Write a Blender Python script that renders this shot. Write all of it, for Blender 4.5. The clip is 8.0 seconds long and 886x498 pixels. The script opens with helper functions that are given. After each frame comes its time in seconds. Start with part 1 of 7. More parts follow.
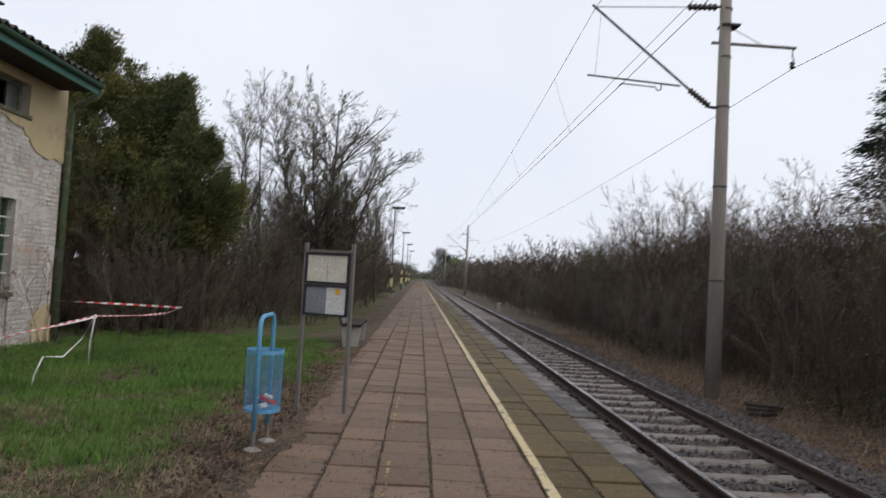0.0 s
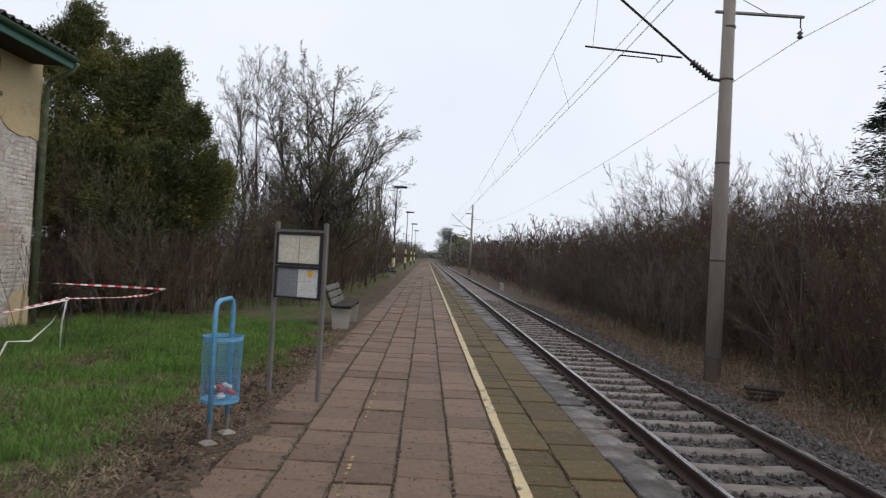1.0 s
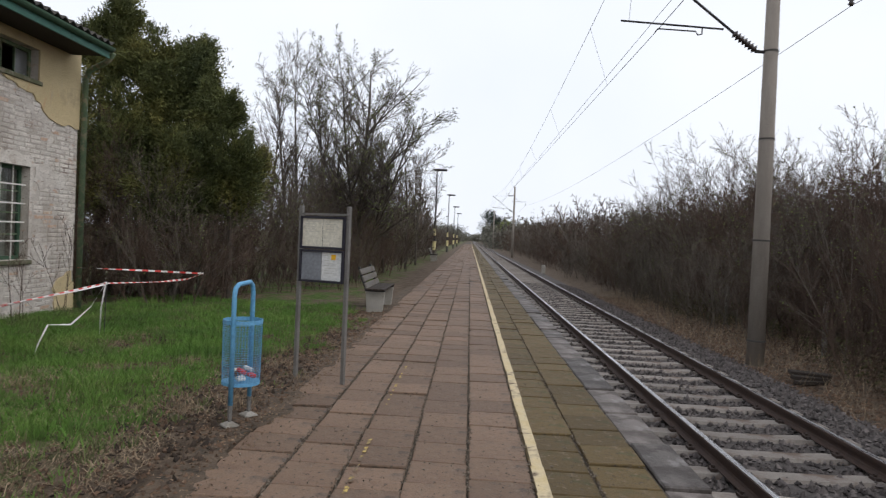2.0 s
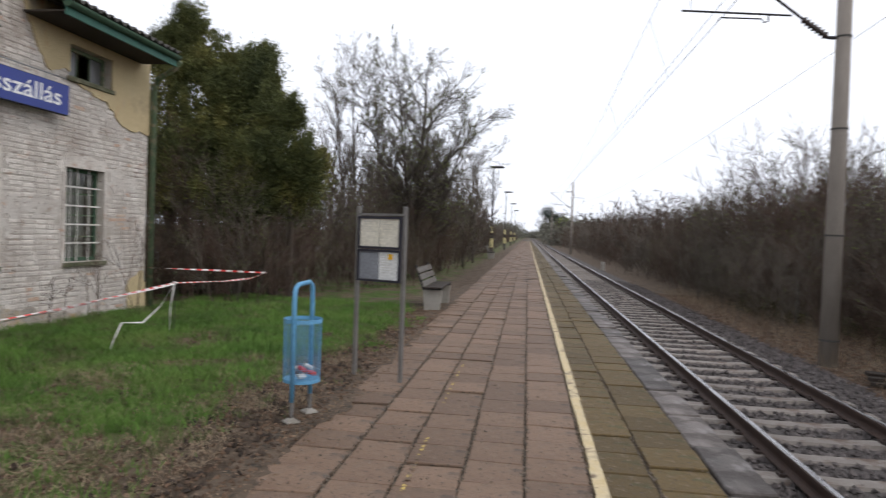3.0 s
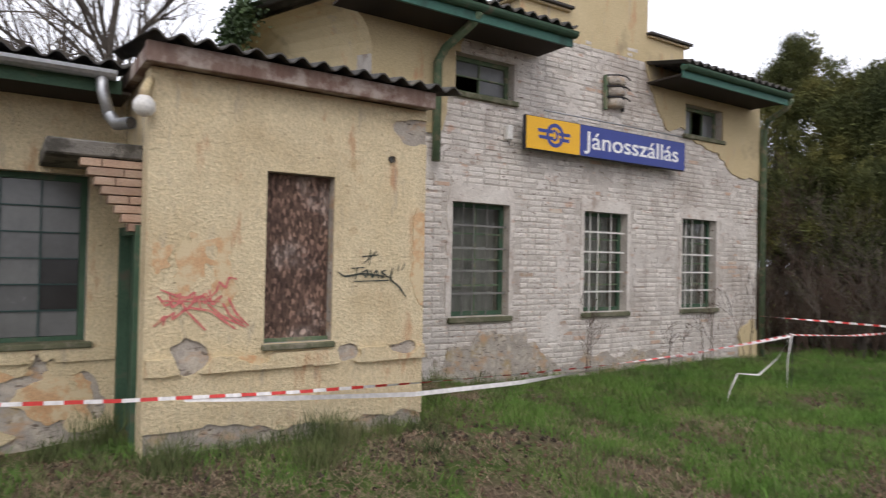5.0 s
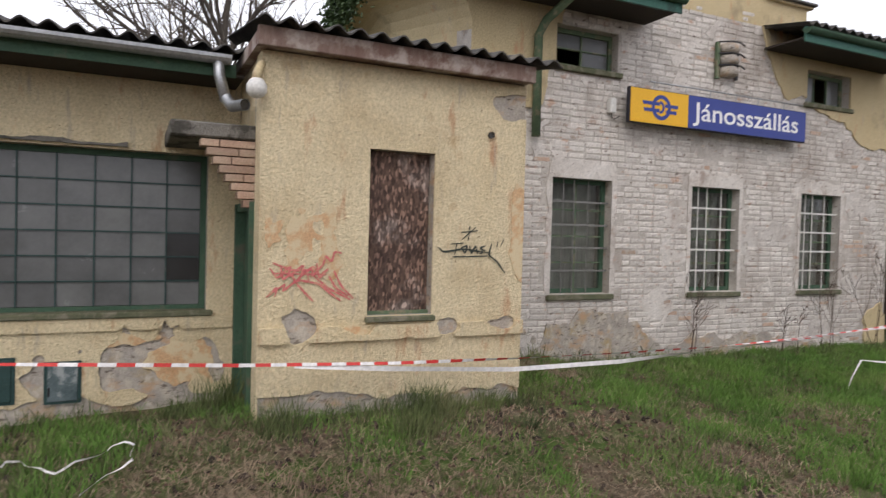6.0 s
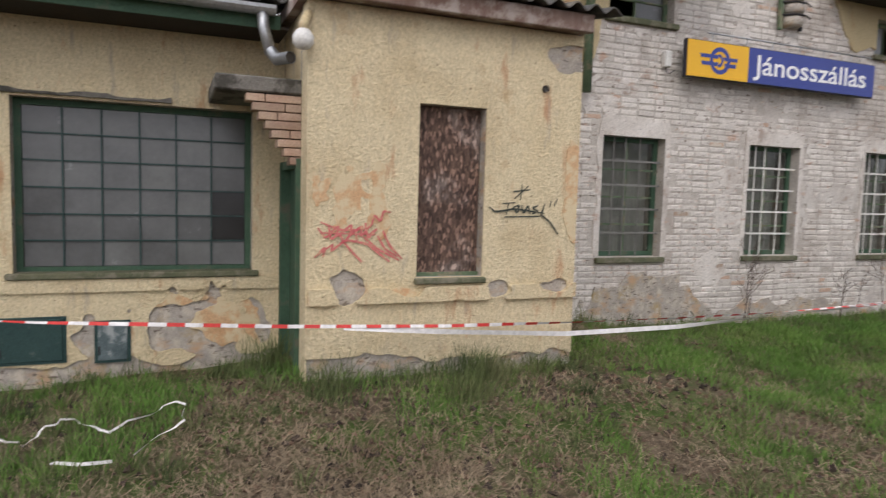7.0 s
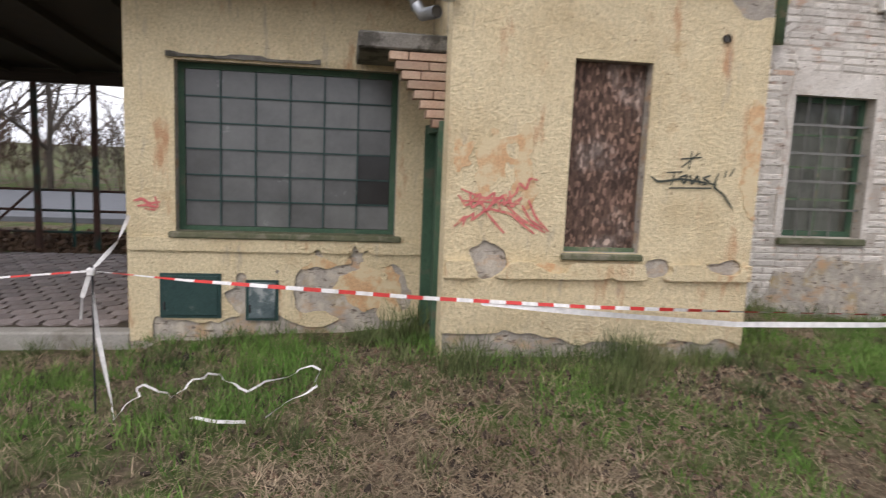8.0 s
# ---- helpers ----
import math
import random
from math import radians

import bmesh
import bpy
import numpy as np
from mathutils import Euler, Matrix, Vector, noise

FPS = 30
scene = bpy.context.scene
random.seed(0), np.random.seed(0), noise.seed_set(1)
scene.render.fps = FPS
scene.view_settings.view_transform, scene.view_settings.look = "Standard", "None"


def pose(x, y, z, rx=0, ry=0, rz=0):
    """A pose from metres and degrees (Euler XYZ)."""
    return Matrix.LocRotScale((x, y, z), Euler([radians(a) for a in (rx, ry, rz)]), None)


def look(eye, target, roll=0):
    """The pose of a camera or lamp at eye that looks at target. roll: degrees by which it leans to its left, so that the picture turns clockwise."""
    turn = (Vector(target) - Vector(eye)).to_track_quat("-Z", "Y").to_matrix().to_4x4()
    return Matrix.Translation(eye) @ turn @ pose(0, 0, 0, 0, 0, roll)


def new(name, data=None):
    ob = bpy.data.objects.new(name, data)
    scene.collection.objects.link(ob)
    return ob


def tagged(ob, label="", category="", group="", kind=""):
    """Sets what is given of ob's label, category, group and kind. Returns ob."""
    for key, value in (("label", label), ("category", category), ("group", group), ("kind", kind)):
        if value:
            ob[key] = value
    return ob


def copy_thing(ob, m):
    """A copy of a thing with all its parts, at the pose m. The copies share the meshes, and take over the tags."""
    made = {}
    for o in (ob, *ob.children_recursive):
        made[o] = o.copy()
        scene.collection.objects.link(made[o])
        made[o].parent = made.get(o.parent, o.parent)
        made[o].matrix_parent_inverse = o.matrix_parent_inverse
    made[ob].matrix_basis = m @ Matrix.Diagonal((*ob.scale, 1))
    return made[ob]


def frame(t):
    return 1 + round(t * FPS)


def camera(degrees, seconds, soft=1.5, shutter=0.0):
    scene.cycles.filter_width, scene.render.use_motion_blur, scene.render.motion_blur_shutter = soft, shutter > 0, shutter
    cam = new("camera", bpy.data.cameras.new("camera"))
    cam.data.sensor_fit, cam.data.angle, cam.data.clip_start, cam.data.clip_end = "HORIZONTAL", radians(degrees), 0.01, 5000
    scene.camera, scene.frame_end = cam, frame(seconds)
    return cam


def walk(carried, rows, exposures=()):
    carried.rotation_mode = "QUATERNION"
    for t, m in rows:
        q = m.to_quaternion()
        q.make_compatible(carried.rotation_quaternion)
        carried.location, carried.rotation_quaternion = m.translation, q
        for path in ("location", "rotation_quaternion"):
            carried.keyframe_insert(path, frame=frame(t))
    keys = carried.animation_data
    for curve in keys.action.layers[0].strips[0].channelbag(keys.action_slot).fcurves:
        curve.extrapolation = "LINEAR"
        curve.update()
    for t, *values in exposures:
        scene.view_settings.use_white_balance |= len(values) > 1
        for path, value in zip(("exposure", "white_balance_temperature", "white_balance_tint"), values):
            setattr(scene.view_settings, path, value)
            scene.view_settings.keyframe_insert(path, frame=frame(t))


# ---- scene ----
cam = camera(67.8, 8.0, soft=1.15, shutter=0.5)
PATH = [
    (0, (-0.023, 0.199, 1.6), (0.043, 2.196, 1.688), 3.2),
    (0.5, (0.162, 0.403, 1.596), (0.125, 2.403, 1.601), 2.9),
    (1, (0.305, 0.624, 1.632), (0.354, 2.623, 1.657), 3.1),
    (1.5, (0.44, 0.721, 1.62), (0.514, 2.72, 1.642), 2.5),
    (1.7, (0.491, 0.717, 1.624), (0.498, 2.717, 1.619), 2.6),
    (2.8, (0.552, 0.716, 1.658), (0.372, 2.707, 1.607), 2.0),
    (3, (0.545, 0.711, 1.654), (0.291, 2.694, 1.606), 2.0),
    (3.5, (0.473, 0.72, 1.653), (-0.168, 2.614, 1.598), 1.0),
    (4, (0.346, 0.751, 1.688), (-0.855, 2.35, 1.642), -0.5),
    (4.5, (0.233, 0.783, 1.691), (-1.231, 2.145, 1.704), -0.1),
    (5, (0.268, 0.815, 1.721), (-1.396, 1.924, 1.753), 1.2),
    (5.2, (0.277, 0.81, 1.731), (-1.421, 1.867, 1.767), 1.5),
    (6.3, (0.288, 0.791, 1.704), (-1.54, 1.597, 1.623), 1.3),
    (6.5, (0.211, 0.78, 1.701), (-1.608, 1.602, 1.575), 1.3),
    (7, (0.052, 0.747, 1.675), (-1.791, 1.507, 1.516), 1.6),
    (7.5, (-0.106, 0.823, 1.665), (-2.02, 1.36, 1.443), 1.8),
    (8, (-0.287, 0.957, 1.664), (-2.245, 1.258, 1.392), 2.4),
]
walk(cam, [(t, look(eye, target, roll)) for t, eye, target, roll in PATH],
     exposures=[(0.0, 0.02, 6500, 10), (1.5, 0.1, 6500, 10), (3.0, 0.36, 6500, 11.5), (3.5, 0.45, 6550, 13), (4.2, 0.6, 6600, 14), (5.0, 0.54, 6600, 14), (6.5, 0.57, 6600, 14), (8.0, 0.74, 6600, 14)])

# ---- light ----
world = bpy.data.worlds.new("overcast")
scene.world = world
world.use_nodes = True
wn, wl = world.node_tree.nodes, world.node_tree.links
wbg = wn["Background"]
wsky = wn.new("ShaderNodeTexSky")
wsky.sky_type, wsky.sun_disc = "NISHITA", False
wsky.sun_elevation, wsky.sun_rotation = radians(42), radians(120)
wsky.dust_density, wsky.air_density = 4.0, 1.0
wscale = wn.new("ShaderNodeVectorMath")
wscale.operation = "SCALE"
wscale.inputs["Scale"].default_value = 0.08
wl.new(wsky.outputs[0], wscale.inputs[0])
wcloud = wn.new("ShaderNodeTexNoise")
wcloud.inputs["Scale"].default_value = 2.2
wcloud.inputs["Detail"].default_value = 4
wramp = wn.new("ShaderNodeValToRGB")
wramp.color_ramp.elements[0].position, wramp.color_ramp.elements[0].color = 0.3, (0.79, 0.835, 0.93, 1)
wramp.color_ramp.elements[1].position, wramp.color_ramp.elements[1].color = 0.7, (0.885, 0.915, 0.985, 1)
wl.new(wcloud.outputs["Fac"], wramp.inputs[0])
wmix = wn.new("ShaderNodeMix")
wmix.data_type = "RGBA"
wmix.inputs["Factor"].default_value = 0.9
wl.new(wscale.outputs[0], wmix.inputs["A"])
wl.new(wramp.outputs[0], wmix.inputs["B"])
wl.new(wmix.outputs["Result"], wbg.inputs["Color"])
wbg.inputs["Strength"].default_value = 1.08
sun = new("sun", bpy.data.lights.new("sun", "SUN"))
sun.data.energy, sun.data.angle, sun.data.color = 0.6, radians(35), (1.0, 0.97, 0.92)
sun.matrix_world = look((20, -12, 25), (0, 0, 0))


# ---- materials ----
def ramp(nt, fac, stops):
    r = nt.nodes.new("ShaderNodeValToRGB")
    els = r.color_ramp.elements
    while len(els) < len(stops):
        els.new(0.5)
    for e, (p, c) in zip(els, stops):
        e.position, e.color = p, (*c, 1)
    nt.links.new(fac, r.inputs[0])
    return r.outputs[0]


def noise_node(nt, scale, detail=5, rough=0.6, stretch=None, distortion=0.0):
    tc = nt.nodes.new("ShaderNodeTexCoord")
    n = nt.nodes.new("ShaderNodeTexNoise")
    n.inputs["Scale"].default_value, n.inputs["Detail"].default_value = scale, detail
    n.inputs["Roughness"].default_value, n.inputs["Distortion"].default_value = rough, distortion
    if stretch:
        mp = nt.nodes.new("ShaderNodeMapping")
        mp.inputs["Scale"].default_value = stretch
        nt.links.new(tc.outputs["Object"], mp.inputs[0])
        nt.links.new(mp.outputs[0], n.inputs["Vector"])
    else:
        nt.links.new(tc.outputs["Object"], n.inputs["Vector"])
    return n.outputs["Fac"]


def mixed(nt, fac, a, b, mode="MIX"):
    m = nt.nodes.new("ShaderNodeMix")
    m.data_type, m.blend_type = "RGBA", mode
    for sock, v in (("Factor", fac), ("A", a), ("B", b)):
        if hasattr(v, "links"):
            nt.links.new(v, m.inputs[sock])
        elif sock == "Factor":
            m.inputs[sock].default_value = v
        else:
            m.inputs[sock].default_value = (*v, 1)
    return m.outputs["Result"]


def material(name, colors, scale=6.0, rough=0.85, metal=0.0, fine=60.0, bump=0.3, stain=None, stain_scale=1.2,
             stain_at=0.6, vary=0.0, stretch=None, spec=0.3, per="object", bump_dist=0.01):
    """Two scales of noise: colours through a ramp, a finer grain, stains of their own shape, relief."""
    m = bpy.data.materials.new(name)
    m.use_nodes = True
    nt = m.node_tree
    b = nt.nodes["Principled BSDF"]
    n1 = noise_node(nt, scale, stretch=stretch)
    k = len(colors)
    col = ramp(nt, n1, [(0.28 + 0.44 * i / max(k - 1, 1), c) for i, c in enumerate(colors)])
    n2 = noise_node(nt, fine, 3, 0.7, stretch)
    g = ramp(nt, n2, [(0.3, (0.72, 0.72, 0.72)), (0.7, (1.18, 1.18, 1.18))])
    col = mixed(nt, 0.8, col, g, "MULTIPLY")
    if stain:
        n3 = noise_node(nt, stain_scale, 7, 0.65)
        s = ramp(nt, n3, [(stain_at - 0.05, (0, 0, 0)), (stain_at + 0.06, (1, 1, 1))])
        col = mixed(nt, s, col, stain)
    if vary:
        if per == "object":
            o = nt.nodes.new("ShaderNodeObjectInfo").outputs["Random"]
        else:
            o = nt.nodes.new("ShaderNodeNewGeometry").outputs["Random Per Island"]
        v = ramp(nt, o, [(0.0, (1 - vary,) * 3), (1.0, (1 + vary,) * 3)])
        col = mixed(nt, 1.0, col, v, "MULTIPLY")
    nt.links.new(col, b.inputs["Base Color"])
    b.inputs["Metallic"].default_value = metal
    b.inputs["Specular IOR Level"].default_value = spec
    rr = ramp(nt, n1, [(0.2, (max(rough - 0.12, 0.03),) * 3), (0.8, (min(rough + 0.1, 1),) * 3)])
    nt.links.new(rr, b.inputs["Roughness"])
    if bump:
        bp = nt.nodes.new("ShaderNodeBump")
        bp.inputs["Strength"].default_value, bp.inputs["Distance"].default_value = bump, bump_dist
        nt.links.new(n2, bp.inputs["Height"])
        nt.links.new(bp.outputs[0], b.inputs["Normal"])
    return m


M = {}
M["slab"] = material("paving_slab", [(0.136, 0.082, 0.053), (0.19, 0.124, 0.083), (0.155, 0.112, 0.083)], 3, 0.7, fine=70, bump=0.85,
                     stain=(0.075, 0.062, 0.05), stain_scale=2.5, stain_at=0.58, vary=0.22)
M["slab_far"] = material("paving_slab_far", [(0.136, 0.082, 0.053), (0.19, 0.124, 0.083), (0.155, 0.112, 0.083)], 3, 0.7, fine=70, bump=0.85,
                         stain=(0.075, 0.062, 0.05), stain_scale=2.5, stain_at=0.58, vary=0.22, per="island")
M["slab_moss"] = material("mossy_paving_slab", [(0.082, 0.057, 0.021), (0.112, 0.075, 0.029), (0.12, 0.071, 0.04)], 3, 0.75, fine=70, bump=0.85,
                          stain=(0.075, 0.07, 0.03), stain_scale=3, stain_at=0.55, vary=0.2)
M["slab_moss_far"] = material("mossy_paving_slab_far", [(0.082, 0.057, 0.021), (0.112, 0.075, 0.029), (0.12, 0.071, 0.04)], 3, 0.75, fine=70, bump=0.85,
                              stain=(0.075, 0.07, 0.03), stain_scale=3, stain_at=0.55, vary=0.2, per="island")
M["bedding"] = material("dirt_bedding", [(0.05, 0.042, 0.03), (0.095, 0.075, 0.055)], 14, 0.95, fine=90, bump=0.8)
M["kerb"] = material("wet_kerb_concrete", [(0.072, 0.060, 0.052), (0.165, 0.142, 0.128)], 4, 0.68, fine=60, bump=0.6, stain=(0.052, 0.040, 0.033), stain_scale=2.2, stain_at=0.48, vary=0.4, spec=0.5)
M["paint_line"] = material("worn_line_paint", [(0.52, 0.40, 0.20), (0.61, 0.52, 0.36)], 5, 0.75, fine=80, bump=0.3, stain=(0.15, 0.105, 0.07), stain_scale=5, stain_at=0.58)
M["yellow_mark"] = material("worn_yellow_paint", [(0.55, 0.40, 0.10), (0.5, 0.36, 0.12)], 8, 0.8, fine=60, stain=(0.14, 0.10, 0.07), stain_scale=9, stain_at=0.47)
M["ballast"] = material("ballast_bed", [(0.05, 0.045, 0.042), (0.11, 0.095, 0.088)], 18, 0.9, fine=40, bump=1.0, bump_dist=0.03)
M["stone"] = material("ballast_stone", [(0.06, 0.052, 0.05), (0.13, 0.112, 0.105)], 9, 0.85, fine=60, bump=0.3, vary=0.55, per="island")
M["sleeper"] = material("concrete_sleeper", [(0.165, 0.14, 0.12), (0.255, 0.23, 0.205)], 5, 0.8, fine=60, bump=0.4, stain=(0.12, 0.085, 0.065), stain_scale=3, stain_at=0.55, vary=0.2)
M["rail"] = material("rusty_rail_steel", [(0.045, 0.03, 0.026), (0.085, 0.055, 0.042)], 12, 0.75, 0.3, fine=90, bump=0.3)
M["rail_top"] = material("polished_rail_top", [(0.42, 0.41, 0.41), (0.55, 0.55, 0.56)], 3, 0.28, 1.0, fine=30, bump=0.05, stretch=(8, 0.4, 1))
M["clip"] = material("rail_fastening", [(0.04, 0.03, 0.028), (0.07, 0.05, 0.04)], 20, 0.8, 0.3)
M["plaster"] = material("yellow_roughcast", [(0.57, 0.455, 0.275), (0.68, 0.57, 0.37), (0.64, 0.52, 0.32)], 1.6, 0.95, fine=42, bump=1.0, bump_dist=0.02,
                        stain=(0.47, 0.33, 0.18), stain_scale=1.7, stain_at=0.66)
M["plaster_old"] = material("faded_plaster", [(0.50, 0.395, 0.225), (0.60, 0.49, 0.295)], 1.3, 0.95, fine=50, bump=0.5,
                            stain=(0.36, 0.29, 0.18), stain_scale=1.5, stain_at=0.62)
M["render_grey"] = material("bare_grey_render", [(0.31, 0.275, 0.235), (0.44, 0.395, 0.34)], 5, 0.95, fine=50, bump=0.8, stain=(0.40, 0.30, 0.16), stain_scale=3, stain_at=0.6)
M["orange_patch"] = material("orange_undercoat", [(0.54, 0.31, 0.155), (0.60, 0.41, 0.24)], 5, 0.95, fine=60, bump=0.5, stain=(0.60, 0.49, 0.31), stain_scale=7, stain_at=0.50)
M["brick_white"] = material("whitewashed_brick", [(0.54, 0.49, 0.435), (0.69, 0.645, 0.59)], 4, 0.95, fine=45, bump=0.8, bump_dist=0.008,
                            stain=(0.36, 0.27, 0.215), stain_scale=2.6, stain_at=0.63, vary=0.13)
M["brick_white_far"] = material("whitewashed_brick_far", [(0.54, 0.49, 0.435), (0.69, 0.645, 0.59)], 4, 0.95, fine=45, bump=0.8, bump_dist=0.008,
                                stain=(0.36, 0.27, 0.215), stain_scale=2.6, stain_at=0.63, vary=0.13, per="island")
M["brick_red"] = material("exposed_red_brick", [(0.42, 0.28, 0.20), (0.52, 0.38, 0.29)], 9, 0.95, fine=60, bump=0.6, stain=(0.52, 0.46, 0.38), stain_scale=8, stain_at=0.55, vary=0.2)
M["mortar"] = material("whitewashed_mortar", [(0.42, 0.375, 0.325), (0.58, 0.535, 0.48)], 5, 0.97, fine=50, bump=0.9, stain=(0.20, 0.15, 0.12), stain_scale=2.0, stain_at=0.64)
M["brick_corbel"] = material("corbel_brick", [(0.46, 0.345, 0.25), (0.38, 0.235, 0.17)], 5, 0.95, fine=60, bump=0.5, vary=0.2)
M["green"] = material("weathered_green_paint", [(0.035, 0.075, 0.045), (0.06, 0.115, 0.07)], 5, 0.7, fine=50, bump=0.3, stain=(0.10, 0.10, 0.07), stain_scale=5, stain_at=0.62)
M["green_pale"] = material("flaking_green_paint", [(0.075, 0.125, 0.075), (0.13, 0.17, 0.095)], 6, 0.8, fine=60, bump=0.4, stain=(0.22, 0.20, 0.13), stain_scale=7, stain_at=0.56)
M["sill"] = material("mossy_old_sill", [(0.075, 0.088, 0.048), (0.15, 0.145, 0.088)], 6, 0.9, fine=60, bump=0.5, stain=(0.20, 0.18, 0.13), stain_scale=7, stain_at=0.55)
M["green_fascia"] = material("green_fascia_paint", [(0.035, 0.11, 0.085), (0.055, 0.16, 0.12)], 3, 0.6, fine=40, bump=0.2, stain=(0.02, 0.05, 0.04), stain_at=0.6)
M["hatch_worn"] = material("peeling_steel", [(0.05, 0.075, 0.078), (0.13, 0.165, 0.17)], 7, 0.7, fine=60, bump=0.3, stain=(0.30, 0.32, 0.31), stain_scale=8, stain_at=0.57)
M["hatch"] = material("dark_green_steel", [(0.018, 0.045, 0.042), (0.03, 0.065, 0.058)], 6, 0.55, fine=60, bump=0.2, stain=(0.10, 0.12, 0.10), stain_scale=9, stain_at=0.66)
M["roof"] = material("corrugated_asbestos", [(0.045, 0.042, 0.04), (0.10, 0.092, 0.08)], 6, 0.95, fine=50, bump=0.5, stain=(0.15, 0.13, 0.10), stain_scale=5, stain_at=0.6)
M["fascia_old"] = material("weathered_red_fascia", [(0.14, 0.075, 0.055), (0.24, 0.17, 0.14)], 3, 0.9, fine=50, bump=0.5, stain=(0.36, 0.30, 0.26), stain_scale=3, stain_at=0.52, stretch=(1, 4, 0.6))
# dark timber; on the soffits this tone also holds the shade under the eaves
M["wood_dark"] = material("dark_and_shaded_wood", [(0.025, 0.02, 0.016), (0.05, 0.038, 0.03)], 4, 0.9, fine=50, stretch=(1, 1, 8))
M["zinc"] = material("galvanised_zinc", [(0.36, 0.37, 0.38), (0.50, 0.51, 0.52)], 6, 0.4, 0.8, fine=40, bump=0.1)
M["slab_conc"] = material("mossy_concrete", [(0.13, 0.12, 0.105), (0.24, 0.22, 0.19)], 7, 0.95, fine=60, bump=0.8, stain=(0.06, 0.055, 0.045), stain_scale=5, stain_at=0.54)
M["concrete"] = material("old_concrete", [(0.27, 0.25, 0.22), (0.38, 0.36, 0.32)], 4, 0.9, fine=60, bump=0.4, stain=(0.19, 0.17, 0.14), stain_scale=2, stain_at=0.58)
M["mast"] = material("spun_concrete_mast", [(0.225, 0.195, 0.165), (0.30, 0.265, 0.23)], 2, 0.85, fine=60, bump=0.25, stretch=(3, 3, 0.6))
M["band"] = material("dark_band", [(0.06, 0.055, 0.05), (0.09, 0.085, 0.075)], 9, 0.8)
M["steel_dark"] = material("dark_steel", [(0.035, 0.035, 0.038), (0.065, 0.06, 0.06)], 9, 0.6, 0.5, fine=60, bump=0.2)
M["steel_grey"] = material("grey_galvanised_tube", [(0.16, 0.15, 0.14), (0.25, 0.24, 0.225)], 6, 0.6, 0.4, fine=50, bump=0.15)
M["insulator"] = material("brown_porcelain", [(0.03, 0.02, 0.018), (0.05, 0.035, 0.03)], 8, 0.25, fine=20, bump=0.0, spec=0.5)
M["wire"] = material("catenary_wire", [(0.05, 0.05, 0.052), (0.07, 0.07, 0.072)], 5, 0.6, 0.5, bump=0)
M["blue_paint"] = material("light_blue_paint", [(0.10, 0.30, 0.50), (0.15, 0.37, 0.57)], 6, 0.5, fine=40, bump=0.15, stain=(0.20, 0.22, 0.22), stain_scale=12, stain_at=0.68)
M["print_faint"] = material("faded_print", [(0.46, 0.44, 0.38), (0.52, 0.50, 0.44)], 6, 0.8, fine=30, bump=0)
M["paper"] = material("yellowed_paper", [(0.60, 0.56, 0.45), (0.70, 0.66, 0.56)], 6, 0.8, fine=30, bump=0.05)
M["paper_white"] = material("white_paper", [(0.60, 0.60, 0.58), (0.70, 0.70, 0.68)], 5, 0.75, fine=30, bump=0.05)
M["paper_grey"] = material("grey_board", [(0.19, 0.20, 0.22), (0.25, 0.26, 0.28)], 5, 0.75, fine=30, bump=0.05)
M["frame_dark"] = material("dark_blue_frame", [(0.025, 0.024, 0.035), (0.05, 0.047, 0.06)], 8, 0.5, 0.2)
M["sign_yellow"] = material("sign_yellow", [(0.78, 0.42, 0.02), (0.82, 0.46, 0.03)], 3, 0.45, fine=700, bump=0.02)
M["sign_blue"] = material("sign_blue", [(0.035, 0.055, 0.24), (0.045, 0.065, 0.27)], 3, 0.45, fine=700, bump=0.02)
M["sign_white"] = material("sign_white", [(0.78, 0.78, 0.78), (0.82, 0.82, 0.82)], 3, 0.5, fine=700, bump=0)
M["white_plastic"] = material("white_plastic", [(0.62, 0.60, 0.55), (0.72, 0.70, 0.66)], 6, 0.5, fine=40, bump=0.05)
M["curtain"] = material("grey_curtain", [(0.22, 0.22, 0.205), (0.46, 0.45, 0.42)], 3, 0.95, fine=40, stretch=(1, 9, 0.5))
# near-black for every inner surface: the gloom of the rooms is in the colour
M["interior"] = material("unlit_room_shade", [(0.05, 0.05, 0.045), (0.08, 0.078, 0.07)], 3, 0.95)
M["tape_red"] = material("red_tape", [(0.52, 0.035, 0.03), (0.60, 0.06, 0.05)], 6, 0.5, fine=20, bump=0.05)
M["tape_white"] = material("white_tape", [(0.66, 0.63, 0.61), (0.76, 0.74, 0.72)], 6, 0.5, fine=20, bump=0.05)
M["graf_red"] = material("red_spray", [(0.52, 0.10, 0.11), (0.60, 0.22, 0.18)], 14, 0.8, fine=40, bump=0.4, stain=(0.58, 0.42, 0.23), stain_scale=25, stain_at=0.60)
M["graf_black"] = material("black_spray", [(0.03, 0.04, 0.035), (0.07, 0.075, 0.06)], 14, 0.8, fine=40, bump=0.4, stain=(0.42, 0.34, 0.19), stain_scale=25, stain_at=0.64)
M["soil"] = material("trodden_soil", [(0.075, 0.054, 0.037), (0.15, 0.108, 0.074)], 5, 0.95, fine=45, bump=0.9, bump_dist=0.02, stain=(0.045, 0.036, 0.026), stain_scale=7, stain_at=0.56)
M["clod"] = material("dark_soil_clod", [(0.028, 0.020, 0.015), (0.075, 0.054, 0.039)], 6, 0.95, fine=30, bump=0.4, vary=0.4, per="island")
M["bark"] = material("grey_bark", [(0.05, 0.04, 0.033), (0.10, 0.085, 0.07)], 8, 0.95, fine=60, bump=0.4)
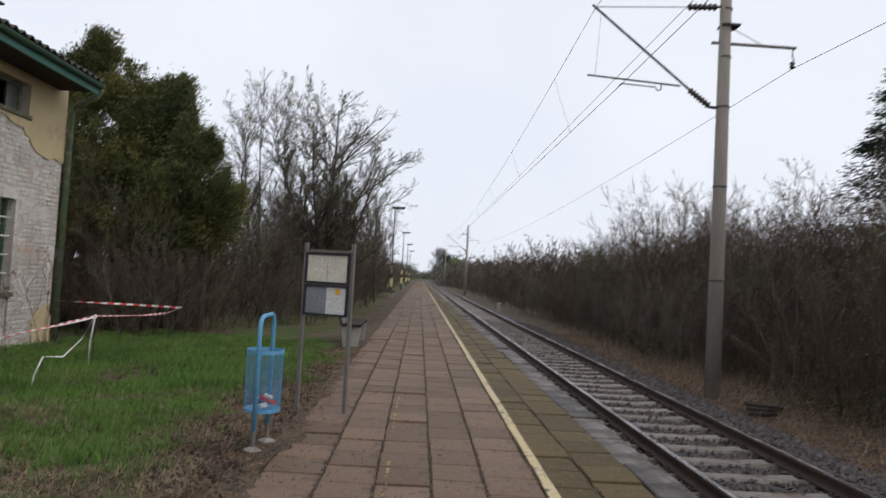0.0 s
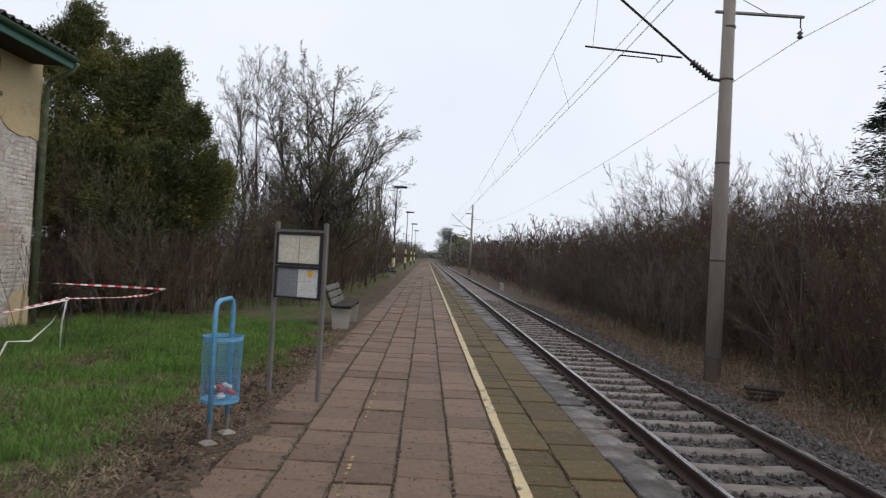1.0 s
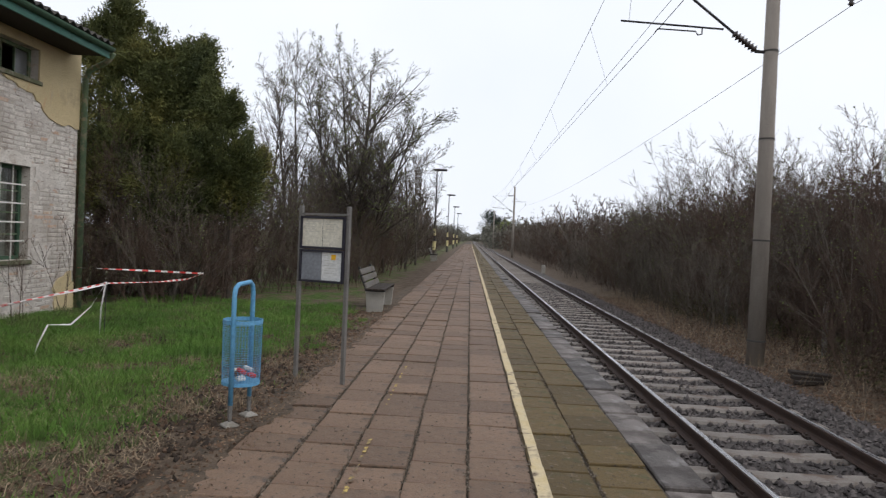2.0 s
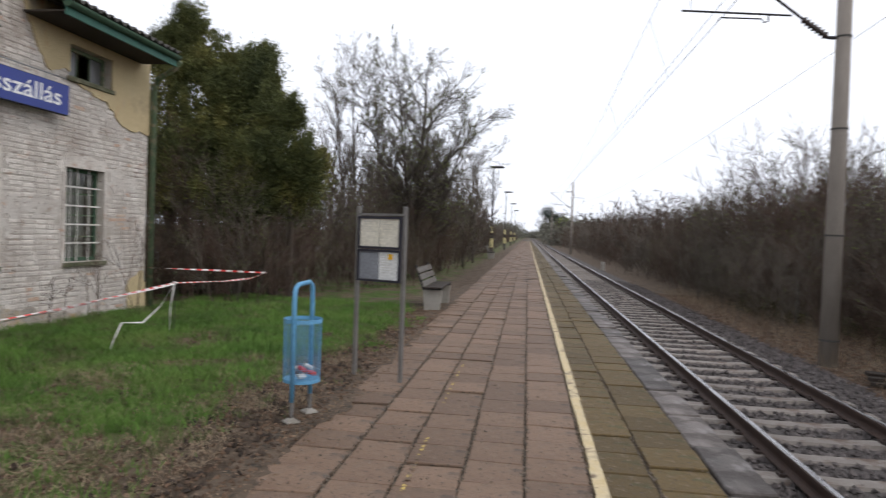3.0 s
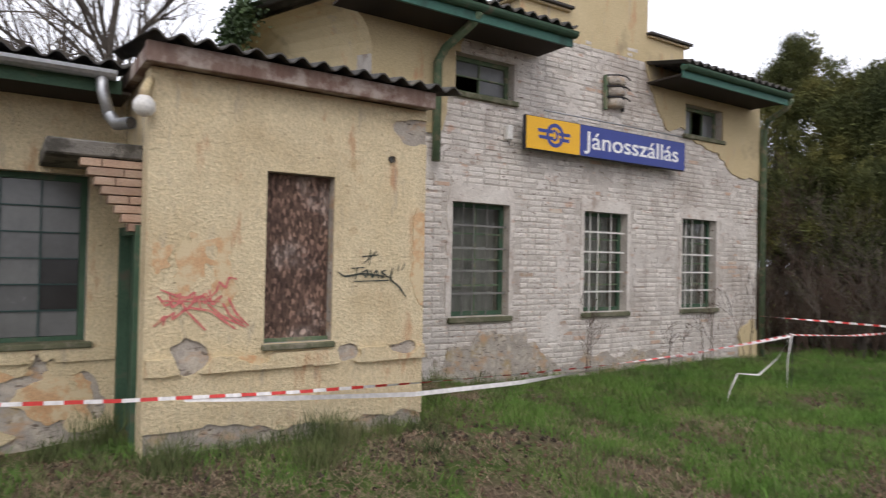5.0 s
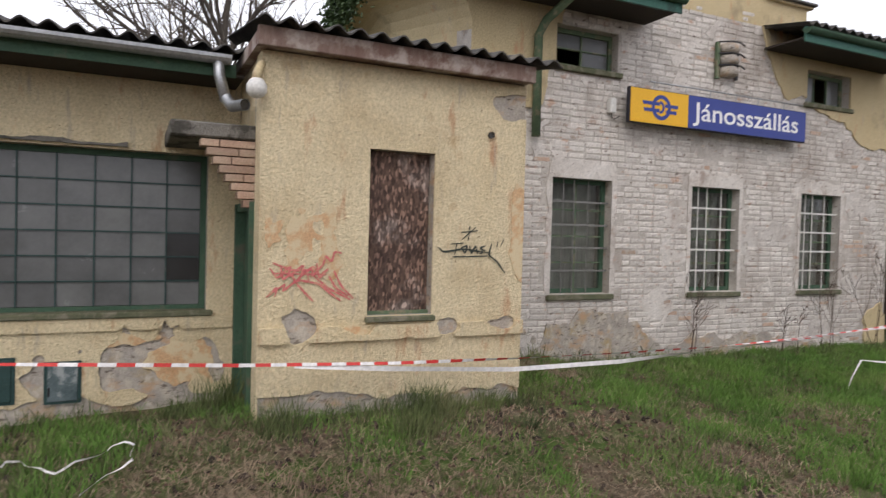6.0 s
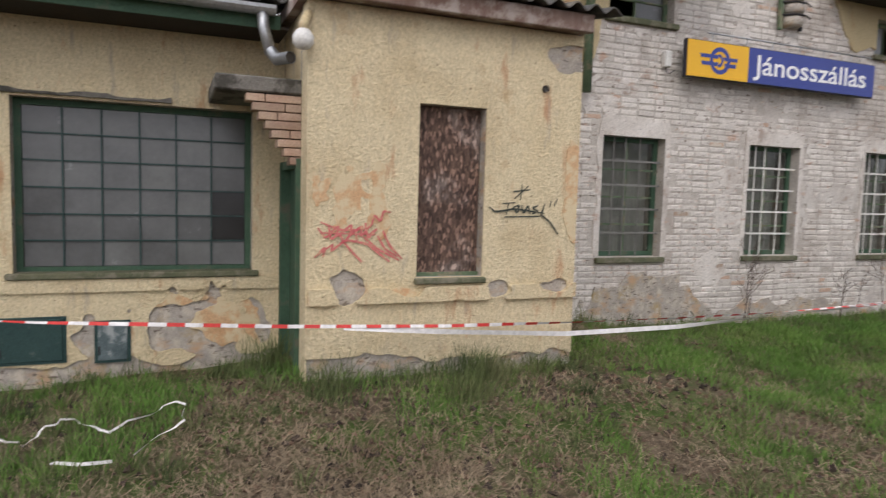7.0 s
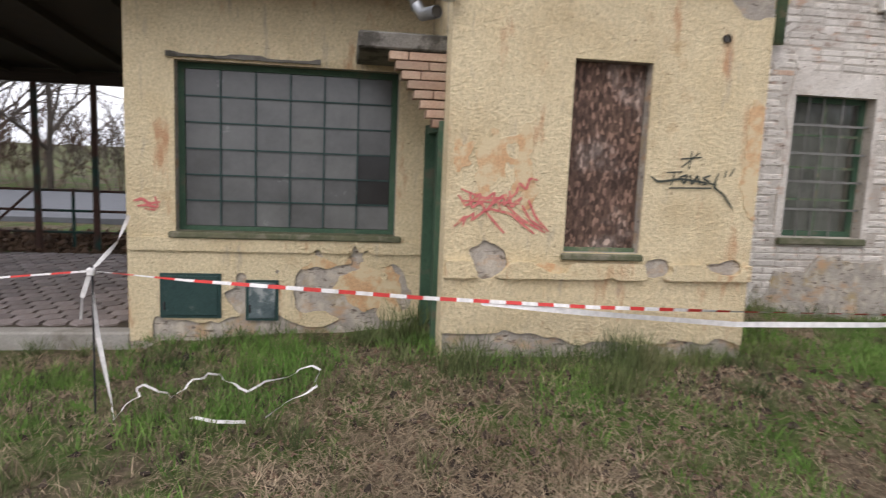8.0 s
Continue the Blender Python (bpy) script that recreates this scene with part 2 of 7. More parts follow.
M["twig_brown"] = material("brown_twigs", [(0.056, 0.037, 0.028), (0.115, 0.077, 0.058)], 1.2, 0.95, fine=9, bump=0, vary=0.25)
M["twig_grey"] = material("grey_twigs", [(0.085, 0.070, 0.056), (0.150, 0.126, 0.102)], 1.2, 0.95, fine=9, bump=0, vary=0.2)
M["twig_dark"] = material("dark_grey_twigs", [(0.075, 0.064, 0.055), (0.135, 0.115, 0.098)], 1.2, 0.95, fine=9, bump=0, vary=0.15)
M["bud"] = material("spring_buds", [(0.13, 0.16, 0.045), (0.19, 0.22, 0.07)], 2, 0.9, fine=9, bump=0, vary=0.2, per="island")
M["evergreen"] = material("thuja_foliage", [(0.040, 0.055, 0.024), (0.098, 0.110, 0.037), (0.25, 0.22, 0.066)], 0.8, 0.9, fine=5, bump=0, vary=0.4, per="island")
M["bramble"] = material("bramble_leaves", [(0.040, 0.042, 0.018), (0.075, 0.075, 0.030), (0.10, 0.065, 0.042)], 1.4, 0.85, fine=6, bump=0, vary=0.4, per="island")
M["ivy_leaf"] = material("ivy_leaves", [(0.03, 0.055, 0.02), (0.06, 0.095, 0.035)], 3, 0.6, fine=6, bump=0, vary=0.35, per="island")
M["spruce"] = material("spruce_foliage", [(0.012, 0.024, 0.016), (0.026, 0.042, 0.026)], 0.7, 0.9, fine=5, bump=0, vary=0.35, per="island")
M["grass"] = material("spring_grass", [(0.066, 0.128, 0.026), (0.112, 0.218, 0.039), (0.18, 0.25, 0.068)], 0.9, 0.85, fine=6, bump=0, vary=0.3, per="island")
M["weed"] = material("olive_weeds", [(0.058, 0.080, 0.030), (0.112, 0.138, 0.050), (0.18, 0.175, 0.085)], 1.5, 0.9, fine=6, bump=0, vary=0.35, per="island")
M["straw"] = material("dry_straw", [(0.18, 0.128, 0.082), (0.38, 0.295, 0.195)], 2.0, 0.9, fine=9, bump=0, vary=0.35, per="island")
M["old_leaf"] = material("curled_old_leaf", [(0.13, 0.085, 0.055), (0.27, 0.19, 0.125)], 3, 0.9, fine=20, bump=0, vary=0.45, per="island")
M["grit"] = material("joint_grit", [(0.09, 0.07, 0.05), (0.24, 0.20, 0.16)], 6, 0.95, fine=30, bump=0, vary=0.5, per="island")
M["dead_leaf"] = material("dead_leaf", [(0.075, 0.048, 0.032), (0.16, 0.10, 0.065)], 4, 0.9, fine=20, bump=0, vary=0.4, per="island")
M["asphalt"] = material("asphalt", [(0.10, 0.105, 0.115), (0.14, 0.145, 0.155)], 3, 0.85, fine=50, bump=0.2)
# paler than near foliage: distance haze is mixed into this colour
M["hazed_far_wood"] = material("hazed_far_wood", [(0.10, 0.10, 0.085), (0.17, 0.16, 0.12)], 0.3, 1.0, fine=2, bump=0, vary=0.3, per="island")


def weather(m, scale, at, color, stretch=None, soft=0.04, detail=6):
    """A further layer of marks on a material, where a noise passes a threshold."""
    nt = m.node_tree
    b = nt.nodes["Principled BSDF"]
    old = b.inputs["Base Color"].links[0].from_socket
    f = ramp(nt, noise_node(nt, scale, detail, 0.65, stretch), [(at - soft, (0, 0, 0)), (at + soft, (1, 1, 1))])
    nt.links.new(mixed(nt, f, old, color), b.inputs["Base Color"])


for pm in ("plaster", "plaster_old"):
    weather(M[pm], 26, 0.70, (0.26, 0.19, 0.11), (1, 0.7, 1.6), 0.03, 3)
    weather(M[pm], 2.2, 0.64, (0.50, 0.30, 0.17), (1, 2.4, 0.7), 0.05)
    weather(M[pm], 3.1, 0.66, (0.40, 0.34, 0.26), (1, 2.8, 0.5), 0.07)
for pm in ("brick_white", "brick_white_far", "mortar"):
    weather(M[pm], 1.1, 0.60, (0.38, 0.33, 0.285), (1, 1.6, 0.8), 0.09)
    weather(M[pm], 17, 0.645, (0.20, 0.155, 0.125), (1, 0.6, 1.5), 0.03, 4)
    weather(M[pm], 4.0, 0.645, (0.47, 0.33, 0.25), (1, 0.8, 1.8), 0.04)
for pm in ("slab", "slab_far", "slab_moss", "slab_moss_far"):
    weather(M[pm], 26, 0.62, (0.052, 0.042, 0.03), None, 0.05, 5)
    weather(M[pm], 11, 0.63, (0.20, 0.15, 0.11), None, 0.06, 6)
weather(M["render_grey"], 7, 0.56, (0.50, 0.44, 0.36), (1, 1.3, 1), 0.06)
weather(M["render_grey"], 3, 0.60, (0.46, 0.30, 0.18), (1, 1, 1.6), 0.06)
weather(M["render_grey"], 19, 0.63, (0.15, 0.12, 0.095), (1, 0.5, 1.7), 0.04, 3)
weather(M["kerb"], 3, 0.62, (0.25, 0.23, 0.22), (1, 0.5, 1), 0.08)


def chipboard():
    """Pressed flakes: stretched cells, weathered pale and dark."""
    m = material("weathered_chipboard", [(0.075, 0.045, 0.035), (0.15, 0.095, 0.07)], 4, 0.9, fine=70, bump=0.5, stain=(0.22, 0.17, 0.145), stain_scale=2.4, stain_at=0.57)
    nt = m.node_tree
    b = nt.nodes["Principled BSDF"]
    old = b.inputs["Base Color"].links[0].from_socket
    tc = nt.nodes.new("ShaderNodeTexCoord")
    mp = nt.nodes.new("ShaderNodeMapping")
    mp.inputs["Rotation"].default_value = (0.5, 0, 0)
    mp.inputs["Scale"].default_value = (1, 54, 24)
    v = nt.nodes.new("ShaderNodeTexVoronoi")
    v.inputs["Scale"].default_value = 1.0
    nt.links.new(tc.outputs["Object"], mp.inputs[0])
    nt.links.new(mp.outputs[0], v.inputs["Vector"])
    sep = nt.nodes.new("ShaderNodeSeparateColor")
    nt.links.new(v.outputs["Color"], sep.inputs[0])
    f = ramp(nt, sep.outputs[0], [(0.0, (0.48, 0.48, 0.48)), (0.7, (1.1, 1.1, 1.1)), (0.93, (2.4, 2.38, 2.34))])
    nt.links.new(mixed(nt, 1.0, old, f, "MULTIPLY"), b.inputs["Base Color"])
    return m


M["osb"] = chipboard()


def glass_material(name, tint, rough=0.08):
    m = bpy.data.materials.new(name)
    m.use_nodes = True
    nt = m.node_tree
    b = nt.nodes["Principled BSDF"]
    n = noise_node(nt, 2.6, 6, 0.7)
    base = ramp(nt, n, [(0.3, tint), (0.75, tuple(1.5 * c + 0.01 for c in tint))])
    tone = ramp(nt, nt.nodes.new("ShaderNodeObjectInfo").outputs["Random"], [(0.0, (0.74, 0.74, 0.74)), (0.7, (1.0, 1.0, 1.0)), (1.0, (1.1, 1.1, 1.08))])
    nt.links.new(mixed(nt, 1.0, base, tone, "MULTIPLY"), b.inputs["Base Color"])
    nt.links.new(ramp(nt, n, [(0.3, (rough,) * 3), (0.8, (rough + 0.2,) * 3)]), b.inputs["Roughness"])
    b.inputs["Specular IOR Level"].default_value = 0.5
    return m


# opaque dusty panes; sky reflection is put into their light grey tint
M["pane"] = glass_material("dusty_sky_tinted_glass", (0.10, 0.102, 0.10), 0.14)
M["pane_clear"] = bpy.data.materials.new("old_window_glass")
M["pane_clear"].use_nodes = True
pcb = M["pane_clear"].node_tree.nodes["Principled BSDF"]
pcb.inputs["Transmission Weight"].default_value, pcb.inputs["Roughness"].default_value, pcb.inputs["IOR"].default_value = 1.0, 0.03, 1.45
M["pane_clear"].node_tree.links.new(ramp(M["pane_clear"].node_tree, noise_node(M["pane_clear"].node_tree, 5), [(0.3, (0.62, 0.65, 0.62)), (0.7, (0.80, 0.82, 0.80))]), pcb.inputs["Base Color"])
M["pane_dark"] = glass_material("replaced_window_glass", (0.014, 0.014, 0.013), 0.12)


def ground_material():
    """Grass, dry straw and bare soil in patches; trodden soil beside the platform, leaf litter under the thickets."""
    m = bpy.data.materials.new("ground_cover")
    m.use_nodes = True
    nt = m.node_tree
    b = nt.nodes["Principled BSDF"]
    soil = ramp(nt, noise_node(nt, 3.0, 8, 0.7), [(0.34, (0.040, 0.029, 0.021)), (0.62, (0.15, 0.112, 0.080))])
    straw = ramp(nt, noise_node(nt, 16, 6, 0.75), [(0.36, (0.055, 0.040, 0.027)), (0.68, (0.22, 0.168, 0.11))])
    green = ramp(nt, noise_node(nt, 9, 6, 0.75), [(0.3, (0.035, 0.055, 0.014)), (0.7, (0.095, 0.15, 0.035))])
    f1 = ramp(nt, noise_node(nt, 1.1, 6, 0.65), [(0.42, (0, 0, 0)), (0.56, (1, 1, 1))])
    col = mixed(nt, f1, straw, green)
    f2 = ramp(nt, noise_node(nt, 0.9, 7, 0.7, stretch=(1.1, 1.1, 1.1)), [(0.53, (0, 0, 0)), (0.62, (1, 1, 1))])
    col = mixed(nt, f2, col, soil)
    tc = nt.nodes.new("ShaderNodeTexCoord")
    sep = nt.nodes.new("ShaderNodeSeparateXYZ")
    nt.links.new(tc.outputs["Object"], sep.inputs[0])
    wob = nt.nodes.new("ShaderNodeMath")
    wob.operation = "MULTIPLY_ADD"
    nt.links.new(noise_node(nt, 1.6, 6, 0.7), wob.inputs[0])
    wob.inputs[1].default_value = 2.2
    nt.links.new(sep.outputs["X"], wob.inputs[2])
    trod = nt.nodes.new("ShaderNodeMapRange")
    trod.inputs["From Min"].default_value, trod.inputs["From Max"].default_value = -1.6, -0.85
    nt.links.new(wob.outputs[0], trod.inputs["Value"])
    col = mixed(nt, trod.outputs[0], col, soil)
    nt.links.new(col, b.inputs["Base Color"])
    b.inputs["Roughness"].default_value, b.inputs["Specular IOR Level"].default_value = 0.95, 0.15
    bp = nt.nodes.new("ShaderNodeBump")
    bp.inputs["Strength"].default_value, bp.inputs["Distance"].default_value = 0.9, 0.04
    nt.links.new(noise_node(nt, 22, 8, 0.75), bp.inputs["Height"])
    nt.links.new(bp.outputs[0], b.inputs["Normal"])
    return m


M["ground"] = ground_material()


# ---- mesh tools ----
class Geo:
    """Collects vertices and faces; box, tube and lathe shapes; then one mesh."""

    def __init__(self):
        self.v, self.f = [], []

    def add(self, verts, faces):
        o = len(self.v)
        self.v += [tuple(p) for p in verts]
        self.f += [tuple(i + o for i in f) for f in faces]
        return self

    def box(self, x0, x1, y0, y1, z0, z1, m=None, c=0.0):
        """A box; c: chamfer of its edges."""
        bm = bmesh.new()
        bmesh.ops.create_cube(bm, size=1)
        for w in bm.verts:
            w.co = Vector((x0 if w.co.x < 0 else x1, y0 if w.co.y < 0 else y1, z0 if w.co.z < 0 else z1))
        if c:
            bmesh.ops.bevel(bm, geom=bm.edges[:], offset=c, segments=1, affect="EDGES", profile=0.5)
        bm.verts.index_update()
        vs = [(m @ w.co) if m else w.co.copy() for w in bm.verts]
        fs = [[w.index for w in f.verts] for f in bm.faces]
        bm.free()
        return self.add(vs, fs)

    def tube(self, pts, r, seg=8, cap=True):
        pts = [Vector(p) for p in pts]
        rs = r if isinstance(r, (list, tuple)) else [r] * len(pts)
        vs, fs = [], []
        u = None
        for i, p in enumerate(pts):
            d = (pts[min(i + 1, len(pts) - 1)] - pts[max(i - 1, 0)]).normalized()
            if u is None:
                u = d.cross(Vector((0, 0, 1)) if abs(d.z) < 0.9 else Vector((1, 0, 0))).normalized()
            else:
                u = (u - d * u.dot(d)).normalized()
            w = d.cross(u)
            for k in range(seg):
                a = 2 * math.pi * k / seg
                vs.append(p + (u * math.cos(a) + w * math.sin(a)) * rs[i])
        for i in range(len(pts) - 1):
            for k in range(seg):
                k2 = (k + 1) % seg
                fs.append((i * seg + k, i * seg + k2, (i + 1) * seg + k2, (i + 1) * seg + k))
        if cap:
            fs.append(tuple(range(seg))[::-1])
            fs.append(tuple((len(pts) - 1) * seg + k for k in range(seg)))
        return self.add(vs, fs)

    def prism(self, outline, axis, a, b):
        """Extrudes an outline (pairs) along an axis from a to b."""
        n = len(outline)
        put = {"x": lambda p, t: (t, p[0], p[1]), "y": lambda p, t: (p[0], t, p[1]), "z": lambda p, t: (p[0], p[1], t)}[axis]
        vs = [put(p, a) for p in outline] + [put(p, b) for p in outline]
        fs = [tuple(range(n))[::-1], tuple(range(n, 2 * n))] + [(i, (i + 1) % n, n + (i + 1) % n, n + i) for i in range(n)]
        return self.add(vs, fs)

    def mesh(self, name, smooth=False):
        me = bpy.data.meshes.new(name)
        me.from_pydata(self.v, [], self.f)
        bm = bmesh.new()
        bm.from_mesh(me)
        if len(self.f) < 4000:
            bmesh.ops.recalc_face_normals(bm, faces=bm.faces[:])
            bm.to_mesh(me)
        bm.free()
        if smooth:
            me.polygons.foreach_set("use_smooth", [True] * len(me.polygons))
        return me


def obj(name, geo, mat, smooth=False):
    me = geo if isinstance(geo, bpy.types.Mesh) else geo.mesh(name, smooth)
    if not me.materials:
        me.materials.append(M[mat])
    return new(name, me)


def part(name, geo, mat, parent, label="", smooth=False):
    ob = obj(name, geo, mat, smooth)
    ob.parent = parent
    if label:
        tagged(ob, label)
    return ob


def thing(name, x, y, z, label, category, group="", rz=0):
    ob = new(name)
    ob.empty_display_size = 0.2
    ob.matrix_basis = pose(x, y, z, 0, 0, rz)
    return tagged(ob, label, category, group)


def structure(name, geo, mat, label, category):
    return tagged(obj(name, geo, mat), label, category, kind="structure")


def strips(name, P, D, W, mat, label, category):
    """Many thin blades: P roots, D tip offsets, W half widths (arrays), one joined mesh."""
    n = len(P)
    tip = P + D
    mid = P + D * 0.55 + np.stack([np.zeros(n), np.zeros(n), 0.12 * np.linalg.norm(D, axis=1)], 1)
    v = np.stack([P - W, P + W, mid + W * 0.7, mid - W * 0.7, tip], 1).reshape(-1, 3)
    me = bpy.data.meshes.new(name)
    b = (np.arange(n) * 5)[:, None]
    q = (b + np.array([[0, 1, 2, 3]])).tolist()
    t = (b + np.array([[3, 2, 4]])).tolist()
    me.from_pydata(v.tolist(), [], q + t)
    me.materials.append(M[mat])
    return tagged(new(name, me), label, category, kind="stuff")


# ---- ground ----
FX, AX, WX = -6.72, -4.80, -5.95     # facade, annex front, wing front


def step(a, b, t):
    t = min(max((t - a) / (b - a), 0.0), 1.0)
    return t * t * (3 - 2 * t)


def gz(x, y):
    """Height of the bare ground."""
    if x > 2.3:
        z = -0.64 + 0.10 * step(7, 11, x) + 0.5 * step(14, 60, x)
    elif x > -1.19:
        z = -0.15
    else:
        mound = step(-3.0, -4.7, x) * step(-0.6, 1.6, y) * (1 - step(4.2, 6.5, y)) * (1 - 0.6 * step(-4.9, -5.7, x) * (1 - step(1.5, 1.8, y)))
        z = -0.015 + 0.25 * mound + 0.07 * step(-4.4, -6.4, x) * (1 - step(9, 13, y))
        z += 0.05 * noise.noise((x * 0.9, y * 0.9, 0)) * step(-1.2, -2.0, x) + 0.018 * noise.noise((x * 3.1, y * 3.1, 4)) * step(-1.2, -1.6, x)
        if y < -0.7:
            z -= 0.10 * step(-4.6, -5.8, x)
    if 500 > abs(x) > 25:
        z += 0.3 * noise.noise((x * 0.02, y * 0.02, 1))
    return z


gxs = [-600, -300, -150, -90, -60, -42, -32, -25, -20, -16, -13, -11, -9.5] + [-8.6 + 0.17 * i for i in range(44)] + \
      [-1.22, -1.19, -1.18, 0, 1.2, 2.29, 2.31, 3, 4.5, 5.5, 6.2, 7, 8, 9, 10.5, 12, 14, 17, 21, 27, 36, 50, 80, 140, 300, 600]
gys = [-400, -150, -60, -30, -18, -12, -8, -6, -4.6] + [-3.6 + 0.17 * i for i in range(132)] + \
      [19.2, 20.5, 22, 24, 27, 30, 34, 40, 48, 60, 80, 110, 150, 220, 320, 500, 900, 1600]
g = Geo()
g.add([(x, y, gz(x, y)) for y in gys for x in gxs],
      [(j * len(gxs) + i, j * len(gxs) + i + 1, (j + 1) * len(gxs) + i + 1, (j + 1) * len(gxs) + i) for j in range(len(gys) - 1) for i in range(len(gxs) - 1)])
structure("ground", g, "ground", "patchy spring grass, straw and bare soil beside the railway", "ground")

# ---- railway track ----
g = Geo().prism([(2.36, -0.70), (2.36, -0.52), (2.62, -0.50), (5.25, -0.50), (5.7, -0.56), (6.2, -0.70)], "y", -30, 705)
structure("ballast_bed", g, "ballast", "dark crushed stone ballast bed under the track", "ballast")
track = tagged(new("railway_track"), "single railway track with rusty rails on concrete sleepers", "railway track", kind="structure")
RAIL_Z = -0.30
profile = [(-0.07, -0.155), (-0.07, -0.145), (-0.02, -0.13), (-0.009, -0.11), (-0.009, -0.05), (-0.035, -0.04), (-0.036, -0.006), (-0.03, -0.001),
           (0.03, -0.001), (0.036, -0.006), (0.035, -0.04), (0.009, -0.05), (0.009, -0.11), (0.02, -0.13), (0.07, -0.145), (0.07, -0.155)]
for rx in (3.04, 4.545):
    g = Geo().prism([(rx + a, RAIL_Z + b) for a, b in profile], "y", -30, 705)
    rail = part("rail", g, "rail", track)
    part("running_surface", Geo().box(rx - 0.027, rx + 0.027, -30, 700, RAIL_Z - 0.001, RAIL_Z + 0.003), "rail_top", rail, "polished bright top of the rail")


def sleeper_geo(y=0.0):
    g = Geo()
    out = [(2.58, -0.62), (2.58, -0.47), (2.63, -0.455), (3.25, -0.455), (3.45, -0.468), (4.13, -0.468), (4.33, -0.455), (4.95, -0.455), (5.0, -0.47), (5.0, -0.62)]
    n = len(out)
    rows = [(-0.13, 0.0), (-0.10, 1.0), (0.10, 1.0), (0.13, 0.0)]
    vs = []
    for dy, k in rows:
        for px, pz in out:
            vs.append((px, y + dy, pz if k else min(pz, -0.50 if pz > -0.6 else pz)))
    fs = [(j * n + i, j * n + i + 1, (j + 1) * n + i + 1, (j + 1) * n + i) for j in range(3) for i in range(n - 1)]
    fs += [tuple(range(n)), tuple(3 * n + i for i in range(n))[::-1]]
    return g.add(vs, fs)


def fastening(g, y):
    for rx in (3.04, 4.545):
        for s in (-1, 1):
            g.box(rx + s * 0.10 - 0.03, rx + s * 0.10 + 0.03, y - 0.05, y + 0.05, -0.456, -0.425)
            g.tube([(rx + s * 0.10, y, -0.43), (rx + s * 0.10, y, -0.40)], 0.018, 6)


sl_mesh = sleeper_geo().mesh("sleeper")
fg = Geo()
fastening(fg, 0)
fast_mesh = fg.mesh("fastening")
srng = random.Random(5)
far_sl = Geo()
for i in range(-6, 700):
    y = 7.05 + 0.645 * (i - 9)
    if i < 110:
        s = part("sleeper", sl_mesh, "sleeper", track)
        s.matrix_basis = pose(srng.uniform(-0.015, 0.015), y, srng.uniform(-0.006, 0.004), 0, 0, srng.uniform(-0.15, 0.15))
        f = part("fastening", fast_mesh, "clip", s)
    elif y < 380:
        far_sl.box(2.6, 5.0, y - 0.12, y + 0.12, -0.55, -0.456)
tagged(part("sleeper", far_sl, "sleeper", track), kind="stuff")


def rocks(name, count, pick, mat, label, size=(0.02, 0.045), seed=3):
    """Broken stones as irregular octahedra, joined."""
    rng = np.random.RandomState(seed)
    base = np.array([[1, 0, 0], [0, 1, 0], [-1, 0, 0], [0, -1, 0], [0, 0, 1], [0, 0, -1]], float)
    tri = np.array([[0, 1, 4], [1, 2, 4], [2, 3, 4], [3, 0, 4], [1, 0, 5], [2, 1, 5], [3, 2, 5], [0, 3, 5]])
    c = pick(rng, count)
    n = len(c)
    v = base[None] * rng.uniform(0.6, 1.25, (n, 6, 1)) + rng.uniform(-0.35, 0.35, (n, 6, 3))
    v *= rng.uniform(size[0], size[1], (n, 1, 1)) * rng.uniform(0.7, 1.2, (n, 1, 3))
    a = rng.uniform(0, 6.28, n)
    co, si = np.cos(a), np.sin(a)
    x, y = v[:, :, 0].copy(), v[:, :, 1].copy()
    v[:, :, 0], v[:, :, 1] = co[:, None] * x - si[:, None] * y, si[:, None] * x + co[:, None] * y
    v += c[:, None, :]
    me = bpy.data.meshes.new(name)
    me.from_pydata(v.reshape(-1, 3).tolist(), [], (tri[None] + 6 * np.arange(n)[:, None, None]).reshape(-1, 3).tolist())
    me.materials.append(M[mat])
    return tagged(new(name, me), label, "gravel", kind="stuff")


def ballast_pick(rng, n):
    y = -3.0 + 38 * rng.uniform(0, 1, n) ** 1.4
    x = rng.uniform(2.42, 6.25, n)
    z = np.where(x < 5.3, -0.488, -0.488 - 0.20 * (x - 5.3)) + rng.uniform(-0.012, 0.012, n)
    inb = (np.abs(x - 3.79) < 1.23) & (np.abs(((y - 7.05) / 0.645 + 500.5) % 1 - 0.5) * 0.645 < 0.12) & (rng.uniform(0, 1, n) < 0.93)
    z = np.where(inb, -0.60, z)
    return np.stack([x, y, z], 1)


rocks("ballast_stones", 32000, ballast_pick, "stone", "loose grey crushed ballast stones between the sleepers")

# ---- platform ----
PX0, PX1 = -1.19, 1.92
plat = structure("platform", Geo().box(PX0, 1.93, -25, 330, -0.62, -0.030), "bedding", "long low station platform of worn brown slabs", "platform")
COLS = [-1.19, -0.71, -0.28, 0.155, 0.585, 1.03, 1.475, 1.92]


